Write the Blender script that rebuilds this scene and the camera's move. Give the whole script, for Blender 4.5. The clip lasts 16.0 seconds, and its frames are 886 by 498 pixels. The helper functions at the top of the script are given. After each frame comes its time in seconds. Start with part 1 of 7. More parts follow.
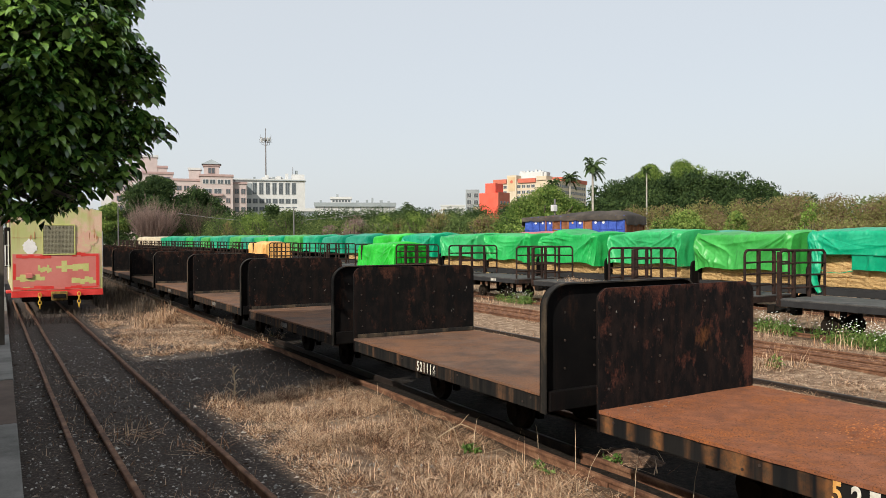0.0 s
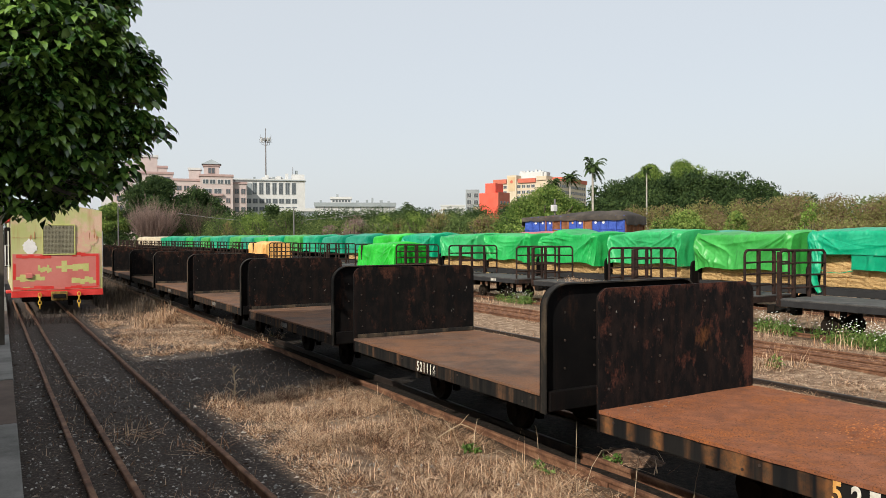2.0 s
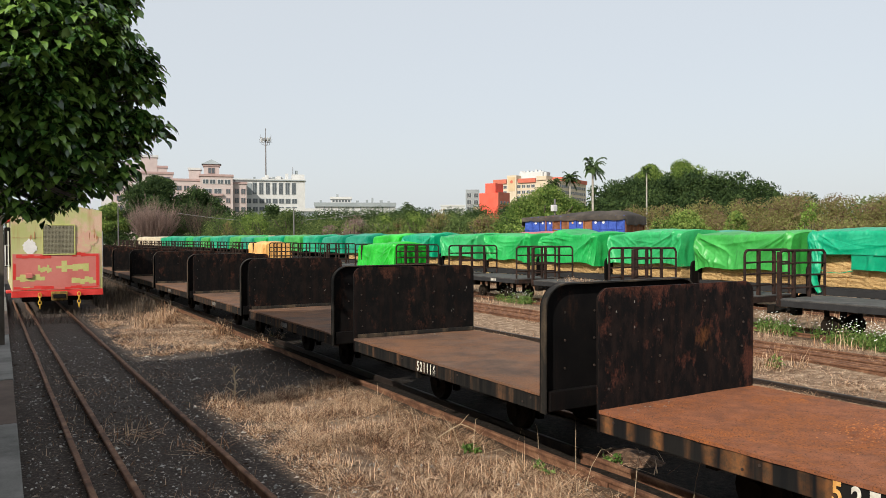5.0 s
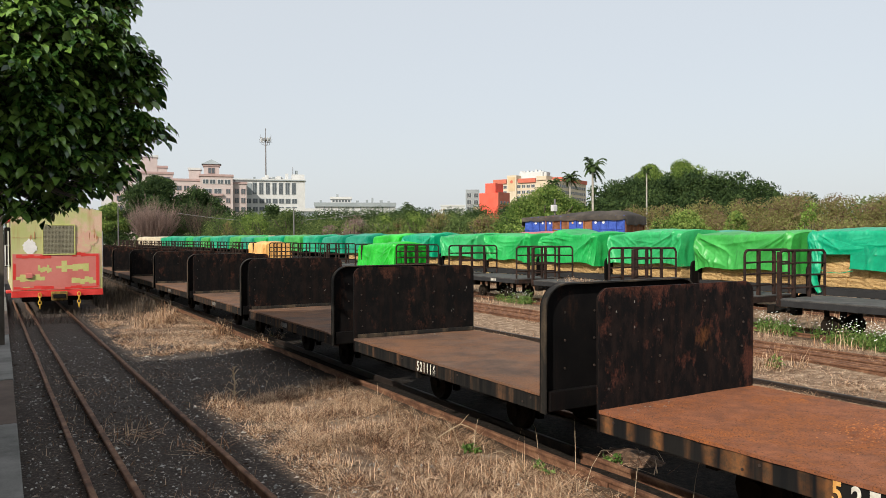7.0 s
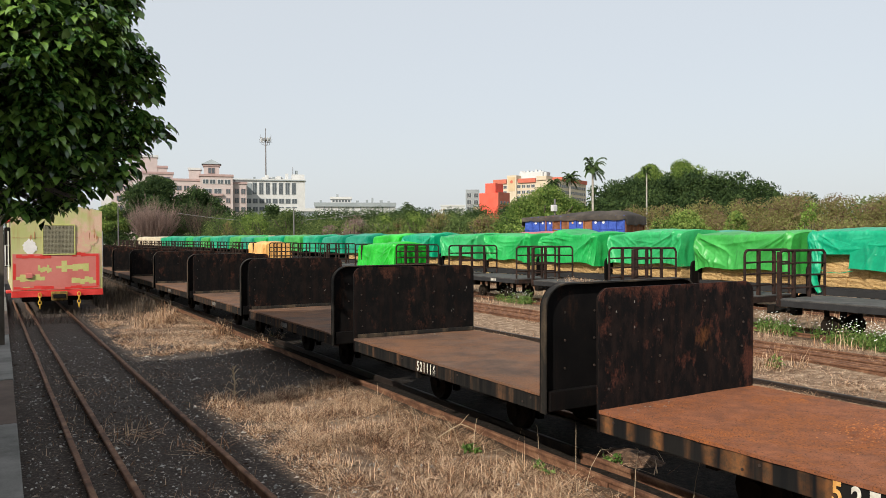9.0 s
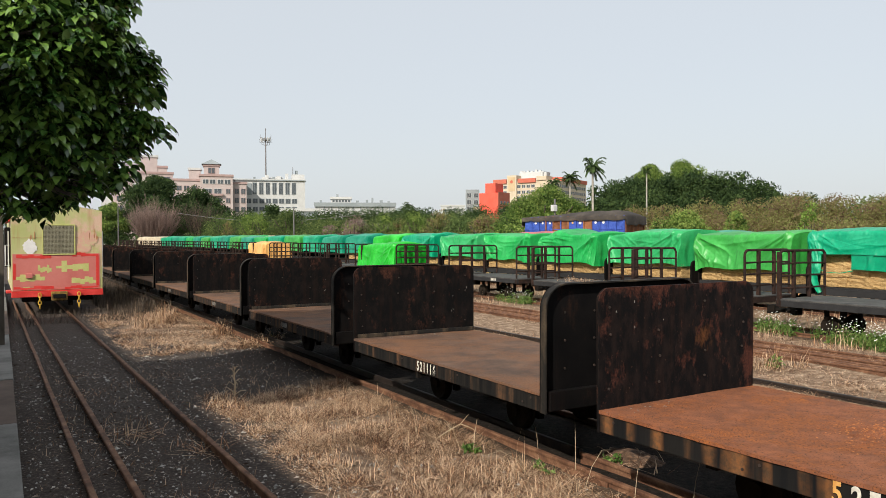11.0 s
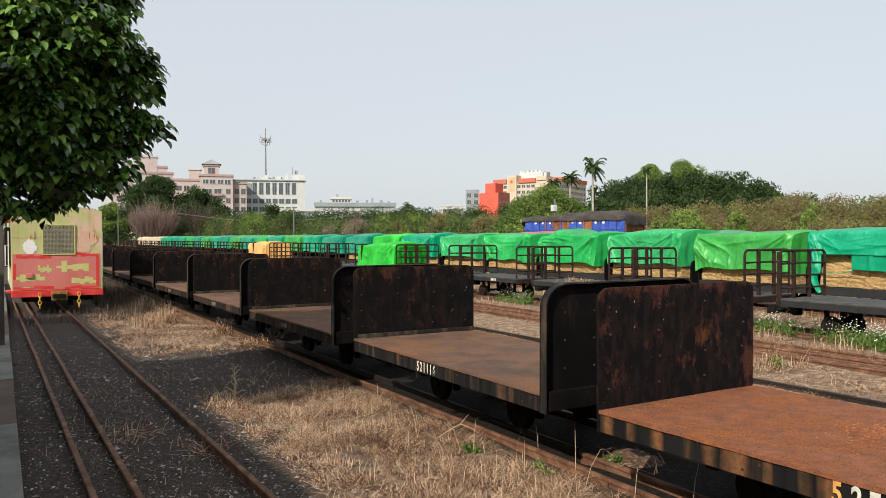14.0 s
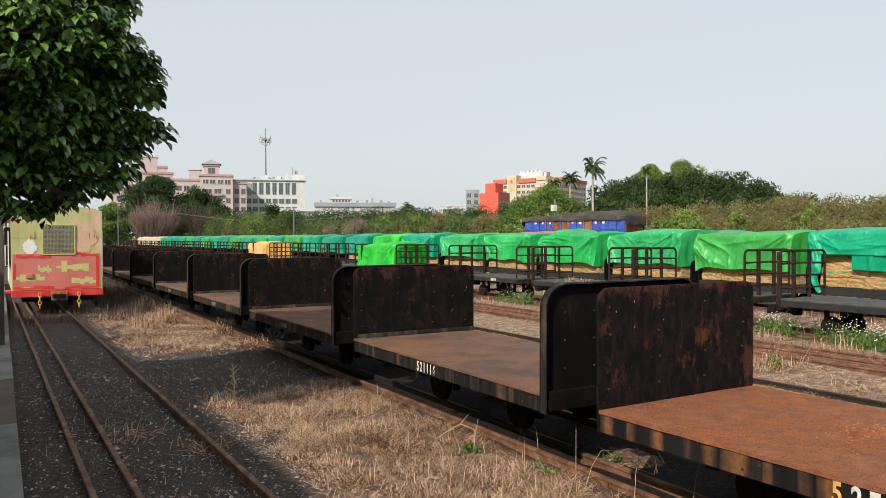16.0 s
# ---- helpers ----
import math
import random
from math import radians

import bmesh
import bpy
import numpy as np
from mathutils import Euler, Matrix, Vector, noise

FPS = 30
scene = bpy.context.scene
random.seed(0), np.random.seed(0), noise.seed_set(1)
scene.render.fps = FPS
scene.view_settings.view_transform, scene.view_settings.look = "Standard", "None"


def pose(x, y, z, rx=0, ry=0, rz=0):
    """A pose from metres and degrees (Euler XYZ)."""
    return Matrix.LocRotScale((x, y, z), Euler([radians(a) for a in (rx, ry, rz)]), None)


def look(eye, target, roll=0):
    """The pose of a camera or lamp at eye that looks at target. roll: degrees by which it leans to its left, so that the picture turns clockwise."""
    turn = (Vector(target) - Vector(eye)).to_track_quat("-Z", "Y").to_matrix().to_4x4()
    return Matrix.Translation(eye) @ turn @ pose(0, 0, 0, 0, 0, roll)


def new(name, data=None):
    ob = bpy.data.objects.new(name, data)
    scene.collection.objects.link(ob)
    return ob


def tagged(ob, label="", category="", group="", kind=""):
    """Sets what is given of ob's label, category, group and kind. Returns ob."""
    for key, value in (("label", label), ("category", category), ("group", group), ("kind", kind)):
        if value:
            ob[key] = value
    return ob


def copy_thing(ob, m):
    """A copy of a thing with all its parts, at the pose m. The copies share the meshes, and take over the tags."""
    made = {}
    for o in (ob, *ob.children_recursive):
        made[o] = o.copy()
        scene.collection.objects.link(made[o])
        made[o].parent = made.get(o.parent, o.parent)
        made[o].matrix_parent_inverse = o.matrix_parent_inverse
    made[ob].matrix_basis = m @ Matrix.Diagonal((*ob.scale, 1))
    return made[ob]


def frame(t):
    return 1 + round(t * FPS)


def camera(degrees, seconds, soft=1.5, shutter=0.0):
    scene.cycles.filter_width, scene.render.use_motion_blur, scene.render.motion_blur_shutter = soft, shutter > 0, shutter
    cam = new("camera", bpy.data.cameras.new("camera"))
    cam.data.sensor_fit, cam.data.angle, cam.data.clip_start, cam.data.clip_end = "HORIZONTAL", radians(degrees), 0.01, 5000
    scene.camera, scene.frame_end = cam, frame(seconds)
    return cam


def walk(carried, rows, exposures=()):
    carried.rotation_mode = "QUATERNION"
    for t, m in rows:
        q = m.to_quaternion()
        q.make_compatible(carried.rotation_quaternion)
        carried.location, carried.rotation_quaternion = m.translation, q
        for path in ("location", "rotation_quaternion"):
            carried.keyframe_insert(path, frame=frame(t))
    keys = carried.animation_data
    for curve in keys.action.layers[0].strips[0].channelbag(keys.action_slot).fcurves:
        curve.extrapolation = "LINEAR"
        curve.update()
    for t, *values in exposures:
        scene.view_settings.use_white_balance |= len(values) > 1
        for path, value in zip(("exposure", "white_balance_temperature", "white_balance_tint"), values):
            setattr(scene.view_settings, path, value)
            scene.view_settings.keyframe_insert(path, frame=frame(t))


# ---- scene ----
EYE = Vector((-4.43, 0.0, 1.97))
VIEW = pose(0, 0, 0, 90 - 0.88, 0, -30.54).to_3x3()
cam = camera(61.1, 16.0, soft=0.42)
stand = look(EYE, EYE + VIEW @ Vector((0, 0, -10)), roll=-0.17)
walk(cam, [(0.0, stand), (16.0, stand)], exposures=[(0.0, 0.0), (16.0, 0.0)])

# ---- light: low hazy sun from the platform side, pale sky ----
SUN_DIR = Vector((0.87, 0.49, -0.68)).normalized()      # the way the light travels
sun = new("sun", bpy.data.lights.new("sun", "SUN"))
sun.data.energy, sun.data.angle, sun.data.color = 5.0, radians(0.6), (1.0, 0.93, 0.82)
sun.matrix_world = look((-20, -11, 16), Vector((-20, -11, 16)) + SUN_DIR * 10)
world = bpy.data.worlds.new("sky")
scene.world = world
world.use_nodes = True
wn, wl = world.node_tree.nodes, world.node_tree.links
sky = wn.new("ShaderNodeTexSky")
sky.sky_type, sky.sun_disc = "NISHITA", False
sky.sun_elevation = radians(34)
sky.sun_rotation = math.atan2(-SUN_DIR.x, -SUN_DIR.y)
sky.air_density, sky.dust_density, sky.ozone_density = 1.0, 3.0, 1.0
veil = wn.new("ShaderNodeMixRGB")
veil.inputs[0].default_value = 0.72
veil.inputs[2].default_value = (7.62, 8.0, 8.3, 1)      # summer haze
wl.new(sky.outputs[0], veil.inputs[1])
wl.new(veil.outputs[0], wn["Background"].inputs[0])
wn["Background"].inputs[1].default_value = 0.11

# ---- helpers of the scene ----
R = random.Random(7)


def mesh_of(bm, name="mesh", smooth=False):
    bmesh.ops.recalc_face_normals(bm, faces=bm.faces)
    me = bpy.data.meshes.new(name)
    bm.to_mesh(me)
    bm.free()
    if smooth:
        me.polygons.foreach_set("use_smooth", [True] * len(me.polygons))
    return me


def part(name, bm, material, parent=None, label="", at=None, smooth=False, kind=""):
    me = bm if isinstance(bm, bpy.types.Mesh) else mesh_of(bm, name, smooth)
    if material is not None and not me.materials:
        me.materials.append(material)
    ob = new(name, me)
    if parent is not None:
        ob.parent = parent
    if at is not None:
        ob.matrix_basis = at
    return tagged(ob, label=label, kind=kind)


def thing(name, m, label, category, group="", kind=""):
    ob = new(name)
    ob.empty_display_size = 0.1
    ob.matrix_basis = m
    return tagged(ob, label, category, group, kind)


def box(bm, x0, x1, y0, y1, z0, z1, bevel=0.0):
    g = bmesh.ops.create_cube(bm, size=1)["verts"]
    for v in g:
        v.co = Vector((x0 + (v.co.x + 0.5) * (x1 - x0), y0 + (v.co.y + 0.5) * (y1 - y0), z0 + (v.co.z + 0.5) * (z1 - z0)))
    if bevel:
        es = list({e for v in g for e in v.link_edges})
        bmesh.ops.bevel(bm, geom=es, offset=bevel, segments=2, affect="EDGES", profile=0.6)
    return bm


def boxed(x0, x1, y0, y1, z0, z1, bevel=0.0):
    return box(bmesh.new(), x0, x1, y0, y1, z0, z1, bevel)


def tube(bm, pts, r, n=8, closed=False, taper=1.0):
    """A round bar along points; taper: the radius at its end in parts of that at its start."""
    pts = [Vector(p) for p in pts]
    rings, up = [], Vector((0.13, 0.31, 0.94)).normalized()
    for i, p in enumerate(pts):
        a, b = pts[max(i - 1, 0)], pts[min(i + 1, len(pts) - 1)]
        d = (b - a).normalized()
        u = d.cross(up)
        u = u.normalized() if u.length > 1e-4 else Vector((1, 0, 0))
        w = d.cross(u)
        rr = r * (1 + (taper - 1) * i / max(1, len(pts) - 1))
        rings.append([bm.verts.new(p + (u * math.cos(k * math.tau / n) + w * math.sin(k * math.tau / n)) * rr) for k in range(n)])
    for a, b in zip(rings, rings[1:]):
        for k in range(n):
            bm.faces.new((a[k], a[(k + 1) % n], b[(k + 1) % n], b[k]))
    bm.faces.new(rings[0][::-1])
    bm.faces.new(rings[-1])
    return bm


def disc(bm, centre, axis, r, t, n=16):
    """A solid cylinder of thickness t round centre along the axis."""
    axis, centre = Vector(axis).normalized(), Vector(centre)
    return tube(bm, [centre - axis * t / 2, centre + axis * t / 2], r, n)


def from_arrays(name, verts, faces, material):
    me = bpy.data.meshes.new(name)
    me.from_pydata(verts.tolist() if hasattr(verts, "tolist") else verts, [], faces.tolist() if hasattr(faces, "tolist") else faces)
    me.materials.append(material)
    return me


# ---- materials ----
def mat(name, colours, scale=3.0, rough=0.7, metal=0.0, bump=0.15, fine=40.0, stretch=(1, 1, 1), island=0.0, spread=0.25, spec=0.4, detail=6.0, sheer=0.0, ramp=(0.3, 0.7)):
    """colours: two or three base colours that a two-scale noise mixes; stretch: scale of the pattern on each axis; island: how far each loose piece differs."""
    m = bpy.data.materials.new(name)
    m.use_nodes = True
    n, l = m.node_tree.nodes, m.node_tree.links
    b = n["Principled BSDF"]
    b.inputs["Roughness"].default_value, b.inputs["Metallic"].default_value = rough, metal
    b.inputs["Specular IOR Level"].default_value = spec
    tc, info = n.new("ShaderNodeTexCoord"), n.new("ShaderNodeObjectInfo")
    shift = n.new("ShaderNodeVectorMath")
    shift.operation = "MULTIPLY_ADD"
    shift.inputs[1].default_value = stretch
    l.new(tc.outputs["Object"], shift.inputs[0])
    off = n.new("ShaderNodeMath")
    off.operation, off.inputs[1].default_value = "MULTIPLY", 71.0
    l.new(info.outputs["Random"], off.inputs[0])
    l.new(off.outputs[0], shift.inputs[2])
    big, small = n.new("ShaderNodeTexNoise"), n.new("ShaderNodeTexNoise")
    big.inputs["Scale"].default_value, big.inputs["Detail"].default_value = scale, detail
    big.inputs["Roughness"].default_value = 0.62
    small.inputs["Scale"].default_value, small.inputs["Detail"].default_value = fine, 4.0
    for t in (big, small):
        l.new(shift.outputs[0], t.inputs["Vector"])
    add = n.new("ShaderNodeMath")
    add.operation, add.inputs[1].default_value = "MULTIPLY_ADD", spread
    l.new(small.outputs[0], add.inputs[0])
    sub = n.new("ShaderNodeMath")
    sub.operation, sub.inputs[1].default_value = "SUBTRACT", spread / 2
    l.new(big.outputs[0], sub.inputs[0])
    l.new(sub.outputs[0], add.inputs[2])
    cr = n.new("ShaderNodeValToRGB")
    el = cr.color_ramp.elements
    lo, hi = ramp
    el[0].position, el[1].position = lo, hi
    el[0].color, el[1].color = (*colours[0], 1), (*colours[-1], 1)
    for i, c in enumerate(colours[1:-1]):
        e = el.new(lo + (hi - lo) * (i + 1) / (len(colours) - 1))
        e.color = (*c, 1)
    src = add.outputs[0]
    if island:
        geo = n.new("ShaderNodeNewGeometry")
        mi = n.new("ShaderNodeMath")
        mi.operation, mi.inputs[1].default_value = "MULTIPLY_ADD", island
        l.new(geo.outputs["Random Per Island"], mi.inputs[0])
        s2 = n.new("ShaderNodeMath")
        s2.operation, s2.inputs[1].default_value = "SUBTRACT", island / 2
        l.new(src, s2.inputs[0])
        l.new(s2.outputs[0], mi.inputs[2])
        src = mi.outputs[0]
    l.new(src, cr.inputs[0])
    l.new(cr.outputs[0], b.inputs["Base Color"])
    if bump:
        bp = n.new("ShaderNodeBump")
        bp.inputs["Strength"].default_value, bp.inputs["Distance"].default_value = bump, 0.01
        l.new(add.outputs[0], bp.inputs["Height"])
        l.new(bp.outputs[0], b.inputs["Normal"])
    if sheer:
        tr, mx = n.new("ShaderNodeBsdfTranslucent"), n.new("ShaderNodeMixShader")
        mx.inputs[0].default_value = sheer
        l.new(cr.outputs[0], tr.inputs[0])
        l.new(b.outputs[0], mx.inputs[1])
        l.new(tr.outputs[0], mx.inputs[2])
        l.new(mx.outputs[0], n["Material Output"].inputs[0])
    return m


def layered(name, under, over, scale, cut, soft=0.08, stretch=(1, 1, 1), rough=(0.8, 0.6), bump=0.3, streak=None, fine=60.0, spec=0.4, speck=None, rim=None, ragged=0.65, mottle=(0.7, 0.35, 0.65), patches=(), bloom=None):
    """Paint (over) worn through to what lies below (under), two colours each, along a noise edge; streak: (colour, strength) of runs down the face."""
    m = bpy.data.materials.new(name)
    m.use_nodes = True
    n, l = m.node_tree.nodes, m.node_tree.links
    b = n["Principled BSDF"]
    b.inputs["Specular IOR Level"].default_value = spec
    tc, info = n.new("ShaderNodeTexCoord"), n.new("ShaderNodeObjectInfo")
    off = n.new("ShaderNodeMath")
    off.operation, off.inputs[1].default_value = "MULTIPLY", 53.0
    l.new(info.outputs["Random"], off.inputs[0])
    vec = n.new("ShaderNodeVectorMath")
    vec.operation = "ADD"
    l.new(tc.outputs["Object"], vec.inputs[0])
    l.new(off.outputs[0], vec.inputs[1])

    def tex(sc, st, det=7.0, rg=0.65):
        mp = n.new("ShaderNodeVectorMath")
        mp.operation, mp.inputs[1].default_value = "MULTIPLY", st
        l.new(vec.outputs[0], mp.inputs[0])
        t = n.new("ShaderNodeTexNoise")
        t.inputs["Scale"].default_value, t.inputs["Detail"].default_value, t.inputs["Roughness"].default_value = sc, det, rg
        l.new(mp.outputs[0], t.inputs["Vector"])
        return t.outputs[0]

    def blend(fac, c1, c2):
        x = n.new("ShaderNodeMixRGB")
        for s, c in ((0, fac), (1, c1), (2, c2)):
            if isinstance(c, tuple):
                x.inputs[s].default_value = (*c, 1)
            else:
                l.new(c, x.inputs[s])
        return x.outputs[0]

    def edge(src, lo, hi):
        x = n.new("ShaderNodeMapRange")
        x.inputs[1].default_value, x.inputs[2].default_value = lo, hi
        l.new(src, x.inputs[0])
        return x.outputs[0]

    grain, wide = tex(fine, (1, 1, 1), 4.0), tex(scale * mottle[0], stretch if mottle[0] > 1 else (1, 1, 1))
    cu = blend(edge(grain, 0.35, 0.65), under[0], under[1])
    co = blend(edge(wide, mottle[1], mottle[2]), over[0], over[1])
    wear = tex(scale, stretch, 10.0, ragged)
    if rim:
        sz = n.new("ShaderNodeSeparateXYZ")
        l.new(tc.outputs["Object"], sz.inputs[0])
        band = edge(sz.outputs[2], rim[0], rim[1])
        less = n.new("ShaderNodeMath")
        less.operation, less.inputs[1].default_value = "MULTIPLY_ADD", -rim[2]
        l.new(band, less.inputs[0])
        l.new(wear, less.inputs[2])
        wear = less.outputs[0]
    def near(x, z, rx, rz):
        """1 at a spot of the face, falling to 0 at its rim."""
        a = n.new("ShaderNodeVectorMath")
        a.operation, a.inputs[1].default_value = "SUBTRACT", (x, 0, z)
        l.new(tc.outputs["Object"], a.inputs[0])
        s_ = n.new("ShaderNodeVectorMath")
        s_.operation, s_.inputs[1].default_value = "MULTIPLY", (1 / rx, 0, 1 / rz)
        l.new(a.outputs[0], s_.inputs[0])
        g = n.new("ShaderNodeVectorMath")
        g.operation = "LENGTH"
        l.new(s_.outputs[0], g.inputs[0])
        return edge(g.outputs["Value"], 1.0, 0.0)

    for x, z, rx, rz, k in patches:
        less = n.new("ShaderNodeMath")
        less.operation, less.inputs[1].default_value = "MULTIPLY_ADD", -k
        l.new(near(x, z, rx, rz), less.inputs[0])
        l.new(wear, less.inputs[2])
        wear = less.outputs[0]
    mask = edge(wear, cut - soft, cut + soft)
    col = blend(mask, cu, co)
    if bloom:
        spot = n.new("ShaderNodeMath")
        spot.operation, spot.inputs[1].default_value = "MULTIPLY_ADD", 0.34
        l.new(near(*bloom[1:]), spot.inputs[0])
        l.new(tex(scale * 2.2, stretch, 9.0, 0.75), spot.inputs[2])
        col = blend(edge(spot.outputs[0], 0.70, 0.92), col, bloom[0])
    if streak:
        run = edge(tex(9.0, (1, 1, 0.07), 3.0), 0.52, 0.72)
        k = n.new("ShaderNodeMath")
        k.operation, k.inputs[1].default_value = "MULTIPLY", streak[1]
        l.new(run, k.inputs[0])
        col = blend(k.outputs[0], col, streak[0])
    if speck:
        col = blend(edge(tex(speck[1], (1, 1, 1), 3.0), speck[2], speck[2] + 0.05), col, speck[0])
    l.new(col, b.inputs["Base Color"])
    rg = n.new("ShaderNodeMapRange")
    rg.inputs[3].default_value, rg.inputs[4].default_value = rough
    l.new(mask, rg.inputs[0])
    l.new(rg.outputs[0], b.inputs["Roughness"])
    h = n.new("ShaderNodeMath")
    h.operation, h.inputs[1].default_value = "MULTIPLY_ADD", 0.4
    l.new(grain, h.inputs[0])
    l.new(mask, h.inputs[2])
    bp = n.new("ShaderNodeBump")
    bp.inputs["Strength"].default_value, bp.inputs["Distance"].default_value = bump, 0.006
    l.new(h.outputs[0], bp.inputs["Height"])
    l.new(bp.outputs[0], b.inputs["Normal"])
    return m


M_PANEL = layered("rusty_black_paint", ((0.066, 0.027, 0.018), (0.030, 0.013, 0.009)), ((0.0036, 0.0034, 0.0036), (0.0095, 0.0070, 0.0064)), 6.5, 0.385, 0.05, (1, 1, 0.55), (0.92, 0.75), 0.5, ((0.05, 0.022, 0.013), 0.14), spec=0.10, speck=((0.05, 0.026, 0.018), 34.0, 0.68), rim=(1.20, 1.50, 0.09), ragged=0.76, mottle=(1.7, 0.45, 0.62))
M_PANEL_FIRST = layered("scorched_rusty_paint", ((0.088, 0.031, 0.021), (0.034, 0.014, 0.011)), ((0.0038, 0.0036, 0.0040), (0.0125, 0.0085, 0.0078)), 7.5, 0.385, 0.045, (1, 1, 0.5), (0.92, 0.75), 0.6, ((0.06, 0.026, 0.016), 0.18), spec=0.10, speck=((0.06, 0.032, 0.023), 40.0, 0.67), rim=(1.38, 1.49, 0.15), ragged=0.74, mottle=(1.9, 0.45, 0.60), patches=((0.80, 0.85, 0.20, 0.42, 0.17), (0.20, 1.14, 0.45, 0.34, 0.045), (-0.28, 1.32, 0.30, 0.22, 0.05), (-0.74, 0.95, 0.14, 0.45, 0.07)), bloom=((0.12, 0.048, 0.018), 0.24, 1.10, 0.22, 0.24))
# worn paint, lightened to put the rim's sunlit edge into the colour
M_RIM = layered("worn_rim_paint", ((0.11, 0.080, 0.050), (0.07, 0.050, 0.034)), ((0.010, 0.0095, 0.009), (0.022, 0.019, 0.016)), 5.0, 0.44, 0.1, (1, 1, 0.3), (0.85, 0.7), 0.3, spec=0.2)
M_PANEL_BLACK = layered("sooty_black_paint", ((0.034, 0.016, 0.011), (0.014, 0.009, 0.007)), ((0.0034, 0.0033, 0.0036), (0.0075, 0.0066, 0.0064)), 3.4, 0.36, 0.05, (1, 1, 0.4), (0.92, 0.75), 0.4, ((0.030, 0.016, 0.011), 0.2), spec=0.08, ragged=0.75)
M_DECK = layered("rusted_steel_deck", ((0.225, 0.110, 0.056), (0.14, 0.070, 0.042)), ((0.080, 0.053, 0.041), (0.150, 0.090, 0.061)), 1.3, 0.47, 0.11, (1, 1, 1), (0.95, 0.85), 0.6, fine=55, spec=0.18, speck=((0.045, 0.027, 0.02), 42.0, 0.64), ragged=0.72, mottle=(2.2, 0.38, 0.62))
M_DECK_RED = layered("bright_rust_deck", ((0.42, 0.140, 0.040), (0.20, 0.072, 0.032)), ((0.285, 0.108, 0.053), (0.170, 0.072, 0.042)), 2.6, 0.45, 0.07, (1, 1, 1), (0.95, 0.9), 0.7, fine=60, spec=0.15, speck=((0.095, 0.042, 0.025), 85.0, 0.575), ragged=0.82, mottle=(2.6, 0.36, 0.64))
M_SILL_FIRST = layered("rust_streaked_sill_paint", ((0.20, 0.085, 0.032), (0.085, 0.052, 0.030)), ((0.0070, 0.0074, 0.0080), (0.016, 0.0145, 0.013)), 7.0, 0.43, 0.08, (1, 1, 0.05), (0.9, 0.75), 0.3, fine=26, spec=0.12, ragged=0.42, mottle=(1.3, 0.42, 0.66))
M_SILL = layered("worn_sill_paint", ((0.105, 0.055, 0.030), (0.055, 0.036, 0.024)), ((0.0075, 0.0078, 0.0080), (0.022, 0.019, 0.016)), 9.0, 0.43, 0.07, (1, 1, 0.07), (0.9, 0.75), 0.3, fine=26, spec=0.12, ragged=0.5, mottle=(1.4, 0.42, 0.64))
M_BLACK = mat("sooty_iron", [(0.004, 0.004, 0.004), (0.010, 0.009, 0.008), (0.022, 0.015, 0.011)], 5, 0.8, 0.0, 0.3, spec=0.1)
M_WHEEL = mat("greasy_wheel_steel", [(0.012, 0.010, 0.008), (0.030, 0.023, 0.017)], 8, 0.8, 0.0, 0.2, spec=0.05)
M_RAIL = mat("brown_rail_rust", [(0.068, 0.032, 0.020), (0.140, 0.068, 0.039), (0.25, 0.135, 0.078)], 6, 0.75, 0.0, 0.3, 60, spec=0.25)
M_RAIL_DARK = mat("dark_rail", [(0.02, 0.017, 0.016), (0.05, 0.035, 0.028)], 6, 0.5, 0.3, 0.2)
M_RIVET = mat("bare_rivet", [(0.016, 0.012, 0.010), (0.06, 0.040, 0.032)], 20, 0.6, 0.1, 0.1)
M_WHITE = mat("stencil_paint", [(0.45, 0.42, 0.36), (0.72, 0.70, 0.62)], 22, 0.7, 0, 0.1)
M_ORANGE_NO = mat("rust_stained_stencil", [(0.55, 0.24, 0.05), (0.7, 0.42, 0.14)], 22, 0.7, 0, 0.1)
M_FENCE = mat("rust_brown_tube", [(0.010, 0.007, 0.006), (0.023, 0.013, 0.010), (0.055, 0.026, 0.017)], 7, 0.75, 0.0, 0.2, spec=0.2)
M_GREYDECK = mat("weathered_grey_deck", [(0.035, 0.035, 0.036), (0.065, 0.064, 0.062), (0.11, 0.105, 0.098)], 3, 0.85, 0, 0.2, 50, spec=0.2)
M_BLACKSILL = mat("matt_black_sill", [(0.012, 0.012, 0.013), (0.026, 0.026, 0.027)], 4, 0.6, 0, 0.15)
M_CONCRETE = mat("worn_concrete", [(0.09, 0.087, 0.078), (0.16, 0.153, 0.14), (0.22, 0.212, 0.195)], 2.2, 0.9, 0, 0.3, 60)
M_COPING = mat("brown_coping_stone", [(0.075, 0.050, 0.038), (0.13, 0.09, 0.068)], 3, 0.9, 0, 0.3, 60)
M_HAY = mat("baled_straw", [(0.20, 0.11, 0.042), (0.39, 0.245, 0.10), (0.49, 0.33, 0.145), (0.62, 0.45, 0.22)], 24, 0.9, 0, 1.0, 120, (1, 0.5, 2.6), island=0.1)
M_STRAW = mat("dry_grass", [(0.070, 0.030, 0.015), (0.250, 0.125, 0.063), (0.44, 0.248, 0.136), (0.69, 0.50, 0.335)], 1.5, 0.85, 0, 0, island=1.0, sheer=0.12)
M_BRUSH = mat("dead_brush", [(0.028, 0.020, 0.015), (0.062, 0.045, 0.032), (0.13, 0.096, 0.066)], 1.5, 0.85, 0, 0, island=0.9)
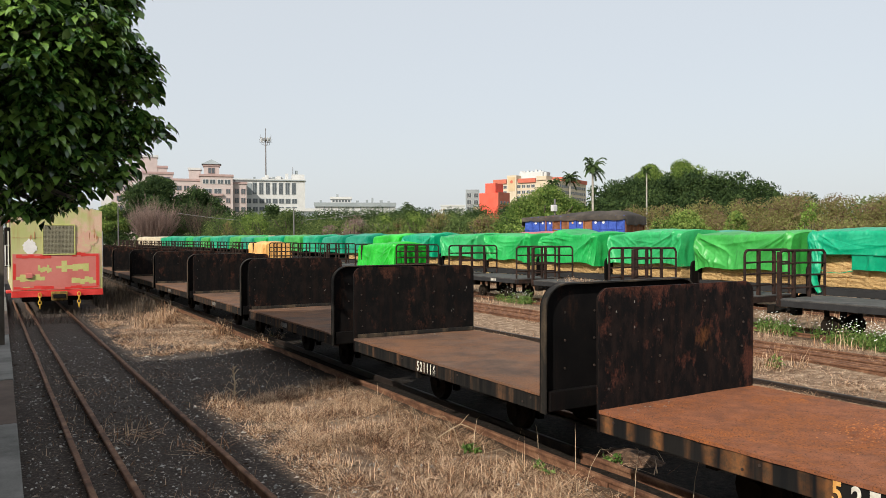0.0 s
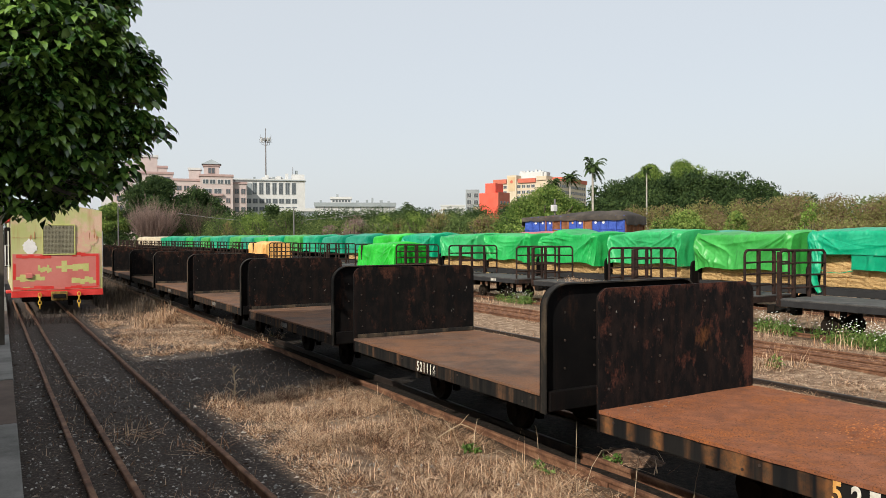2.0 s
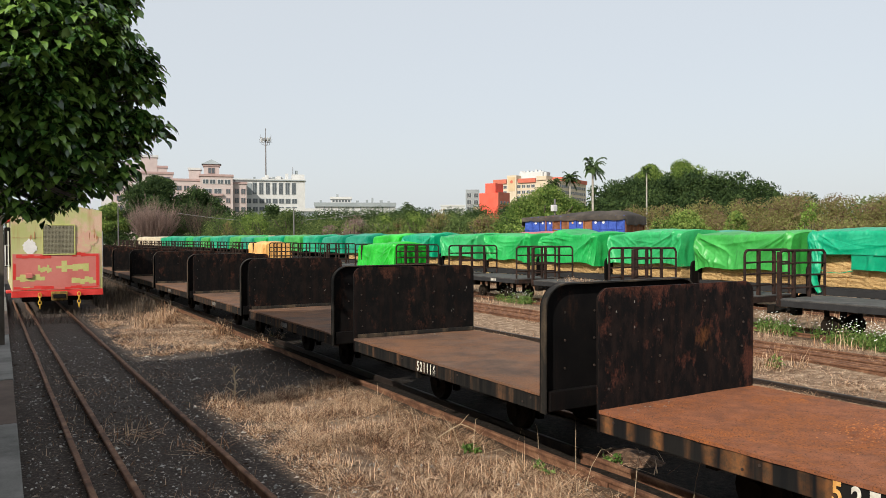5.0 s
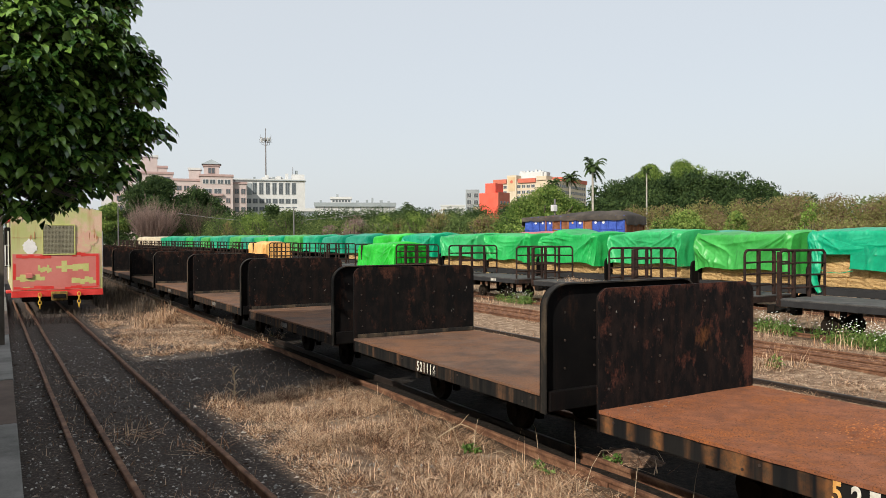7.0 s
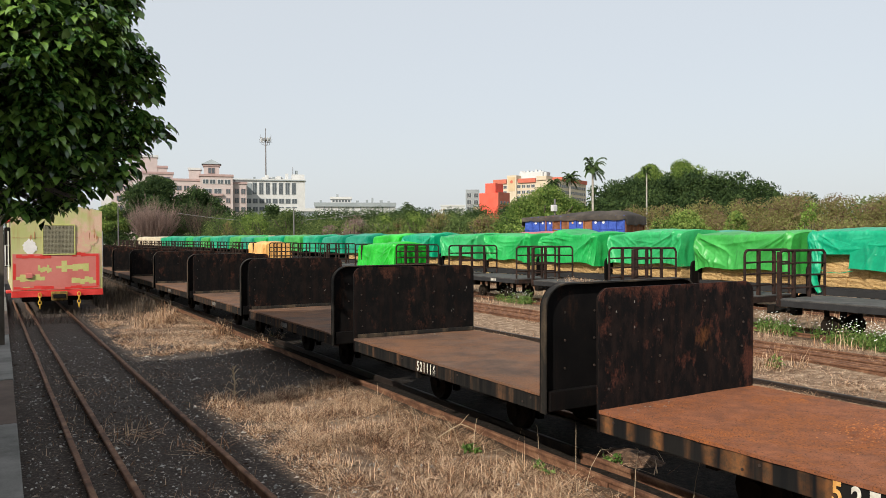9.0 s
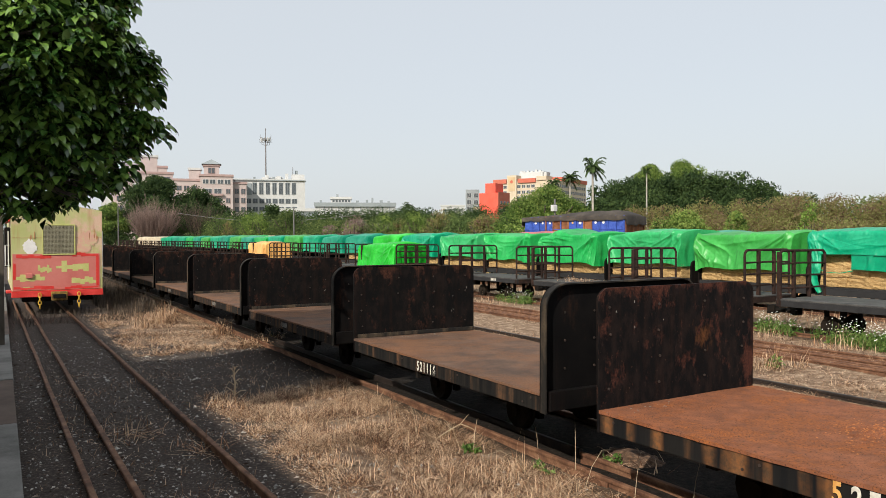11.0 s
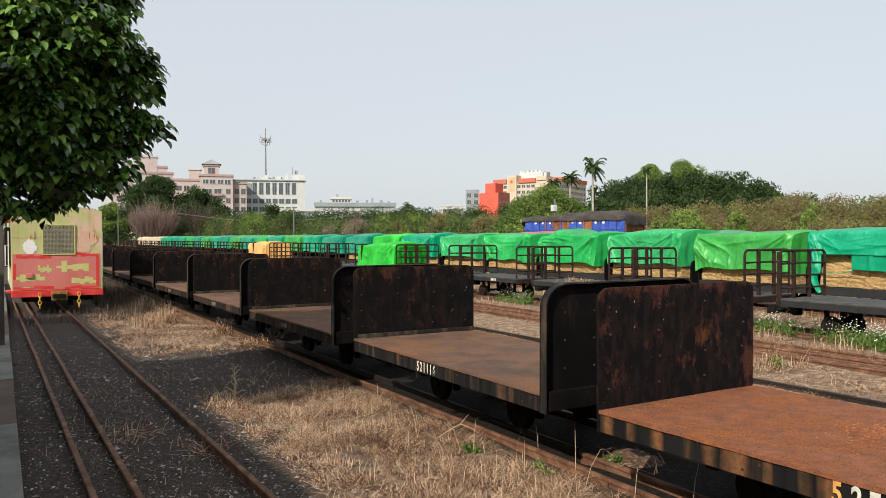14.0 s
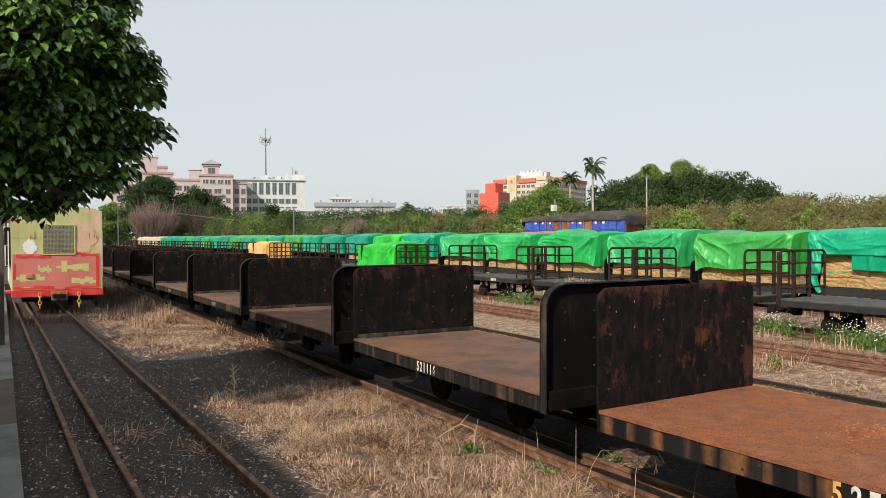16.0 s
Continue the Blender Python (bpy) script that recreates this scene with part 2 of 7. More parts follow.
M_WEED = mat("green_weed", [(0.06, 0.12, 0.025), (0.12, 0.21, 0.045), (0.22, 0.31, 0.09)], 3, 0.6, 0, 0, island=0.6, sheer=0.3, spec=0.2)
M_PETAL = mat("white_flower", [(0.72, 0.72, 0.68), (0.85, 0.85, 0.82)], 9, 0.7, 0, 0)
M_STONE = mat("pale_gravel", [(0.12, 0.115, 0.105), (0.25, 0.24, 0.22), (0.46, 0.44, 0.40)], 8, 0.9, 0, 0.2, island=0.9)
M_FALLEN = mat("fallen_leaf", [(0.06, 0.030, 0.018), (0.13, 0.080, 0.050), (0.27, 0.22, 0.17), (0.44, 0.40, 0.35)], 8, 0.8, 0, 0, island=0.9)
M_LEAF = mat("glossy_tree_leaf", [(0.022, 0.058, 0.012), (0.055, 0.125, 0.022), (0.14, 0.24, 0.045)], 1.2, 0.23, 0, 0, island=0.75, spec=0.8, sheer=0.10)
M_BARK = mat("grey_bark", [(0.05, 0.04, 0.03), (0.12, 0.10, 0.08)], 6, 0.9, 0, 0.6, 30, (1, 1, 0.25))
M_FOL_DARK = mat("dark_foliage", [(0.022, 0.042, 0.016), (0.040, 0.072, 0.024), (0.075, 0.115, 0.036)], 0.5, 0.75, 0, 0, island=0.45, sheer=0.2, spec=0.12)
M_FOL_MID = mat("mid_foliage", [(0.052, 0.084, 0.028), (0.095, 0.142, 0.042), (0.17, 0.21, 0.068)], 0.4, 0.75, 0, 0, island=0.45, sheer=0.25, spec=0.12)
M_FOL_BRIGHT = mat("bright_foliage", [(0.062, 0.112, 0.024), (0.125, 0.20, 0.040), (0.23, 0.30, 0.075)], 0.5, 0.7, 0, 0, island=0.5, sheer=0.25, spec=0.15)
M_FOL_DRY = mat("dry_scrub", [(0.19, 0.125, 0.085), (0.23, 0.185, 0.085), (0.20, 0.215, 0.07), (0.31, 0.31, 0.115)], 0.7, 0.85, 0, 0, island=0.35, sheer=0.38, spec=0.15)
M_FOL_LIME = mat("lime_foliage", [(0.10, 0.17, 0.03), (0.18, 0.29, 0.05), (0.29, 0.41, 0.10)], 0.6, 0.6, 0, 0, island=0.6, sheer=0.33, spec=0.25)
M_TWIG = mat("bare_twigs", [(0.13, 0.088, 0.074), (0.25, 0.18, 0.155)], 2, 0.9, 0, 0, island=0.6)


def tarp_mat(name, c, rough=0.40):
    """Woven plastic sheet: creased in ridges, a little sheer."""
    dark, light = tuple(v * 0.7 for v in c), tuple(min(0.9, v * 1.25 + 0.035) for v in c)
    m = mat(name, [dark, c, light], 1.1, rough, 0, 0, 14, spec=0.45, sheer=0.14)
    n, l = m.node_tree.nodes, m.node_tree.links
    tc, last = n.new("ShaderNodeTexCoord"), None
    for scale, st, height in ((1.3, (0.7, 1.0, 0.6), 0.004), (6.0, (0.5, 1.0, 0.3), 0.0028)):
        mp = n.new("ShaderNodeVectorMath")
        mp.operation, mp.inputs[1].default_value = "MULTIPLY", st
        l.new(tc.outputs["Object"], mp.inputs[0])
        t = n.new("ShaderNodeTexNoise")
        t.inputs["Scale"].default_value, t.inputs["Detail"].default_value, t.inputs["Distortion"].default_value = scale, 2.0, 0.9
        l.new(mp.outputs[0], t.inputs["Vector"])
        k = n.new("ShaderNodeMath")
        k.operation, k.inputs[1].default_value = "SUBTRACT", 0.5
        l.new(t.outputs[0], k.inputs[0])
        ab = n.new("ShaderNodeMath")
        ab.operation = "ABSOLUTE"
        l.new(k.outputs[0], ab.inputs[0])
        bp = n.new("ShaderNodeBump")
        bp.invert = True
        bp.inputs["Strength"].default_value, bp.inputs["Distance"].default_value = 0.8, height * 4
        l.new(ab.outputs[0], bp.inputs["Height"])
        if last:
            l.new(last.outputs[0], bp.inputs["Normal"])
        last = bp
    l.new(last.outputs[0], n["Principled BSDF"].inputs["Normal"])
    return m


T_GREEN = tarp_mat("leaf_green_tarp", (0.014, 0.38, 0.082))
T_MINT = tarp_mat("mint_green_tarp", (0.03, 0.40, 0.125))
T_GRASS = tarp_mat("grass_green_tarp", (0.045, 0.36, 0.062))
T_TEAL = tarp_mat("teal_green_tarp", (0.0, 0.34, 0.17))
T_BRIGHT = tarp_mat("bright_green_tarp", (0.015, 0.48, 0.03))
T_SEA = tarp_mat("sea_green_tarp", (0.004, 0.27, 0.16))
T_ORANGE = tarp_mat("orange_tarp", (0.80, 0.42, 0.13))
T_PINK = tarp_mat("faded_pink_tarp", (0.62, 0.17, 0.17))
T_CREAM = tarp_mat("cream_tarp", (0.66, 0.56, 0.40))

# ---- ground: one sheet to the horizon, cinders by the platform, straw and dust between the tracks ----
RAIL_TOP = 0.12


def ground_material():
    m = bpy.data.materials.new("yard_ground")
    m.use_nodes = True
    n, l = m.node_tree.nodes, m.node_tree.links
    b = n["Principled BSDF"]
    b.inputs["Roughness"].default_value = 0.95
    b.inputs["Specular IOR Level"].default_value = 0.15
    geo = n.new("ShaderNodeNewGeometry")
    sep = n.new("ShaderNodeSeparateXYZ")
    l.new(geo.outputs["Position"], sep.inputs[0])

    def tex(sc, det=8.0, rg=0.65):
        t = n.new("ShaderNodeTexNoise")
        t.inputs["Scale"].default_value, t.inputs["Detail"].default_value, t.inputs["Roughness"].default_value = sc, det, rg
        l.new(geo.outputs["Position"], t.inputs["Vector"])
        return t.outputs[0]

    def ramp(src, *stops):
        r = n.new("ShaderNodeValToRGB")
        e = r.color_ramp.elements
        e[0].position, e[0].color = stops[0][0], (*stops[0][1], 1)
        e[1].position, e[1].color = stops[-1][0], (*stops[-1][1], 1)
        for p, c in stops[1:-1]:
            x = e.new(p)
            x.color = (*c, 1)
        l.new(src, r.inputs[0])
        return r.outputs[0]

    def blend(fac, a, c):
        x = n.new("ShaderNodeMixRGB")
        for s, v in ((0, fac), (1, a), (2, c)):
            l.new(v, x.inputs[s])
        return x.outputs[0]

    cinder = ramp(tex(34.0), (0.30, (0.028, 0.022, 0.019)), (0.52, (0.060, 0.047, 0.040)), (0.63, (0.105, 0.085, 0.072)), (0.71, (0.36, 0.32, 0.28)))
    dust = ramp(tex(9.0), (0.3, (0.10, 0.062, 0.039)), (0.5, (0.235, 0.158, 0.104)), (0.7, (0.47, 0.36, 0.26)))
    wob = n.new("ShaderNodeMath")
    wob.operation, wob.inputs[1].default_value = "MULTIPLY_ADD", 2.4
    l.new(tex(0.7, 5.0), wob.inputs[0])
    l.new(sep.outputs[0], wob.inputs[2])
    mr = n.new("ShaderNodeMapRange")
    mr.inputs[1].default_value, mr.inputs[2].default_value = -1.15, -0.35
    # cinder colour reaches the wagons along one stretch, painting in the tree's shadow
    dy = n.new("ShaderNodeMath")
    dy.operation, dy.inputs[1].default_value = "SUBTRACT", 11.6
    l.new(sep.outputs[1], dy.inputs[0])
    ab = n.new("ShaderNodeMath")
    ab.operation = "ABSOLUTE"
    l.new(dy.outputs[0], ab.inputs[0])
    tree_shade = n.new("ShaderNodeMapRange")
    tree_shade.inputs[1].default_value, tree_shade.inputs[2].default_value, tree_shade.inputs[3].default_value, tree_shade.inputs[4].default_value = 1.7, 2.9, 2.1, 0.0
    l.new(ab.outputs[0], tree_shade.inputs[0])
    less = n.new("ShaderNodeMath")
    less.operation = "SUBTRACT"
    l.new(wob.outputs[0], less.inputs[0])
    l.new(tree_shade.outputs[0], less.inputs[1])
    l.new(less.outputs[0], mr.inputs[0])
    col = blend(mr.outputs[0], cinder, dust)
    far = n.new("ShaderNodeMapRange")
    far.inputs[1].default_value, far.inputs[2].default_value = 22, 40
    l.new(sep.outputs[0], far.inputs[0])
    field = ramp(tex(0.5), (0.35, (0.06, 0.08, 0.03)), (0.65, (0.16, 0.15, 0.07)))
    # near-black ballast between the wagon rails: shade under the wagons put into the colour
    wagon_shade = ramp(tex(18.0), (0.35, (0.008, 0.007, 0.006)), (0.6, (0.026, 0.020, 0.016)), (0.75, (0.07, 0.052, 0.038)))
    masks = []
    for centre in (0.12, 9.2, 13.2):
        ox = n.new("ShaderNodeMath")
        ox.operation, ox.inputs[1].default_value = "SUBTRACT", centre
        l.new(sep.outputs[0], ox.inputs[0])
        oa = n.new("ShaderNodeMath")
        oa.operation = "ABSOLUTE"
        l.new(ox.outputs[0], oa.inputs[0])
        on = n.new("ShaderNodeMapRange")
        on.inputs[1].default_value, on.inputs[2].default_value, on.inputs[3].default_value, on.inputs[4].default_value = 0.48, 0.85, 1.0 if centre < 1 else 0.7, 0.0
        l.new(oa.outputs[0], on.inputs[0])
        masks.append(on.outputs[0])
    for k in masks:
        col = blend(k, col, wagon_shade)
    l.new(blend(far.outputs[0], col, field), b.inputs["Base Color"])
    bp = n.new("ShaderNodeBump")
    bp.inputs["Strength"].default_value, bp.inputs["Distance"].default_value = 0.8, 0.03
    l.new(tex(22.0), bp.inputs["Height"])
    l.new(bp.outputs[0], b.inputs["Normal"])
    return m


def ground_z(x, y):
    if -8 < x < 26 and -8 < y < 60:
        fade = min(1, (26 - x) / 6, (x + 8) / 2, (60 - y) / 10, (y + 8) / 2)
        return fade * (0.045 + 0.03 * noise.noise((x * 0.9, y * 0.9, 0)) + 0.014 * noise.noise((x * 4, y * 4, 3)))
    return 0.0


def build_ground():
    xs = [-3000, -800, -200, -60, -20] + [-8 + 0.25 * i for i in range(137)] + [32, 60, 150, 400, 1200, 3000]
    ys = [-3000, -800, -200, -60, -20] + [-8 + 0.3 * i for i in range(228)] + [75, 110, 200, 500, 1400, 4000]
    verts = [(x, y, ground_z(x, y)) for y in ys for x in xs]
    nx = len(xs)
    faces = [(j * nx + i, j * nx + i + 1, (j + 1) * nx + i + 1, (j + 1) * nx + i) for j in range(len(ys) - 1) for i in range(nx - 1)]
    ob = new("ground", from_arrays("ground", verts, faces, ground_material()))
    ob.data.polygons.foreach_set("use_smooth", [True] * len(ob.data.polygons))
    tagged(ob, "dusty rail yard ground of dark cinders and dry straw", "ground", kind="structure")


build_ground()


def platform():
    p = thing("platform", pose(0, 0, 0), "low concrete platform with brown coping stones beside the track", "platform", kind="structure")
    part("slab", boxed(-9.0, -4.86, -6, 40, -0.1, 0.19), M_CONCRETE, p)
    y = -4.7
    for i in range(16):
        ln = 2.6
        m = M_COPING if i in (5, 8, 9, 12) else M_CONCRETE
        part("coping_stone", boxed(-4.85, -4.30 + R.uniform(-0.008, 0.008), y, y + ln - 0.012, -0.1, 0.20 + R.uniform(-0.006, 0.006), 0.012), m, p)
        y += ln


platform()


# ---- the long shed that shades the platform tracks, beyond the left of the view ----
def shed():
    s = thing("platform_shed", pose(-8.2, 7.0, 0, 0, 0, 1.6), "plain concrete goods shed along the platform", "shed", kind="structure")
    part("wall", boxed(-0.55, -0.3, -26, 10.2, -0.1, 4.2), M_CONCRETE, s)
    part("roof", boxed(-9, 0.0, -26, 10.5, 4.2, 4.45), M_CONCRETE, s)


shed()


# ---- tracks ----
def rail_profile(bm, pts, head=0.048, height=RAIL_TOP, foot=0.10):
    """A flat-bottomed rail swept along points given as (x, y)."""
    h, f = head / 2, foot / 2
    prof = [(-f, 0.0), (f, 0.0), (f, 0.012), (0.009, 0.03), (0.009, height - 0.032), (h, height - 0.026), (h, height - 0.006), (h - 0.008, height),
            (-h + 0.008, height), (-h, height - 0.006), (-h, height - 0.026), (-0.009, height - 0.032), (-0.009, 0.03), (-f, 0.012)]
    rings = []
    for x, y in pts:
        rings.append([bm.verts.new((x + px, y, pz)) for px, pz in prof])
    k = len(prof)
    for a, c in zip(rings, rings[1:]):
        for i in range(k):
            bm.faces.new((a[i], a[(i + 1) % k], c[(i + 1) % k], c[i]))
    bm.faces.new(rings[0])
    bm.faces.new(rings[-1][::-1])
    return bm


def wavy(x, y0, y1, bend=0.0, step=0.6, amp=0.006, seed=0.0):
    k = max(2, int((y1 - y0) / step))
    return [(x + bend * (y0 + (y1 - y0) * i / k) + amp * noise.noise((x, (y0 + (y1 - y0) * i / k) * 0.5, seed)), y0 + (y1 - y0) * i / k) for i in range(k + 1)]


def tracks():
    a = thing("dual_gauge_track", pose(0, 0, 0), "rusty three-rail dual-gauge track sunk in dark cinders", "railway track", kind="structure")
    for x in (-3.80, -3.515, -2.70):
        part("rail", rail_profile(bmesh.new(), wavy(x, -6, 26, -0.012)), M_RAIL, a)
    b = thing("wagon_track", pose(0, 0, 0), "rusty three-rail dual-gauge track under the row of flat wagons", "railway track", kind="structure")
    for x in (-0.405, 0.735):
        part("rail", rail_profile(bmesh.new(), wavy(x, 4.55, 120)), M_RAIL, b)
        part("rail", rail_profile(bmesh.new(), wavy(x - 0.02, -8, 4.53)), M_RAIL, b)
    part("rail", rail_profile(bmesh.new(), wavy(-0.075, 5.02, 120)), M_RAIL_DARK, b)
    part("check_rail", rail_profile(bmesh.new(), wavy(-0.13, -2, 4.95)), M_RAIL, b)
    for x in (-0.45, -0.36):
        fp = part("fishplate", boxed(x - 0.008, x + 0.008, 4.28, 4.82, 0.03, 0.09, 0.004), M_RAIL, b)
        for k in range(4):
            part("bolt", disc(bmesh.new(), (x + (-0.014 if x < -0.4 else 0.014), 4.35 + 0.13 * k, 0.06), (1, 0, 0), 0.016, 0.022, 6), M_RAIL, fp)
    c = thing("middle_track", pose(0, 0, 0), "dark narrow-gauge track in dry straw", "railway track", kind="structure")
    for x in (3.24, 4.06):
        part("rail", rail_profile(bmesh.new(), wavy(x, -8, 120)), M_RAIL_DARK, c)
    d = thing("far_dual_track", pose(0, 0, 0), "rust-brown dual-gauge track with spare rails laid inside", "railway track", kind="structure")
    for x in (6.02, 6.16, 6.30, 6.62, 6.76, 7.16):
        part("rail", rail_profile(bmesh.new(), wavy(x, -8, 120, 0.0045)), M_RAIL, d)
    for nm, xc in (("fenced_wagon_track", 9.2), ("loaded_wagon_track", 13.15), ("outer_loaded_track", 16.4)):
        e = thing(nm, pose(0, 0, 0), "rusty narrow-gauge track overgrown with weeds", "railway track", kind="structure")
        for x in (xc - 0.405, xc + 0.405):
            part("rail", rail_profile(bmesh.new(), wavy(x, -8, 125, 0, 2.0)), M_RAIL, e)


tracks()


# ---- running gear shared by the wagons ----
def wheel_mesh():
    bm = bmesh.new()
    disc(bm, (0, 0, 0), (1, 0, 0), 0.175, 0.07, 20)
    disc(bm, (0.035, 0, 0), (1, 0, 0), 0.198, 0.018, 20)
    disc(bm, (-0.02, 0, 0), (1, 0, 0), 0.06, 0.12, 12)
    return mesh_of(bm, "wheel")


WHEEL = wheel_mesh()
WHEEL.materials.append(M_WHEEL)


def running_gear(car, half, width, floor, dx=0.0, dy=0.0):
    """Four wheels, axles, axle boxes, frame beams and couplers, on the rails at z 0 of the car's space."""
    for y in (dy - half, dy + half):
        for s in (-1, 1):
            part("wheel", WHEEL, None, car, at=pose(dx + s * 0.405, y, 0.175, 0, 0, 0 if s < 0 else 180))
            bm = boxed(dx + s * 0.28 - 0.05, dx + s * 0.28 + 0.05, y - 0.085, y + 0.085, 0.14, 0.31, 0.015)
            box(bm, dx + s * 0.28 - 0.03, dx + s * 0.28 + 0.03, y - 0.19, y - 0.12, 0.10, floor - 0.02)
            box(bm, dx + s * 0.28 - 0.03, dx + s * 0.28 + 0.03, y + 0.12, y + 0.19, 0.10, floor - 0.02)
            part("axle_box", bm, M_BLACK, car)
        part("axle", tube(bmesh.new(), [(dx - 0.38, y, 0.175), (dx + 0.38, y, 0.175)], 0.035, 10), M_WHEEL, car)
    for s in (-1, 1):
        part("frame_beam", boxed(dx + s * 0.28 - 0.04, dx + s * 0.28 + 0.04, -half - 0.75, half + 0.75, floor - 0.15, floor - 0.005, 0.008), M_BLACK, car)


def coupler(car, y, s):
    bm = boxed(-0.10, 0.10, y, y + s * 0.16, 0.28, 0.46, 0.02) if s > 0 else boxed(-0.10, 0.10, y - 0.16, y, 0.28, 0.46, 0.02)
    tube(bm, [(0, y, 0.36), (0, y + s * 0.36, 0.36)], 0.045, 8)
    part("coupler", bm, M_BLACK, car)


M_GREYPAINT = mat("greyed_stencil_paint", [(0.16, 0.155, 0.14), (0.30, 0.29, 0.26)], 22, 0.8, 0, 0.1)


# ---- the row of flat wagons with solid end panels ----
FL, FW, FH, FZ, FS = 3.61, 1.66, 0.845, 0.65, 0.15


def rounded_outline(w, z0, z1, r, n=7):
    pts = [(-w, z0), (-w, z1 - r)]
    pts += [(-w + r - r * math.cos(a), z1 - r + r * math.sin(a)) for a in [math.pi / 2 * i / n for i in range(1, n)]]
    pts += [(-w + r, z1), (w - r, z1)]
    pts += [(w - r + r * math.sin(a), z1 - r + r * math.cos(a)) for a in [math.pi / 2 * i / n for i in range(1, n)]]
    return pts + [(w, z1 - r), (w, z0)]


def end_panel(y, out, r, rim, dent):
    """A plate across the wagon's end, its upper corners rounded, with a rim of depth rim turned outwards (out = +1 or -1 along y)."""
    bm = bmesh.new()
    w, z0, z1, t = FW / 2 + 0.006, FZ - FS - 0.005, FZ + FH, 0.012
    outer, inner = rounded_outline(w, z0, z1, r), rounded_outline(w - 0.012, z0, z1 - 0.012, max(0.02, r - 0.012))

    def bent(x, z):
        return dent * noise.noise((x * 1.6 + y, z * 1.6, 5))

    def ring(pts, yy):
        return [bm.verts.new((x, yy + bent(x, z), z + 0.6 * bent(x * 1.3, 3.1) * (z > z1 - 0.05))) for x, z in pts]
    a, b = ring(outer, y), ring(outer, y + out * t)
    bm.faces.new(a)
    bm.faces.new(b[::-1])
    for i in range(len(a) - 1):
        bm.faces.new((a[i], a[i + 1], b[i + 1], b[i]))
    bm.faces.new((a[-1], a[0], b[0], b[-1]))
    plate = bm
    bm = bmesh.new()
    rings = [ring(outer, y + out * t), ring(outer, y + out * rim), ring(inner, y + out * rim), ring(inner, y + out * t)]
    for p, q in zip(rings, rings[1:] + rings[:1]):
        for i in range(len(p) - 1):
            bm.faces.new((p[i], p[i + 1], q[i + 1], q[i]))
    for k in (0, -1):
        bm.faces.new([r[k] for r in rings])
    return plate, bm


RIVET = mesh_of(disc(bmesh.new(), (0, 0, 0), (0, 1, 0), 0.009, 0.010, 8), "rivet")
RIVET.materials.append(M_RIVET)


def deck_mesh():
    """Deck plate with a slightly dished top and a chipped, wavy edge."""
    bm = bmesh.new()
    nx, ny = 14, 40
    top = []
    for j in range(ny + 1):
        row = []
        for i in range(nx + 1):
            x, y = -FW / 2 + FW * i / nx, -FL / 2 + FL * j / ny
            edge = (i in (0, nx))
            ex = (0.011 * noise.noise((y * 5, x, 1)) + 0.012) * (-1 if i == 0 else 1) if edge else 0
            z = FZ + 0.006 * noise.noise((x * 2, y * 2, 0)) + (0.006 * noise.noise((y * 5, x, 8)) if edge else 0)
            row.append(bm.verts.new((x + ex, y, z)))
        top.append(row)
    for j in range(ny):
        for i in range(nx):
            bm.faces.new((top[j][i], top[j][i + 1], top[j + 1][i + 1], top[j + 1][i]))
    g = bmesh.ops.extrude_face_region(bm, geom=list(bm.faces))
    for v in g["geom"]:
        if isinstance(v, bmesh.types.BMVert):
            v.co.z = FZ - 0.022
    return mesh_of(bm, "deck")


DECK = deck_mesh()
DECK.materials.append(M_DECK)


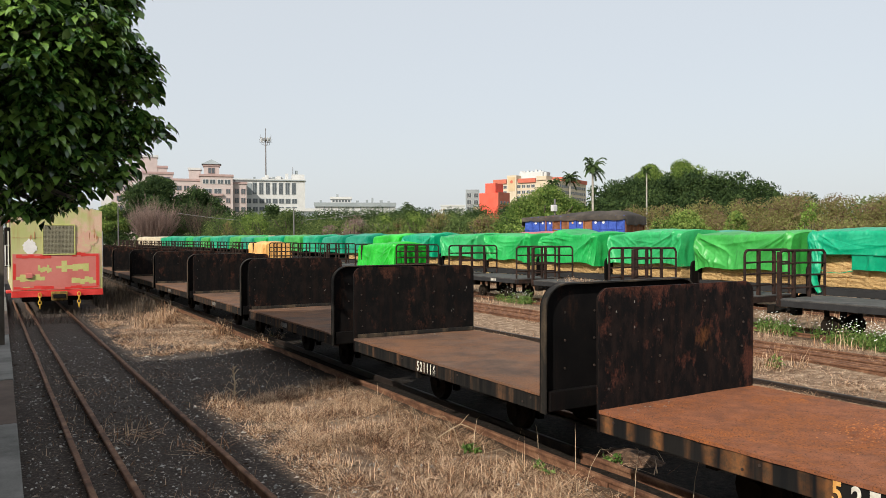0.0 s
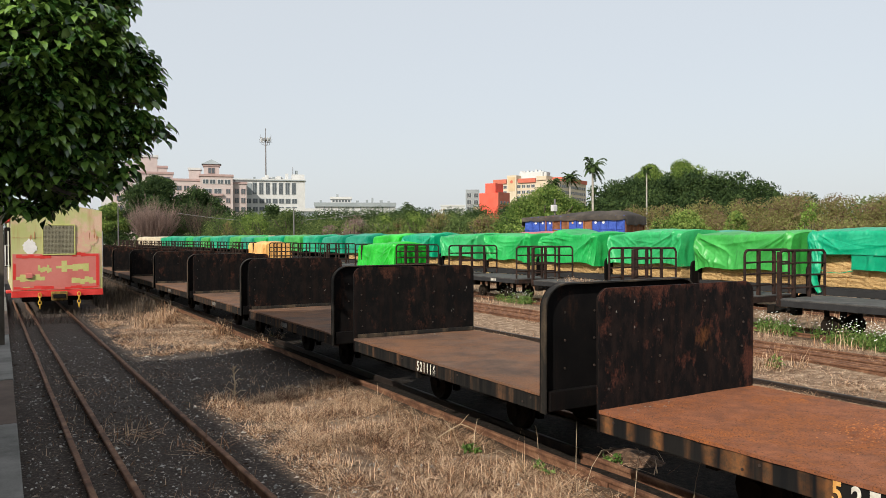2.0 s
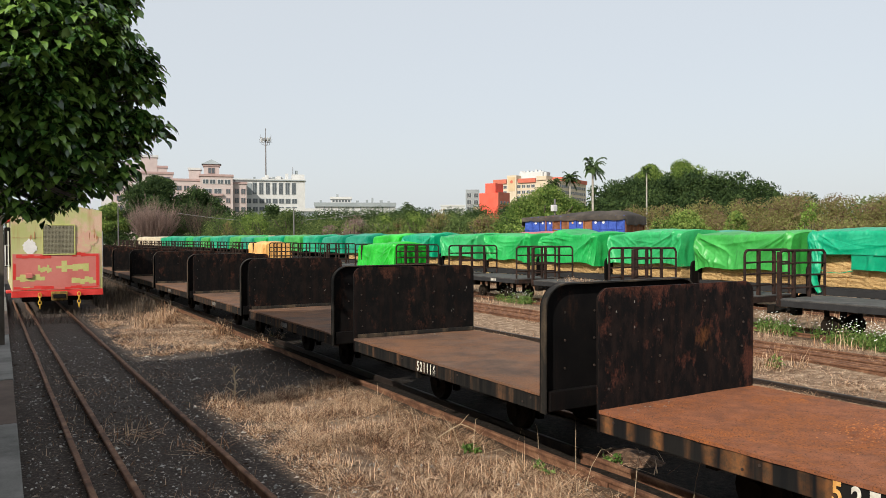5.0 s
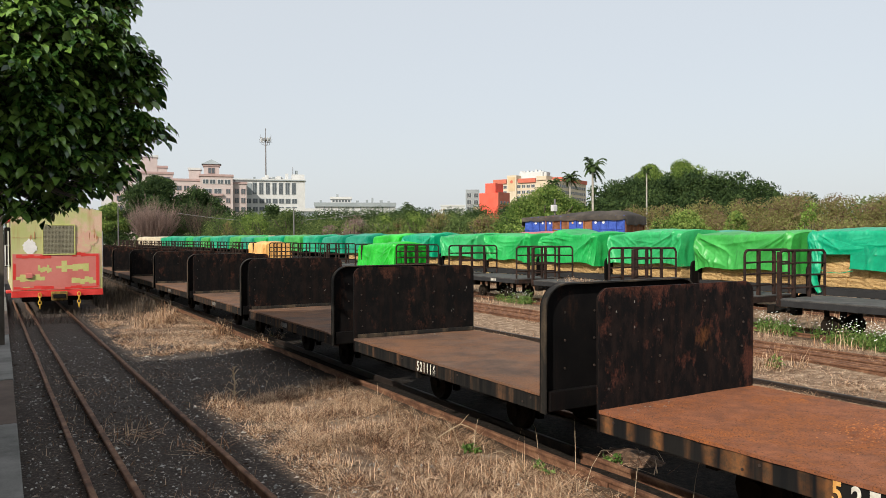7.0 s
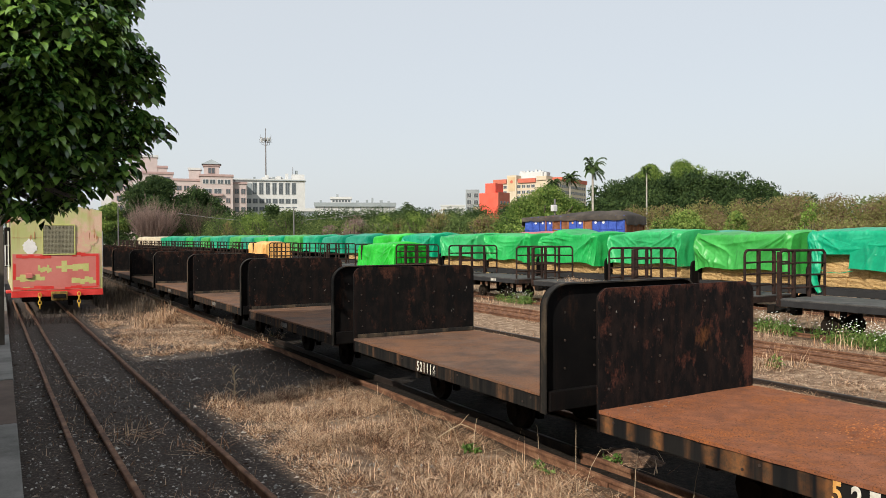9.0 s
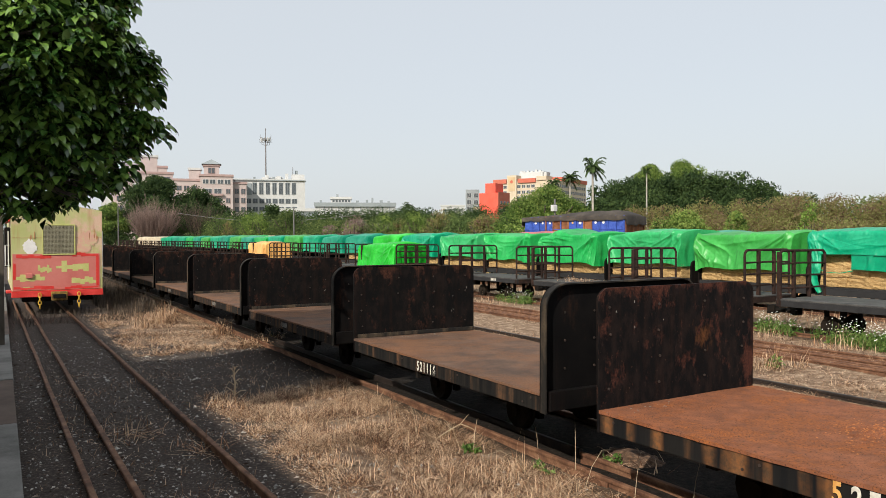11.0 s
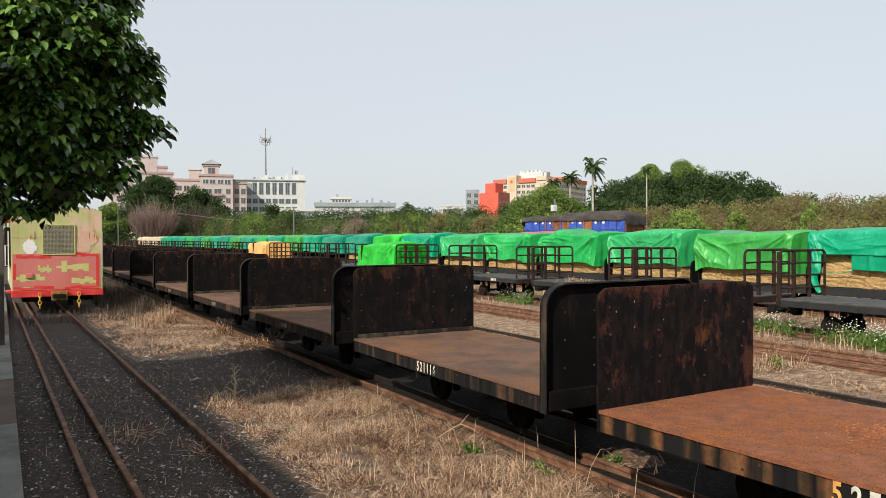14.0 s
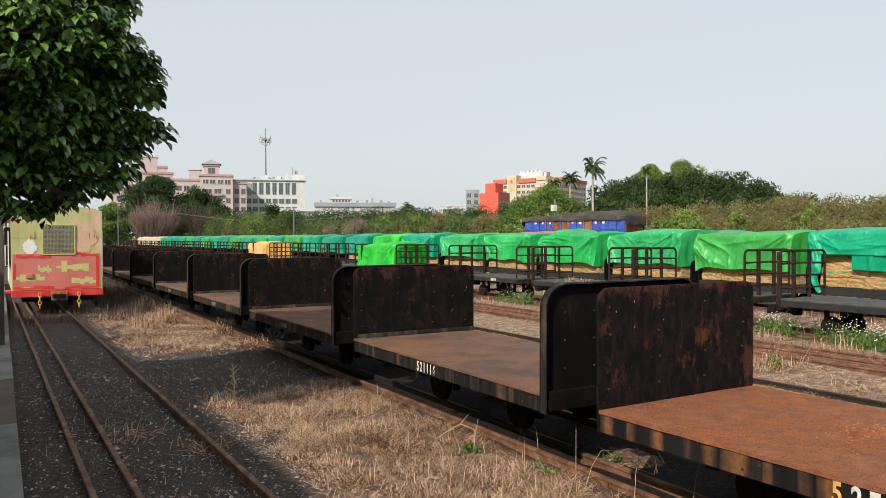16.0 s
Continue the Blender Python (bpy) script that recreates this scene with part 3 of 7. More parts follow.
def flat_wagon(m, first=False):
    car = thing("flat_wagon", m, "rusty flat wagon with black solid end panels", "rail wagon", "row of flat wagons")
    if first:
        deck = DECK.copy()
        deck.materials[0] = M_DECK_RED
        part("deck", deck, None, car, "bright orange rusted steel deck")
        car["label"] = "flat wagon with bright orange rust deck and scorched black end panel"
    else:
        part("deck", DECK, None, car, "brown rusted steel deck")
    for s in (-1, 1):
        x = s * (FW / 2 - 0.03)
        bm = boxed(x - 0.03, x + 0.03, -FL / 2, FL / 2, FZ - FS, FZ - 0.024, 0.004)
        sill = part("side_sill", bm, M_SILL_FIRST if first else M_SILL, car, "black channel sill streaked with rust")
        for k in range(7):
            part("rivet", RIVET, None, sill, at=pose(s * (FW / 2 + 0.001), -FL / 2 + 0.12 + (k % 2) * 0.11 + (k // 2) * 1.12, FZ - 0.06 - 0.05 * (k % 2), 0, 0, 90))
        part("step_bracket", boxed(s * 0.79 - 0.02, s * 0.79 + 0.02, 0.25, 0.30, FZ - FS - 0.07, FZ - FS, 0.003), M_BLACK, car)
    for y, out, r, rim in ((FL / 2, 1, 0.10, 0.028), (-FL / 2, -1, 0.20, 0.075)):
        plate, lip = end_panel(y, out, r, rim, 0.012)
        panel = part("end_panel", plate, (M_PANEL_FIRST if first else M_PANEL) if out > 0 else M_PANEL_BLACK, car, "flaking black end panel with rust showing through")
        part("rim", lip, M_RIM if out < 0 else M_PANEL, panel, "worn turned-over rim")
        yy = y - out * 0.004
        for x in (-0.74, -0.25, 0.24, 0.70):
            for k in range(4):
                if R.random() < 0.2:
                    continue
                part("rivet", RIVET, None, panel, at=pose(x + R.uniform(-.012, .012), yy, FZ + 0.14 + 0.19 * k))
        if out < 0:
            part("end_sill", boxed(-FW / 2 + 0.04, FW / 2 - 0.04, y - 0.075, y - 0.013, FZ - FS + 0.01, FZ + 0.01, 0.006), M_PANEL_BLACK, car)
            for i in range(2):
                for k in range(4):
                    part("rivet", RIVET, None, panel, at=pose(-0.6 + 0.3 * i, y + out * 0.016, FZ - 0.05 + 0.22 * k))
        if out > 0:
            rs = random.Random(3 if first else 4)
            for k in range(4):
                x, z = (-0.7 + rs.random() * 0.8, FZ + 0.35 + 0.4 * rs.random()) if first else (0.45 + rs.random() * 0.3, FZ + 0.25 + 0.4 * rs.random())
                part("paint_drip", boxed(x - 0.0025, x + 0.0025, y - 0.0145, y - 0.012, z - rs.uniform(0.008, 0.03), z, 0.001), M_GREYPAINT, panel, "pale drip")
    if not first:
        part("base_angle", boxed(-FW / 2 + 0.03, FW / 2 - 0.01, FL / 2 - 0.03, FL / 2 - 0.012, FZ + 0.004, FZ + 0.05, 0.004), M_RIM, car)
    part("end_beam", boxed(-FW / 2 + 0.06, FW / 2 - 0.06, FL / 2 - 0.07, FL / 2 - 0.02, FZ - FS, FZ - 0.03), M_BLACK, car)
    part("end_beam", boxed(-FW / 2 + 0.06, FW / 2 - 0.06, -FL / 2 + 0.02, -FL / 2 + 0.07, FZ - FS, FZ - 0.03), M_BLACK, car)
    running_gear(car, 0.78, FW, FZ - 0.03, 0.33, 0.3)
    # deep centre sill and cross bearers, added to darken the space below the deck
    part("centre_sill", boxed(0.20, 0.46, -FL / 2 + 0.1, FL / 2 - 0.1, 0.20, FZ - 0.03, 0.01), M_BLACK, car)
    for y in (-1.15, -0.1, 0.95):
        part("cross_bearer", boxed(-0.74, 0.78, y - 0.04, y + 0.04, FZ - 0.2, FZ - 0.03), M_BLACK, car)
    for y in (-0.48, 1.08):
        bm = bmesh.new()
        for k in range(4):
            ln = 0.36 - 0.075 * k
            tube(bm, [(-0.02, y - ln, 0.46 - 0.022 * k), (-0.02, y, 0.40 - 0.022 * k), (-0.02, y + ln, 0.46 - 0.022 * k)], 0.014, 6)
        box(bm, -0.05, 0.02, y - 0.05, y + 0.05, 0.28, 0.42, 0.008)
        part("leaf_spring", bm, M_BLACK, car)
    coupler(car, FL / 2, 1)
    coupler(car, -FL / 2, -1)
    return car


def lettering(text, size, m, material, label, squeeze=0.70, parent=None):
    cu = bpy.data.curves.new("wagon_number", "FONT")
    cu.body, cu.size, cu.extrude, cu.align_x = text, size, 0.0012, "CENTER"
    cu.space_character, cu.offset = 1.55, 0.0042
    cu.materials.append(material)
    ob = new("wagon_number", cu)
    ob.parent = parent
    ob.matrix_basis = m @ Matrix.Diagonal((squeeze, 1, 1, 1))
    return tagged(ob, label)


def number_bars(parent, x, y, z, n, h, w, gap, material):
    """Writing too worn to read: plain upright bars on the side that faces the platform."""
    bm = bmesh.new()
    for k in range(n):
        box(bm, x - 0.002, x, y - k * gap - w / 2, y - k * gap + w / 2, z, z + h)
    part("wagon_number", bm, material, parent, "worn white stencilled number")


M_FLAKERUST = mat("flaking_rust", [(0.19, 0.060, 0.024), (0.31, 0.100, 0.034), (0.42, 0.155, 0.052)], 14, 0.95, 0, 0.2, island=0.8)


def chips(parent, name, spot, count, size, material, label, seed):
    """Thin tilted plates strewn over a deck round spot (x, y, reach in x, reach in y)."""
    rng = random.Random(seed)
    verts, faces = [], []
    for _ in range(count):
        x, y = spot[0] + rng.gauss(0, 0.5) * spot[2], spot[1] + rng.gauss(0, 0.5) * spot[3]
        r, a, b = rng.uniform(*size), rng.uniform(0, math.tau), len(verts)
        for q in range(5):
            w = a + q * 1.257 + rng.uniform(-0.35, 0.35)
            verts.append((x + math.cos(w) * r * rng.uniform(0.6, 1.2), y + math.sin(w) * r * rng.uniform(0.6, 1.2), FZ + 0.004))
        verts.append((x, y, FZ + 0.005 + r * rng.uniform(0.1, 0.4)))
        faces += [(b + q, b + (q + 1) % 5, b + 5) for q in range(5)]
    part(name, from_arrays(name, verts, faces, material), None, parent, label, kind="stuff")


def flat_row():
    w1 = flat_wagon(pose(0.0, 2.12, RAIL_TOP, 0, 0, 1.1), True)
    w2 = flat_wagon(pose(0.0, 6.39, RAIL_TOP, 0, 0, -0.67))
    side = lambda y, z: pose(-FW / 2 - 0.0135, y, z, 90, 0, -90)
    lettering("521116", 0.128, side(0.02, 0.524), M_WHITE, "white stencilled number", 0.66, w2)
    lettering("5", 0.15, side(0.11, 0.52), M_ORANGE_NO, "rust-stained stencilled digit", 0.75, w1)
    lettering("2", 0.15, side(0.01, 0.52), M_WHITE, "white stencilled digit", 0.75, w1)
    chips(w1, "rust_flakes", (0.22, 0.42, 0.40, 0.26), 800, (0.004, 0.010), M_FLAKERUST, "loose flakes of bright rust", 5)
    chips(w1, "stone_chips", (-0.45, 1.70, 0.36, 0.07), 14, (0.004, 0.010), M_GREYPAINT, "pale chips swept against the panel", 6)
    chips(w2, "stone_chips", (-0.2, 1.62, 0.60, 0.10), 34, (0.004, 0.011), M_GREYPAINT, "pale chips swept against the panel", 7)
    number_bars(w1, -FW / 2 - 0.0135, -0.08, 0.525, 4, 0.10, 0.05, 0.1, M_WHITE)
    rows = [(10.67, 0.0), (14.91, 0.1), (19.3, 0.9), (23.62, 0.4), (27.95, 0.2)] + [(32.27 + 4.32 * i, R.uniform(-0.4, 0.4)) for i in range(9)]
    for i, (y, turn) in enumerate(rows):
        w = copy_thing(w2, pose(R.uniform(-0.01, 0.01), y, RAIL_TOP, 0, 0, turn))
        w["label"] = "rusty flat wagon with black solid end panels, coupled in a row"
        for ch in list(w.children):
            if ch.name.startswith("wagon_number"):
                bpy.data.objects.remove(ch)
        if i < 3:
            number_bars(w, -FW / 2 - 0.0135, 0.13, 0.537, 6, 0.065, 0.018, 0.05, M_GREYPAINT)


flat_row()


# ---- fenced flat wagons on the next track ----
CL, CW, CX = 3.21, 1.48, 9.2


def end_fence(y, heavy):
    """A round-cornered tube frame with stakes and bars, standing on the deck's end."""
    parts_ = []
    h, r, w = 0.925, 0.11, CW / 2 - 0.03
    out = [(x, y, FZ + z) for x, z in rounded_outline(w, -0.1, h, r, 5)]
    parts_.append(("frame_tube", tube(bmesh.new(), out, 0.027, 8)))
    for x, t in ((-0.28, 0.032), (0.21, 0.027)):
        parts_.append(("stake", boxed(x - t, x + t, y - 0.03, y + 0.03, FZ - 0.12, FZ + h - 0.01, 0.005)))
    if heavy:
        parts_.append(("stake", boxed(-w - 0.035, -w + 0.025, y - 0.04, y + 0.04, FZ - 0.12, FZ + h - 0.02, 0.008)))
    for k in range(3):
        z = FZ + 0.2 + 0.235 * k
        parts_.append(("bar", tube(bmesh.new(), [(-w, y - 0.012, z), (0, y - 0.008, z + R.uniform(-.015, .015)), (w, y - 0.012, z)], 0.020, 6)))
    return parts_


def fenced_wagon(m):
    car = thing("fenced_wagon", m, "empty black flat wagon with rusty tube end fences", "rail wagon", "row of fenced wagons")
    part("deck", boxed(-CW / 2, CW / 2, -CL / 2, CL / 2, FZ - 0.03, FZ, 0.006), M_GREYDECK, car, "weathered grey deck")
    for s in (-1, 1):
        x = s * (CW / 2 - 0.03)
        part("side_sill", boxed(x - 0.028, x + 0.028, -CL / 2, CL / 2, FZ - 0.145, FZ - 0.032, 0.006), M_BLACKSILL, car)
    for y, heavy in ((CL / 2 - 0.06, True), (-CL / 2 + 0.06, False)):
        for nm, bm in end_fence(y, heavy):
            part(nm, bm, M_FENCE, car)
        part("end_beam", boxed(-CW / 2, CW / 2, y - 0.055, y + 0.055, FZ - 0.15, FZ - 0.034, 0.006), M_FENCE, car)
    running_gear(car, 0.7, CW, FZ - 0.03)
    coupler(car, CL / 2, 1)
    coupler(car, -CL / 2, -1)
    return car


def fenced_row():
    pitch, front = 3.87, 9.21 - CL / 2
    w = fenced_wagon(pose(CX, front, RAIL_TOP, 0, 0, -0.6))
    for i in range(-1, 26):
        if i == 0:
            continue
        c = copy_thing(w, pose(CX + R.uniform(-0.02, 0.02), front + pitch * i, RAIL_TOP, 0, 0, R.uniform(-0.5, 0.5)))
        if i == 3:
            number_bars(c, -CW / 2 - 0.001, -0.28, FZ - 0.115, 4, 0.075, 0.05, 0.07, M_WHITE)
    return w


fenced_row()


# ---- tarpaulins: a draped sheet over a load ----
def ripple(seed, count, low, high):
    """A smooth uneven function of two coordinates, about -1 to 1."""
    rng = np.random.default_rng(seed)
    ang, wave, ph = rng.uniform(0, math.pi, count), rng.uniform(low, high, count), rng.uniform(0, 6.3, count)

    def at(a, b):
        return sum(np.sin(w * (a * math.cos(q) + b * math.sin(q)) + p) for q, w, p in zip(ang, wave, ph)) / count ** 0.6
    return at


def tarp_mesh(seed, y0, y1, width, z_hem, z_top, material, fine=False, notch=None, peak=0.0, fall=0.0, crease=0.8):
    """A sheet from y0 to y1. notch: (y0, y1, z) of a stretch of the platform-side hem that stops at height z;
    peak: how far something below lifts the top; fall: how far the top sinks towards its further end."""
    rng = random.Random(seed)
    length, mid = y1 - y0, (y0 + y1) / 2
    ny, ns, na, nt, nf = (160, 46, 6, 12, 4) if fine else (44, 16, 4, 6, 3)
    hw, r = width / 2 - 0.03, 0.09
    y = ((np.arange(ny + 1) / ny - 0.5) * length)[:, None]
    close = np.minimum(y + length / 2, length / 2 - y)
    top = z_top + 0.025 * ripple(seed, 4, 1.5, 4)(y, 0) + peak * np.clip(1 - np.abs(y - 0.55) / 0.8, 0, 1) ** 1.2
    top = top - fall * np.clip((y - length / 2 + 0.85) / 0.85, 0, 1) ** 1.1 - 0.06 * np.clip(1 - close / 0.15, 0, 1) ** 2
    hem = z_hem + 0.035 * ripple(seed + 7, 4, 2, 5)(y, 0) - 0.09 * np.clip(1 - close / 0.5, 0, 1) ** 1.5
    if notch:
        hem = np.where((y + mid > notch[0]) & (y + mid < notch[1]), notch[2] + 0.012 * ripple(seed + 9, 3, 6, 12)(y, 0), hem)
    X, Z, NX, NZ, DROP = [], [], [], [], []

    def row(x, z, nx, nz, drop):
        for a, b in ((X, x), (Z, z), (NX, nx), (NZ, nz), (DROP, drop)):
            a.append(b + 0 * y)
    for i in range(ns):
        q = i / ns
        z = hem + (top - r - hem) * q
        row(-hw - 0.07 * (1 - q) ** 1.5, z, -1.0, 0.0, top - r - z)
    for i in range(na + 1):
        q = math.pi / 2 * i / na
        row(-hw + r - r * math.cos(q), top - r + r * math.sin(q), -math.cos(q), math.sin(q), -r * q)
    for i in range(1, nt):
        x = -hw + r + 2 * (hw - r) * i / nt
        row(x, top + 0.08 * math.sin(math.pi * i / nt), 0.0, 1.0, -r * 1.57 - (x + hw - r))
    for i in range(nf + 1):
        z = top - (top - hem) * i / nf
        row(hw + 0.07 * i / nf, z, 1.0, 0.0, -9.0)
    X, Z, NX, NZ, DROP = (np.concatenate(a, 1) for a in (X, Z, NX, NZ, DROP))
    Y = y + 0 * X
    # creases: fans out of the top corners, swags between them, pleats at the hem, tucks over the shoulder
    folds = []
    for e in (-1, 1):
        count = 12 if fine else 3
        for k in range(count):
            ya, va = e * (length / 2 - rng.uniform(0.03, 0.16)), rng.uniform(-0.12, 0.12)
            reach = 1.25 * ((k + rng.random()) / count) ** 1.3
            folds.append((ya, va, ya - e * reach, va + rng.uniform(0.45, 1.0) * (1.0 if reach < 0.7 else 0.7), rng.uniform(0.035, 0.095), rng.uniform(0.022, 0.050), rng.uniform(-0.10, 0.10)))
    for k in range(7 if fine else 2):
        ya = rng.uniform(-0.46, 0.05) * length
        folds.append((ya, rng.uniform(-0.05, 0.35), ya + rng.uniform(0.5, 1.5), rng.uniform(0.0, 0.5), rng.uniform(0.012, 0.030), rng.uniform(0.03, 0.06), rng.uniform(0.05, 0.28)))
    for k in range(17 if fine else 3):
        ya = rng.uniform(-0.5, 0.5) * length
        folds.append((ya, rng.uniform(0.75, 1.0), ya + rng.uniform(-0.12, 0.12), rng.uniform(0.25, 0.7), rng.uniform(0.025, 0.065), rng.uniform(0.02, 0.045), rng.uniform(-0.05, 0.05)))
    for k in range(8 if fine else 0):
        ya = rng.uniform(-0.5, 0.5) * length
        folds.append((ya, rng.uniform(-0.5, -0.15), ya + rng.uniform(-0.2, 0.2), rng.uniform(0.05, 0.4), rng.uniform(0.015, 0.040), rng.uniform(0.02, 0.04), rng.uniform(-0.05, 0.05)))
    d = 0.020 * ripple(seed + 1, 6, 1.5, 4.5)(Y, DROP * 1.3) + 0.005 * ripple(seed + 2, 6, 8, 20)(Y, DROP * 0.6)
    for ya, va, yb, vb, hh, ww, bow in folds:
        ey, ev = yb - ya, vb - va
        ll = math.hypot(ey, ev)
        k2 = np.clip(((Y - ya) * ey + (DROP - va) * ev) / (ll * ll), 0, 1)
        sg = 4 * bow * k2 * (1 - k2)
        dy, dv = Y - ya - ey * k2 - sg * ev / ll, DROP - va - ev * k2 - sg * -ey / ll - (bow if abs(ey) > 0.5 else 0) * 4 * k2 * (1 - k2)
        sign = np.sign((Y - ya) * ev - (DROP - va) * ey)
        far = np.hypot(dy, dv) / (ww * np.where(sign > 0, 2.3, 1.0))
        d += crease * hh * np.exp(-1.5 * far) * np.sin(np.pi * (0.12 + 0.85 * k2)) ** 0.7
    low = np.clip(DROP / 0.6, 0, 1)
    gather = np.clip(1 - close / 0.35, 0, 1)
    d -= 0.03 * gather * low * (0.6 + 0.7 * np.sin(31 * Y + 4 * DROP + seed))
    V = np.stack([X + NX * d, Y + mid - np.sign(Y) * 0.06 * low * gather + 0.02 * ripple(seed + 4, 4, 2, 6)(DROP, X), Z + NZ * d], -1)
    k = V.shape[1]
    base = (np.arange(ny)[:, None] * k + np.arange(k - 1)[None, :]).reshape(-1, 1)
    me = from_arrays("tarpaulin", V.reshape(-1, 3), base + np.array([[0, 1, k + 1, k]]), material)
    # the ends hang closed in gathered folds
    flaps = []
    for j, s in ((0, -1), (ny, 1)):
        cols = 20 if fine else 8
        left = V[j, :ns + na + 1]
        f = (np.arange(cols + 1) / cols)[None, :]
        drop = np.clip(left[-1, 2] - left[:, 2], 0, None)[:, None]
        w = np.sin(np.pi * f) ** 0.5
        ex = left[:, 0:1] * (1 - 2 * f)
        ey = left[:, 1:2] + s * w * (0.015 + 0.04 * np.minimum(1, drop * 2) * np.sin(f * 27 + 9.6 * drop * (f - 0.5) + seed))
        ez = left[:, 2:3] + 0.08 * w * (np.arange(len(left)) / len(left))[:, None]
        E = np.stack([ex, ey, ez], -1)
        b = (np.arange(len(left) - 1)[:, None] * (cols + 1) + np.arange(cols)[None, :]).reshape(-1, 1)
        flaps.append(from_arrays("end_flap", E.reshape(-1, 3), b + np.array([[0, 1, cols + 2, cols + 1]]), material))
    for q in (me, *flaps):
        q.polygons.foreach_set("use_smooth", [True] * len(q.polygons))
    return me, flaps


def tarpaulin(m, meshes, label, group=""):
    t = thing("tarpaulin", m, label, "tarpaulin", group)
    part("sheet", meshes[0], None, t)
    for f in meshes[1]:
        part("end_flap", f, None, t)
    return t


def bale_mesh(seed):
    """A pressed bale with torn, flaky faces."""
    bm = bmesh.new()
    box(bm, -0.28, 0.28, -0.33, 0.33, 0, 0.245, 0.02)
    bmesh.ops.subdivide_edges(bm, edges=[e for e in bm.edges if e.calc_length() > 0.12], cuts=3, use_grid_fill=True)
    for v in bm.verts:
        c = v.co.copy()
        q = Vector((c.x * 7, c.y * 8, c.z * 48 + seed * 7))
        v.co += Vector((noise.noise(q), noise.noise(q + Vector((9, 0, 0))) * 0.6, noise.noise(c * 10 + Vector((seed, 3, 0))) * 0.6)) * 0.036
    me = mesh_of(bm, "bale")
    me.polygons.foreach_set("use_smooth", [False] * len(me.polygons))
    me.materials.append(M_HAY)
    return me


BALES = [bale_mesh(s) for s in (1, 2, 3)]
DX, DPITCH, DLEN, DWID = 13.15, 3.52, 3.2, 1.66


def loaded_wagon(m):
    car = thing("loaded_wagon", m, "black flat wagon under a load of straw bales", "rail wagon", "row of loaded wagons")
    part("deck", boxed(-DWID / 2, DWID / 2, -DLEN / 2, DLEN / 2, 0.615, 0.655, 0.006), M_BLACKSILL, car)
    for s in (-1, 1):
        x = s * (DWID / 2 - 0.03)
        part("side_sill", boxed(x - 0.028, x + 0.028, -DLEN / 2, DLEN / 2, 0.46, 0.613, 0.006), M_BLACKSILL, car)
    for y in (-DLEN / 2 - 0.03, DLEN / 2 + 0.03):
        bm = bmesh.new()
        low = [bm.verts.new((x, y - 0.025, z)) for x, z in rounded_outline(DWID / 2, 0.46, 1.18, 0.16, 6)]
        face = bm.faces.new(low)
        for v in [g for g in bmesh.ops.extrude_face_region(bm, geom=[face])["geom"] if isinstance(g, bmesh.types.BMVert)]:
            v.co.y += 0.05
        bmesh.ops.recalc_face_normals(bm, faces=bm.faces)
        part("end_panel", bm, M_PANEL_BLACK, car)
    running_gear(car, 0.75, DWID, 0.61)
    return car


def bale_stack(m):
    st = thing("bale_stack", m, "stacked golden straw bales on a wagon", "straw bales", "straw loads")
    for layer in range(4):
        z = 0.656 + 0.222 * layer
        for k in range(5):
            y = 0.22 + (k - 2) * (0.50 if layer > 1 else 0.53) - (0.04 if layer < 2 else 0) + (0.02 if layer % 2 else 0)
            for sx in (-1, 1):
                part("bale", BALES[R.randrange(3)], None, st, at=pose(sx * (DWID / 2 - 0.37 - 0.02 * layer + R.uniform(-0.03, 0.02)), y, z, R.uniform(-2, 2), 0, R.choice((0, 180)) + R.uniform(-3, 3)))
    part("core", boxed(-0.26, 0.26, -1.15, 1.5, 0.66, 1.5), M_HAY, st)
    return st


LOAD_FRONT = 9.24        # y of the middle of the nearest load
TARP_COLOURS = [T_TEAL, T_GRASS, T_MINT, T_GREEN, T_GREEN, T_MINT, T_TEAL, T_BRIGHT, T_SEA, T_SEA, T_TEAL, T_GRASS, T_TEAL, T_GREEN, T_SEA, T_GRASS, T_SEA, T_TEAL, T_GRASS, T_SEA, T_GREEN, T_TEAL, T_SEA, T_TEAL, T_TEAL, T_CREAM, T_CREAM, T_CREAM, T_CREAM, T_CREAM]
FLAP_HINGE = Vector((-DWID / 2 - 0.06, 0.0, 1.83))
FLAPS = []


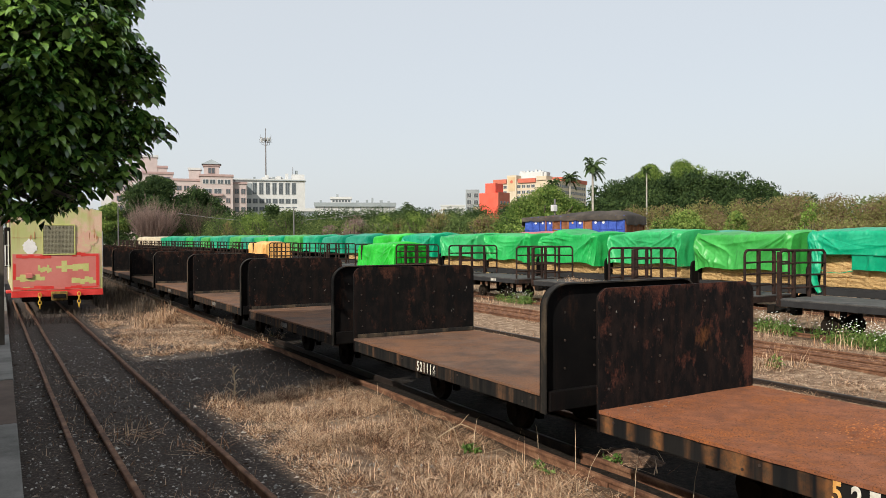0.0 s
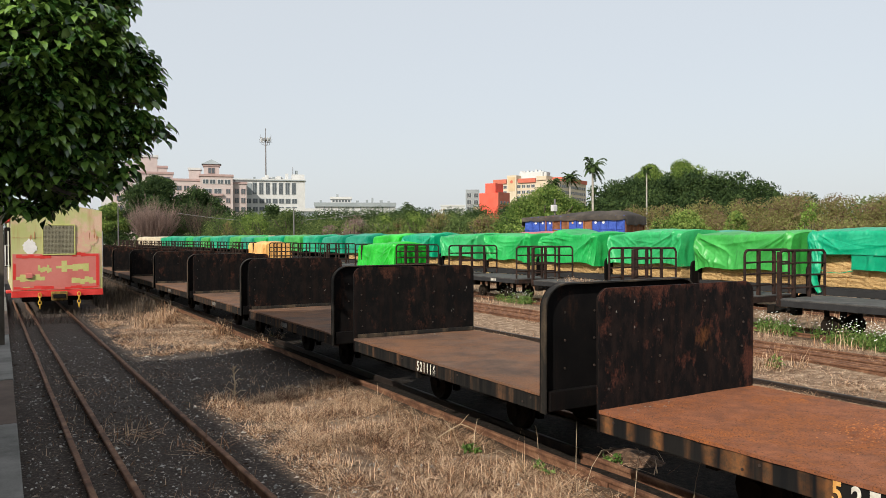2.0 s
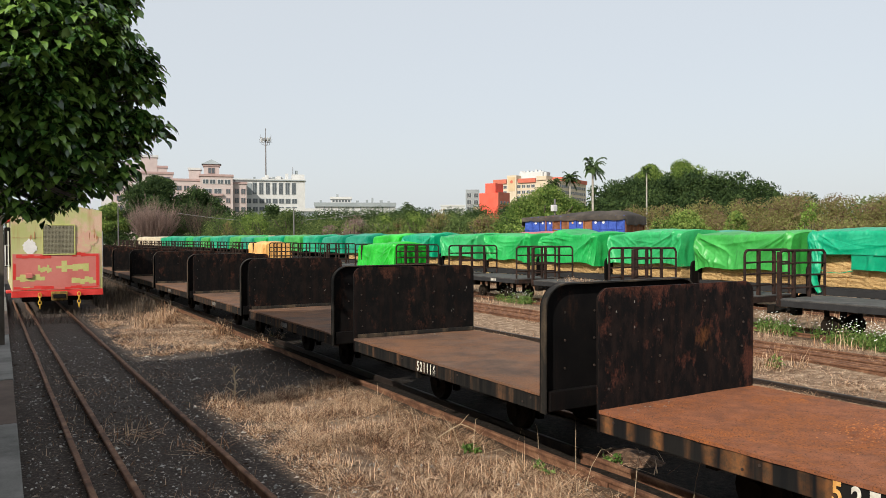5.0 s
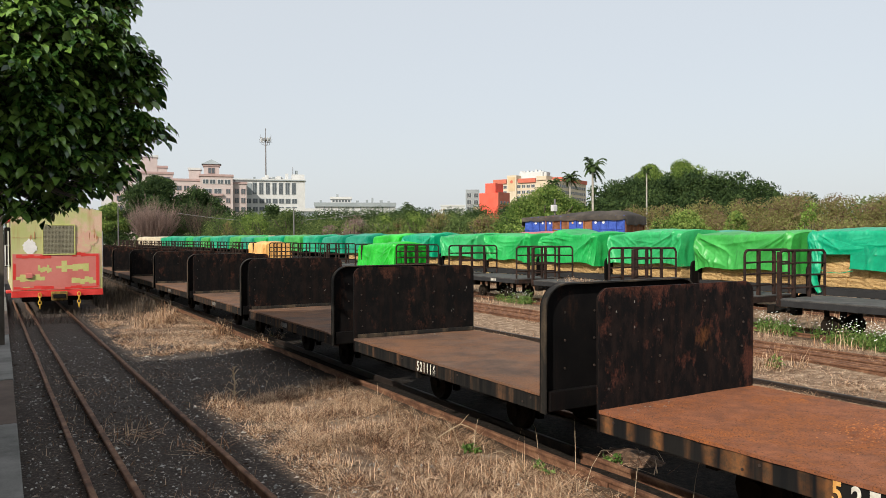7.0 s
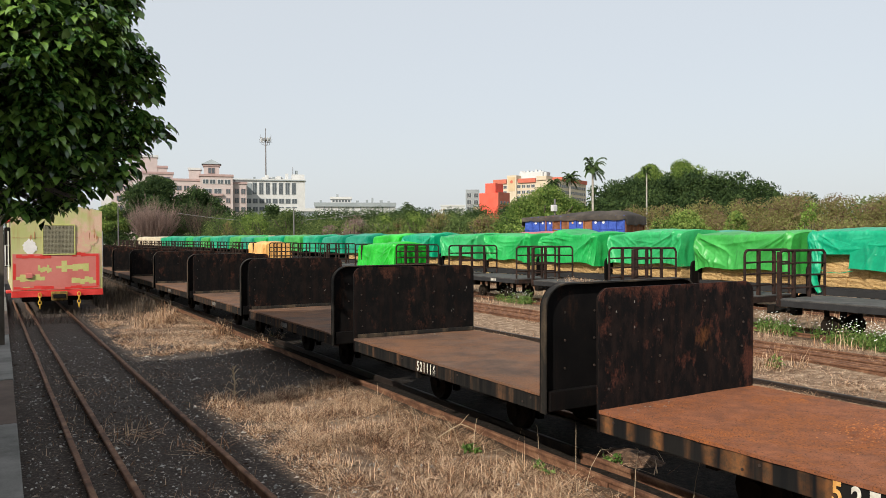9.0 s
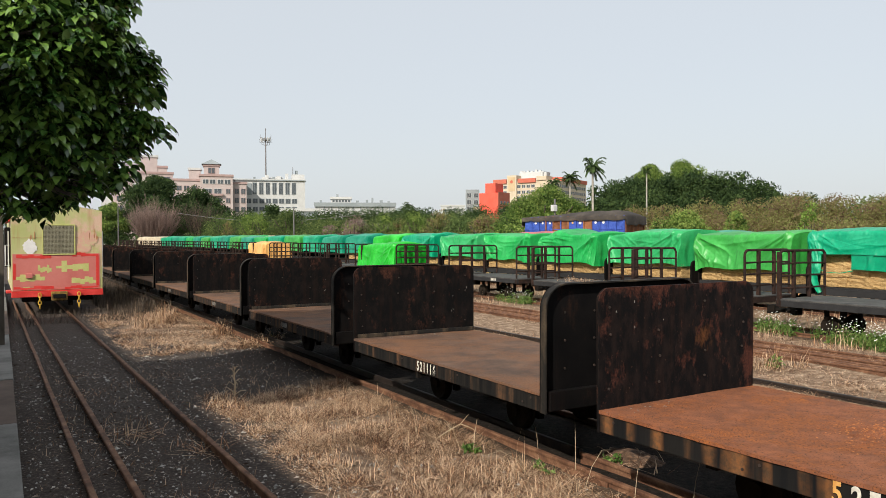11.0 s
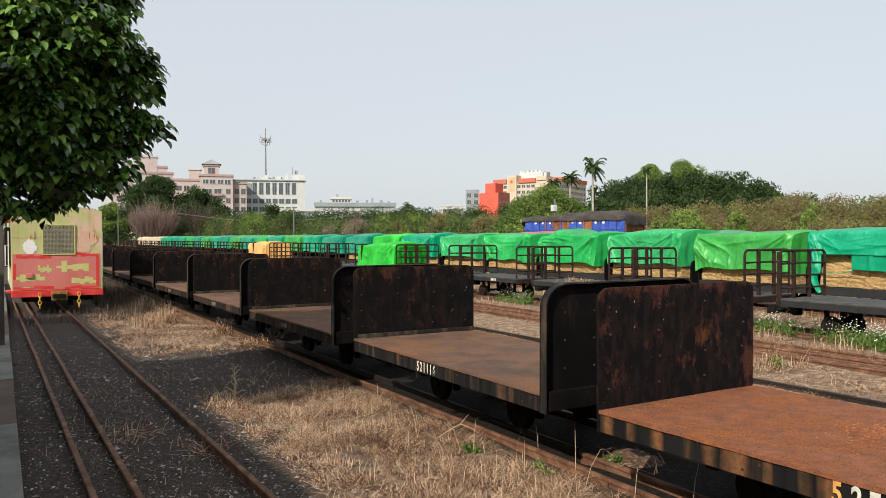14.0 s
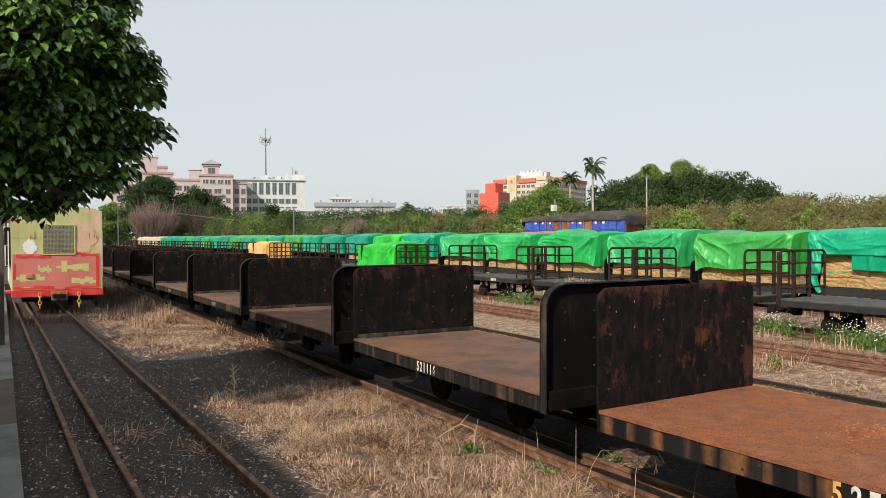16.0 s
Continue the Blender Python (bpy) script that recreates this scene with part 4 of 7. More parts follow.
def loose_flap(t):
    """The piece of the near sheet that hangs free and lifts in gusts, hinged along its top."""
    v, f = [], []
    for j in range(61):
        y = -1.24 + 1.97 * j / 60
        for i in range(21):
            s = i / 20
            z = -0.76 * s + (0.02 * math.sin(y * 3.1) - 0.015 * noise.noise((y * 4, 2, 0))) * s
            fold = sum(h * max(0.0, 1 - abs(y - c - k * s) / w) for c, k, h, w in ((-0.9, 0.3, 0.04, 0.09), (-0.35, -0.2, 0.03, 0.06), (0.1, 0.25, 0.045, 0.08), (0.42, -0.15, 0.03, 0.07), (-0.1, 0.05, 0.02, 0.05)))
            x = 0.06 * max(0.0, 1 - 7 * s) - fold * min(1, 2 * s) + 0.016 * noise.noise((y * 2.5, z * 2, 6))
            v.append((x, y + 0.02 * s * noise.noise((z * 4, y, 3)), z))
    for j in range(60):
        for i in range(20):
            f.append((j * 21 + i, j * 21 + i + 1, (j + 1) * 21 + i + 1, (j + 1) * 21 + i))
    me = from_arrays("loose_flap", v, f, T_TEAL)
    me.polygons.foreach_set("use_smooth", [True] * len(me.polygons))
    FLAPS.append(part("loose_flap", me, None, t, "loose hanging flap", at=Matrix.Translation(FLAP_HINGE)))
    # a torn tail and a cord at the sheet's far corner
    v, f = [], []
    for i in range(13):
        s = i / 12
        for q in range(4):
            v.append((-0.90 - 0.015 * math.sin(q * 2.0 + 3 * s), 1.66 - 0.17 * s * s + (q / 3 - 0.5) * (0.24 - 0.14 * s), 1.08 - 0.55 * s + 0.03 * math.sin(q + 2 * s)))
    f = [(i * 4 + q, i * 4 + q + 1, i * 4 + q + 5, i * 4 + q + 4) for i in range(12) for q in range(3)]
    part("torn_tail", from_arrays("torn_tail", v, f, T_TEAL), None, t)
    part("cord", tube(bmesh.new(), [(-0.90, 1.52, 1.10), (-0.905, 1.36, 1.01), (-0.905, 1.0, 1.00), (-0.905, 0.70, 1.06)], 0.010, 6), T_TEAL, t)


def loads():
    w0 = s0 = None
    far_meshes = {}
    for i, tm in enumerate(TARP_COLOURS):
        y = LOAD_FRONT + DPITCH * i
        m = pose(DX + R.uniform(-0.02, 0.02), y, RAIL_TOP)
        if w0 is None:
            w0, s0 = loaded_wagon(m), bale_stack(m)
        else:
            copy_thing(w0, m)
            if i < 9:
                copy_thing(s0, m)
        key = (tm.name, i % 3) if i >= 9 else i
        if key not in far_meshes:
            rs = random.Random(70 + i)
            ends = (-1.24, 1.84) if i == 0 else (-1.30 + rs.uniform(-0.06, 0.06), 1.66 + rs.uniform(-0.03, 0.06))
            far_meshes[key] = tarp_mesh(11 + i, *ends, DWID + 0.12, 1.01 if i not in (5, 7) else 1.06, 1.955 + rs.uniform(-0.02, 0.02), tm, i < 7, (-1.3, 1.43, 1.43) if i == 0 else None, {3: 0.15}.get(i, 0.0), {2: 0.20, 3: 0.12, 6: 0.10, 8: 0.15, 9: 0.12}.get(i, 0.03))
        names = {"teal": "teal green", "leaf": "leaf green", "mint": "mint green", "gras": "grass green", "brig": "bright green", "sea_": "sea green", "crea": "cream"}
        lie = m @ pose(R.uniform(-0.03, 0.03), 0, R.uniform(-0.03, 0.03), R.uniform(-0.4, 0.4), 0, R.uniform(-0.8, 0.8)) if i else m
        t = tarpaulin(lie, far_meshes[key], names[tm.name[:4]] + " plastic tarpaulin draped over straw bales", "tarpaulins over the loads")
        if i == 0:
            t["label"] = "teal plastic tarpaulin with a loose flap lifting in the wind"
            loose_flap(t)


loads()


def small_loads():
    """Two covered loads on the fenced wagons, and the cream and green sheets of the outer row."""
    for y, tm, label in ((27.2, T_BRIGHT, "bright green tarpaulin tied over a wagon load"), (43.2, T_ORANGE, "orange tarpaulin tied over a wagon load")):
        m = pose(CX, y, RAIL_TOP)
        st = thing("crate_stack", m, "covered crates on a fenced wagon", "crate")
        part("crate", boxed(-0.6, 0.6, -1.2, 1.2, FZ, FZ + 0.8, 0.02), M_HAY, st)
        tarpaulin(m, tarp_mesh(31 + int(y), -1.68, 1.68, CW - 0.02, FZ + 0.05, 1.585, tm, True, None, 0.0, 0.05, 0.4), label)
    meshes = [tarp_mesh(60 + k, -1.65, 1.65, 1.7, 1.0, 1.90 + 0.04 * k, c) for k, c in enumerate((T_CREAM, T_SEA, T_CREAM, T_GREEN))]
    for i in range(27):
        y = 15.6 + 3.52 * i + R.uniform(-0.2, 0.2)
        m = pose(16.4, y, RAIL_TOP)
        k = R.choice((0, 1, 1, 2, 3, 3, 1))
        if i == 3:
            tarpaulin(m, tarp_mesh(68, -1.65, 1.65, 1.7, 1.0, 2.02, T_PINK), "faded pink tarpaulin over a load on the outer track", "tarpaulins of the outer row")
            continue
        tarpaulin(m, meshes[k], ("cream", "sea green", "cream", "leaf green")[k] + " tarpaulin over a load on the outer track", "tarpaulins of the outer row")
        st = thing("crate_stack", m, "load under a tarpaulin on the outer track", "crate", "outer loads")
        part("crate", boxed(-0.7, 0.7, -1.4, 1.4, 0.0, 1.7, 0.02), M_HAY, st)


small_loads()


# ---- the painted railcar on the dual-gauge track ----
M_LIME = layered("faded_lime_paint", ((0.56, 0.36, 0.26), (0.60, 0.44, 0.32)), ((0.38, 0.40, 0.145), (0.47, 0.46, 0.22)), 1.6, 0.45, 0.05, (1, 1, 1), (0.8, 0.5), 0.2, ((0.36, 0.12, 0.05), 0.35))
M_PINK = layered("faded_red_paint", ((0.62, 0.50, 0.26), (0.60, 0.40, 0.28)), ((0.48, 0.130, 0.110), (0.56, 0.185, 0.155)), 1.7, 0.30, 0.03, (1, 1, 1), (0.8, 0.5), 0.2)
M_RED = mat("fresh_red_paint", [(0.50, 0.025, 0.02), (0.68, 0.06, 0.05)], 3, 0.45, 0, 0.1)
M_YELLOW = mat("chain_yellow", [(0.45, 0.24, 0.02), (0.70, 0.46, 0.06)], 9, 0.5, 0, 0.2)
M_LIMEFLAKE = mat("bare_lime_patch", [(0.41, 0.42, 0.13), (0.52, 0.51, 0.20)], 5, 0.7, 0, 0.1)
M_WHITEFLAKE = mat("white_paint_blot", [(0.66, 0.64, 0.62), (0.78, 0.76, 0.74)], 5, 0.7, 0, 0.1)
M_PINKWEAR = mat("pink_undercoat", [(0.52, 0.36, 0.24), (0.58, 0.33, 0.25), (0.50, 0.46, 0.24)], 9, 0.7, 0, 0.1)
M_RUSTRUN = mat("rust_run", [(0.20, 0.055, 0.025), (0.42, 0.20, 0.09), (0.50, 0.40, 0.20)], 16, 0.8, 0, 0.1, 60, (1, 1, 0.3))
M_GRIMYYELLOW = mat("grimy_yellow_iron", [(0.05, 0.035, 0.015), (0.16, 0.095, 0.025), (0.36, 0.22, 0.03)], 9, 0.6, 0, 0.3)
M_GRILLE = mat("grimy_wire_grille", [(0.10, 0.09, 0.06), (0.18, 0.165, 0.11)], 5, 0.6, 0.2, 0.2, 120)
M_MESHWIRE = mat("dusty_wire", [(0.24, 0.22, 0.15), (0.34, 0.32, 0.22)], 5, 0.6, 0, 0.1)


def flake(parent, name, x0, x1, z0, z1, seed, material, y=-0.006, label=""):
    """A blocky patch of old paint, a few millimetres proud."""
    rng = random.Random(seed)
    bm = bmesh.new()
    n = 6
    up, down = [], []
    for k in range(n):
        a, b = x0 + (x1 - x0) * k / n, x0 + (x1 - x0) * (k + 1) / n
        t, q = z1 - rng.uniform(0, 0.5) * (z1 - z0), z0 + rng.uniform(0, 0.35) * (z1 - z0)
        up += [(a, t), (b, t)]
        down += [(a, q), (b, q)]
    f = bm.faces.new([bm.verts.new((x, y, z)) for x, z in up + down[::-1]])
    g = bmesh.ops.extrude_face_region(bm, geom=[f])
    for v in g["geom"]:
        if isinstance(v, bmesh.types.BMVert):
            v.co.y = 0.0
    bmesh.ops.remove_doubles(bm, verts=bm.verts, dist=1e-4)
    part(name, bm, material, parent, label)


def railcar():
    c = thing("railcar", pose(-3.175, 21.23, 0.06, 0, 0, 0.4), "small railcar with peeling lime and red paint, parked on the track", "railcar")
    hw = 1.02
    # body with a shallow arched roof, extruded backwards
    bm = bmesh.new()
    prof = [(-hw, 0.62), (-hw, 2.60)] + [(-hw + 2 * hw * i / 10, 2.62 + 0.13 * math.sin(math.pi * i / 10)) for i in range(0, 11)] + [(hw, 2.60), (hw, 0.62)]
    f = bm.faces.new([bm.verts.new((x, 0.006, z)) for x, z in prof])
    g = bmesh.ops.extrude_face_region(bm, geom=[f])
    for v in g["geom"]:
        if isinstance(v, bmesh.types.BMVert):
            v.co.y = 6.0
    part("body", bm, M_LIME, c, "faded lime green body")
    lower = part("lower_panel", boxed(-hw + 0.02, hw - 0.06, -0.006, 0.003, 0.63, 1.53, 0.003), M_PINK, c, "faded red lower front")
    flake(lower, "red_edge", -hw + 0.1, -0.15, 1.40, 1.53, 21, M_RED, -0.010)
    flake(lower, "red_edge", -hw + 0.04, -0.1, 0.63, 0.74, 25, M_RED, -0.010)
    flake(lower, "red_edge", 0.32, hw - 0.09, 1.45, 1.56, 22, M_RED, -0.010)
    flake(lower, "red_edge", 0.15, hw - 0.1, 0.63, 0.72, 26, M_RED, -0.010)
    part("red_edge", boxed(hw - 0.15, hw - 0.085, -0.011, -0.006, 0.70, 1.46, 0.002), M_RED, lower)
    part("red_edge", boxed(-hw + 0.03, -hw + 0.09, -0.011, -0.006, 0.9, 1.3, 0.002), M_RED, lower)
    for k, (x0, x1, z0, z1) in enumerate(((-0.95, -0.30, 0.82, 1.08), (-0.45, -0.15, 1.05, 1.26), (-0.05, 0.70, 1.06, 1.36), (0.30, 0.90, 0.74, 0.94), (-0.78, -0.48, 0.66, 0.72))):
        flake(lower, "bare_patch", x0, x1, z0, z1, k, M_LIMEFLAKE, -0.009, "bare lime patch")
    for name, x, z, rx, rz, seed, m, label in (("paint_blot", -0.62, 1.70, 0.15, 0.17, 3, M_WHITEFLAKE, "white paint blot"), ("worn_patch", 0.70, 1.90, 0.24, 0.20, 5, M_PINKWEAR, "patch of pink undercoat"),
                                               ("worn_patch", 0.58, 1.68, 0.20, 0.13, 6, M_PINKWEAR, "patch of pink undercoat"), 
                                               ("rust_run", -0.60, 1.95, 0.022, 0.06, 8, M_RUSTRUN, "rust run"), ("rust_run", -0.52, 1.99, 0.012, 0.09, 11, M_RUSTRUN, "rust run"), ("rust_run", 0.84, 2.02, 0.016, 0.12, 9, M_RUSTRUN, "rust run"), ("rust_run", 0.90, 1.93, 0.022, 0.05, 12, M_RUSTRUN, "rust run"), ("rust_run", 0.72, 1.98, 0.010, 0.10, 10, M_RUSTRUN, "rust run")):
        bm = bmesh.new()
        f = bm.faces.new([bm.verts.new((x + rx * (1 + 0.35 * noise.noise((3.7 * math.cos(a), 3.7 * math.sin(a), seed))) * math.cos(a), -0.002 - 0.0004 * seed, z + rz * (1 + 0.45 * noise.noise((3.7 * math.cos(a), 3.7 * math.sin(a), seed + 20))) * math.sin(a))) for a in [math.tau * i / 44 for i in range(44)]])
        for v in bmesh.ops.extrude_face_region(bm, geom=[f])["geom"]:
            if isinstance(v, bmesh.types.BMVert):
                v.co.y = 0.012
        part(name, bm, m, c, label)
    part("front_beam", boxed(-hw - 0.01, hw + 0.01, -0.05, 0.1, 0.46, 0.615, 0.01), M_RED, c, "bright red buffer beam")
    part("coupling_box", boxed(-0.17, 0.20, -0.13, -0.05, 0.36, 0.585, 0.02), M_GRIMYYELLOW, c, "grimy yellow coupling pocket")
    part("coupling_pin", boxed(-0.13, 0.16, -0.2, -0.131, 0.42, 0.52, 0.015), M_BLACK, c)
    for x in (-0.42, 0.46):
        for k in range(4):
            bm = bmesh.new()
            n = 12
            pts = [(0.035 * math.cos(a), 0.0, 0.06 * math.sin(a)) for a in [math.tau * i / n for i in range(n + 1)]]
            tube(bm, pts, 0.013, 6)
            part("chain_link", bm, M_YELLOW, c, at=pose(x, -0.085, 0.50 - 0.092 * k, 0, 0, 90 * (k % 2)))
    win = part("window", boxed(-0.325, 0.365, -0.016, 0.004, 1.53, 2.24, 0.003), M_GRILLE, c, "wire-meshed front window")
    for x0, x1, z0, z1 in ((-0.355, -0.326, 1.50, 2.27), (0.366, 0.395, 1.50, 2.27), (-0.325, 0.365, 2.241, 2.27), (-0.325, 0.365, 1.50, 1.529)):
        part("window_frame", boxed(x0, x1, -0.026, 0.0, z0, z1, 0.004), M_LIMEFLAKE, win, "pale yellow frame")
    bm = bmesh.new()
    for k in range(1, 22):
        box(bm, -0.325 + 0.69 * k / 22 - 0.004, -0.325 + 0.69 * k / 22 + 0.004, -0.022, -0.017, 1.53, 2.24)
        box(bm, -0.325, 0.365, -0.023, -0.018, 1.53 + 0.71 * k / 22 - 0.004, 1.53 + 0.71 * k / 22 + 0.004)
    part("mesh", bm, M_MESHWIRE, win)
    part("marker_lamp", boxed(-0.72, -0.57, -0.05, -0.01, 0.93, 1.05, 0.012), M_PINK, c, "painted-over lamp box")
    part("seam", boxed(-hw, hw, -0.0015, 0.004, 1.93, 1.938), M_RUSTRUN, c, "rusty seam")
    for x in (-hw - 0.06, hw + 0.03):
        part("handrail", tube(bmesh.new(), [(x, 0.25, 0.9), (x, 0.25, 2.1)], 0.014, 6), M_WHITEFLAKE, c)
    part("side_step", boxed(-hw - 0.12, -hw, 0.4, 1.0, 0.55, 0.60), M_RED, c)
    for y in (1.2, 3.2):
        for x in (-0.36, 0.36):
            part("wheel", disc(bmesh.new(), (x, y, 0.42), (1, 0, 0), 0.30, 0.1, 20), M_WHEEL, c)
    part("side_fascia", boxed(-hw - 0.14, -hw - 0.02, 0.5, 3.0, 2.34, 2.46, 0.01), M_RED, c)
    part("side_locker", boxed(-hw - 0.13, -hw - 0.01, 0.7, 2.6, 1.2, 2.2, 0.02), M_BLACK, c, "dark side locker")
    part("mirror_bar", tube(bmesh.new(), [(-hw - 0.04, 0.1, 1.25), (-hw - 0.13, 0.05, 1.25), (-hw - 0.13, 0.05, 1.75), (-hw - 0.04, 0.1, 1.75)], 0.014, 6), M_WHITEFLAKE, c, "white bent mirror bar")
    part("underframe", boxed(-0.8, 0.8, 0.15, 5.6, 0.33, 0.615), M_BLACK, c)


railcar()


# ---- the covered lorry beyond the wagons ----
M_LORRYTARP = mat("sooty_lorry_cover", [(0.018, 0.015, 0.013), (0.045, 0.037, 0.031), (0.095, 0.078, 0.062)], 1.2, 0.85, 0, 0.3)
M_BLUE = mat("blue_sideboard", [(0.016, 0.035, 0.17), (0.030, 0.075, 0.36), (0.06, 0.11, 0.42)], 5, 0.5, 0, 0.1)
M_RUSTBOARD = mat("orange_rust_board", [(0.10, 0.035, 0.015), (0.32, 0.13, 0.05)], 2, 0.8, 0, 0.3)


def lorry():
    t = thing("lorry", pose(19.0, 24.15, 0, 0, 0, 22.9), "lorry with blue sideboards under a sooty cover", "lorry")
    L, W = 5.0, 2.16
    rng = random.Random(19)
    part("bed", boxed(0, W, 0, L, 1.0, 1.2, 0.02), M_BLACK, t)
    n = 13
    step = L / n
    for k in range(n):
        y0 = k * step
        rusty = k in (4, 7, 8)
        part("side_board", boxed(-0.02, 0.03, y0 + 0.03, y0 + step - 0.03, 1.2, 2.88, 0.006), M_RUSTBOARD if rusty else M_BLUE, t)
        part("board_post", boxed(-0.065, 0.04, y0 - 0.03, y0 + 0.03, 1.2, 2.92, 0.008), M_RUSTBOARD if k in (4, 5, 7, 9, 10) else M_BLUE, t)
        if k in (2, 3, 5, 6, 9, 10, 11):
            bm = disc(bmesh.new(), (-0.024, y0 + step * rng.uniform(0.4, 0.6), 2.62), (1, 0, 0), rng.uniform(0.045, 0.07), 0.008, 10)
            part("painted_mark", bm, M_ORANGE_NO if k == 6 else M_WHITEFLAKE, t, "small painted mark")
    for z in (2.30, 2.78):
        part("side_rail", boxed(-0.045, -0.021, 0, L, z, z + 0.035, 0.004), M_BLUE, t)
    part("side_board", boxed(W - 0.03, W + 0.03, 0.0, L, 1.2, 2.86), M_BLUE, t)
    part("tail_board", boxed(0, W, -0.03, 0.03, 1.2, 2.80, 0.01), M_RUSTBOARD, t, "rusty tailboard")
    for x in (0.06, 0.75, 1.45, W - 0.06):
        part("board_post", boxed(x - 0.04, x + 0.04, -0.07, -0.031, 1.2, 2.85, 0.008), M_RUSTBOARD, t)
    # cover: a low hipped ridge, scalloped where it is tied down
    bm = bmesh.new()
    rows, cols, ring = 52, 18, []
    for j in range(rows + 1):
        y = -0.10 + (L + 0.2) * j / rows
        hip = min(1.0, max(0.0, (y + 0.1) / 0.55)) ** 0.7 * min(1.0, max(0.0, (L + 0.1 - y) / 3.2)) ** 0.9
        tie = abs(math.sin(math.pi * y / (2 * step)))
        row = []
        for i in range(cols + 1):
            if i == 0 or i == cols:
                x, z = (-0.10 if i == 0 else W + 0.10), 2.74 - 0.05 * tie + 0.02 * noise.noise((y * 3, i, 1))
            elif i == 1 or i == cols - 1:
                x, z = (-0.11 if i == 1 else W + 0.11), 2.89 + 0.012 * noise.noise((y * 3, i, 5))
            else:
                u = (i - 1) / (cols - 2)
                x = -0.11 + (W + 0.22) * u
                z = 2.90 + 0.27 * hip * min(1.0, 1.12 * math.sin(math.pi * u) ** 0.8) - 0.02 * tie * hip + 0.025 * noise.noise((y * 2.2, x * 2, 4))
            row.append(bm.verts.new((x, y, z)))
        ring.append(row)
    for a, b in zip(ring, ring[1:]):
        for i in range(cols):
            bm.faces.new((a[i], a[i + 1], b[i + 1], b[i]))
    for row in (ring[0], ring[-1]):
        low = [bm.verts.new((v.co.x, v.co.y, 2.50 + 0.14 * noise.noise((v.co.x * 2.4, 0, 2)))) for v in row]
        for i in range(cols):
            bm.faces.new((row[i], row[i + 1], low[i + 1], low[i]))
    part("cover", bm, M_LORRYTARP, t, "dark sooty canvas cover", smooth=True)
    part("cab", boxed(0.05, W - 0.05, L + 0.2, L + 1.8, 0.5, 2.0, 0.1), M_BLUE, t)
    for y in (1.2, 2.3, L + 1.0):
        for x in (0.1, W - 0.1):
            part("wheel", disc(bmesh.new(), (x, y, 0.5), (1, 0, 0), 0.5, 0.28, 20), M_BLACK, t)


lorry()


# ---- foliage ----
def leaf_cloud(lobes, per_m2, size, seed, droop=0.35, shell=(0.72, 1.05)):
    """Folded leaves on the skins of round lobes (x, y, z, r, squash): arrays of vertices and faces."""
    rng = np.random.default_rng(seed)
    V, F, base = [], [], 0
    for x, y, z, r, sq in lobes:
        n = max(6, int(per_m2 * 12.57 * r * r * (0.5 + 0.5 * sq)))
        d = rng.normal(size=(n, 3))
        d /= np.linalg.norm(d, axis=1)[:, None]
        p = d * (r * rng.uniform(shell[0], shell[1], n))[:, None]
        p[:, 2] *= sq
        p += np.array([x, y, z])
        tip = d * 0.8 + rng.normal(size=(n, 3)) * 0.7
        tip[:, 2] -= droop * 2
        tip /= np.linalg.norm(tip, axis=1)[:, None]
        side = np.cross(tip, d + rng.normal(size=(n, 3)) * 0.5)
        side /= np.linalg.norm(side, axis=1)[:, None] + 1e-6
        up = np.cross(side, tip)
        ln = (size * rng.uniform(0.7, 1.3, n))[:, None]
        wd = ln * 0.30
        a, c = p - tip * ln * 0.5, p + tip * ln * 0.5
        m = p - tip * ln * 0.05
        v = np.stack([a, m + side * wd + up * wd * 0.4, c, m - side * wd + up * wd * 0.4], axis=1).reshape(-1, 3)
        k = base + 4 * np.arange(n)[:, None]
        F.append(np.concatenate([k + np.array([[0, 1, 2]]), k + np.array([[0, 2, 3]])]))
        V.append(v)
        base += 4 * n
    return np.concatenate(V), np.concatenate(F)


def filled_cloud(lobes, per_m2, size, seed, droop=0.35):
    """A leaf cloud whose lobes are backed by coarser leaves further in."""
    v, f = leaf_cloud(lobes, per_m2, size, seed, droop)
    v2, f2 = leaf_cloud([(x, y, z, r * 0.78, sq) for x, y, z, r, sq in lobes], per_m2 * 0.20, size * 2.3, seed + 500, droop, (0.3, 0.9))
    return np.concatenate([v, v2]), np.concatenate([f, f2 + len(v)])


def crown_lobes(rng, w, h, z0, n, small=0.34):
    """Round lobes that together fill an uneven crown of width w from z0 to z0 + h."""
    out = []
    for k in range(n):
        a, q = rng.uniform(0, math.tau), rng.uniform(0, 1) ** 0.6
        t = rng.uniform(0.05, 1)
        rad = 0.5 * w * math.sin(math.pi * min(0.95, 0.18 + 0.72 * t)) ** 0.8
        r = w * small * rng.uniform(0.35, 0.75)
        out.append((math.cos(a) * max(0.0, rad - r * 0.7) * q, math.sin(a) * max(0.0, rad - r * 0.7) * q, z0 + r * 0.6 + (h - 1.4 * r) * t, r, rng.uniform(0.7, 1.0)))
    return out


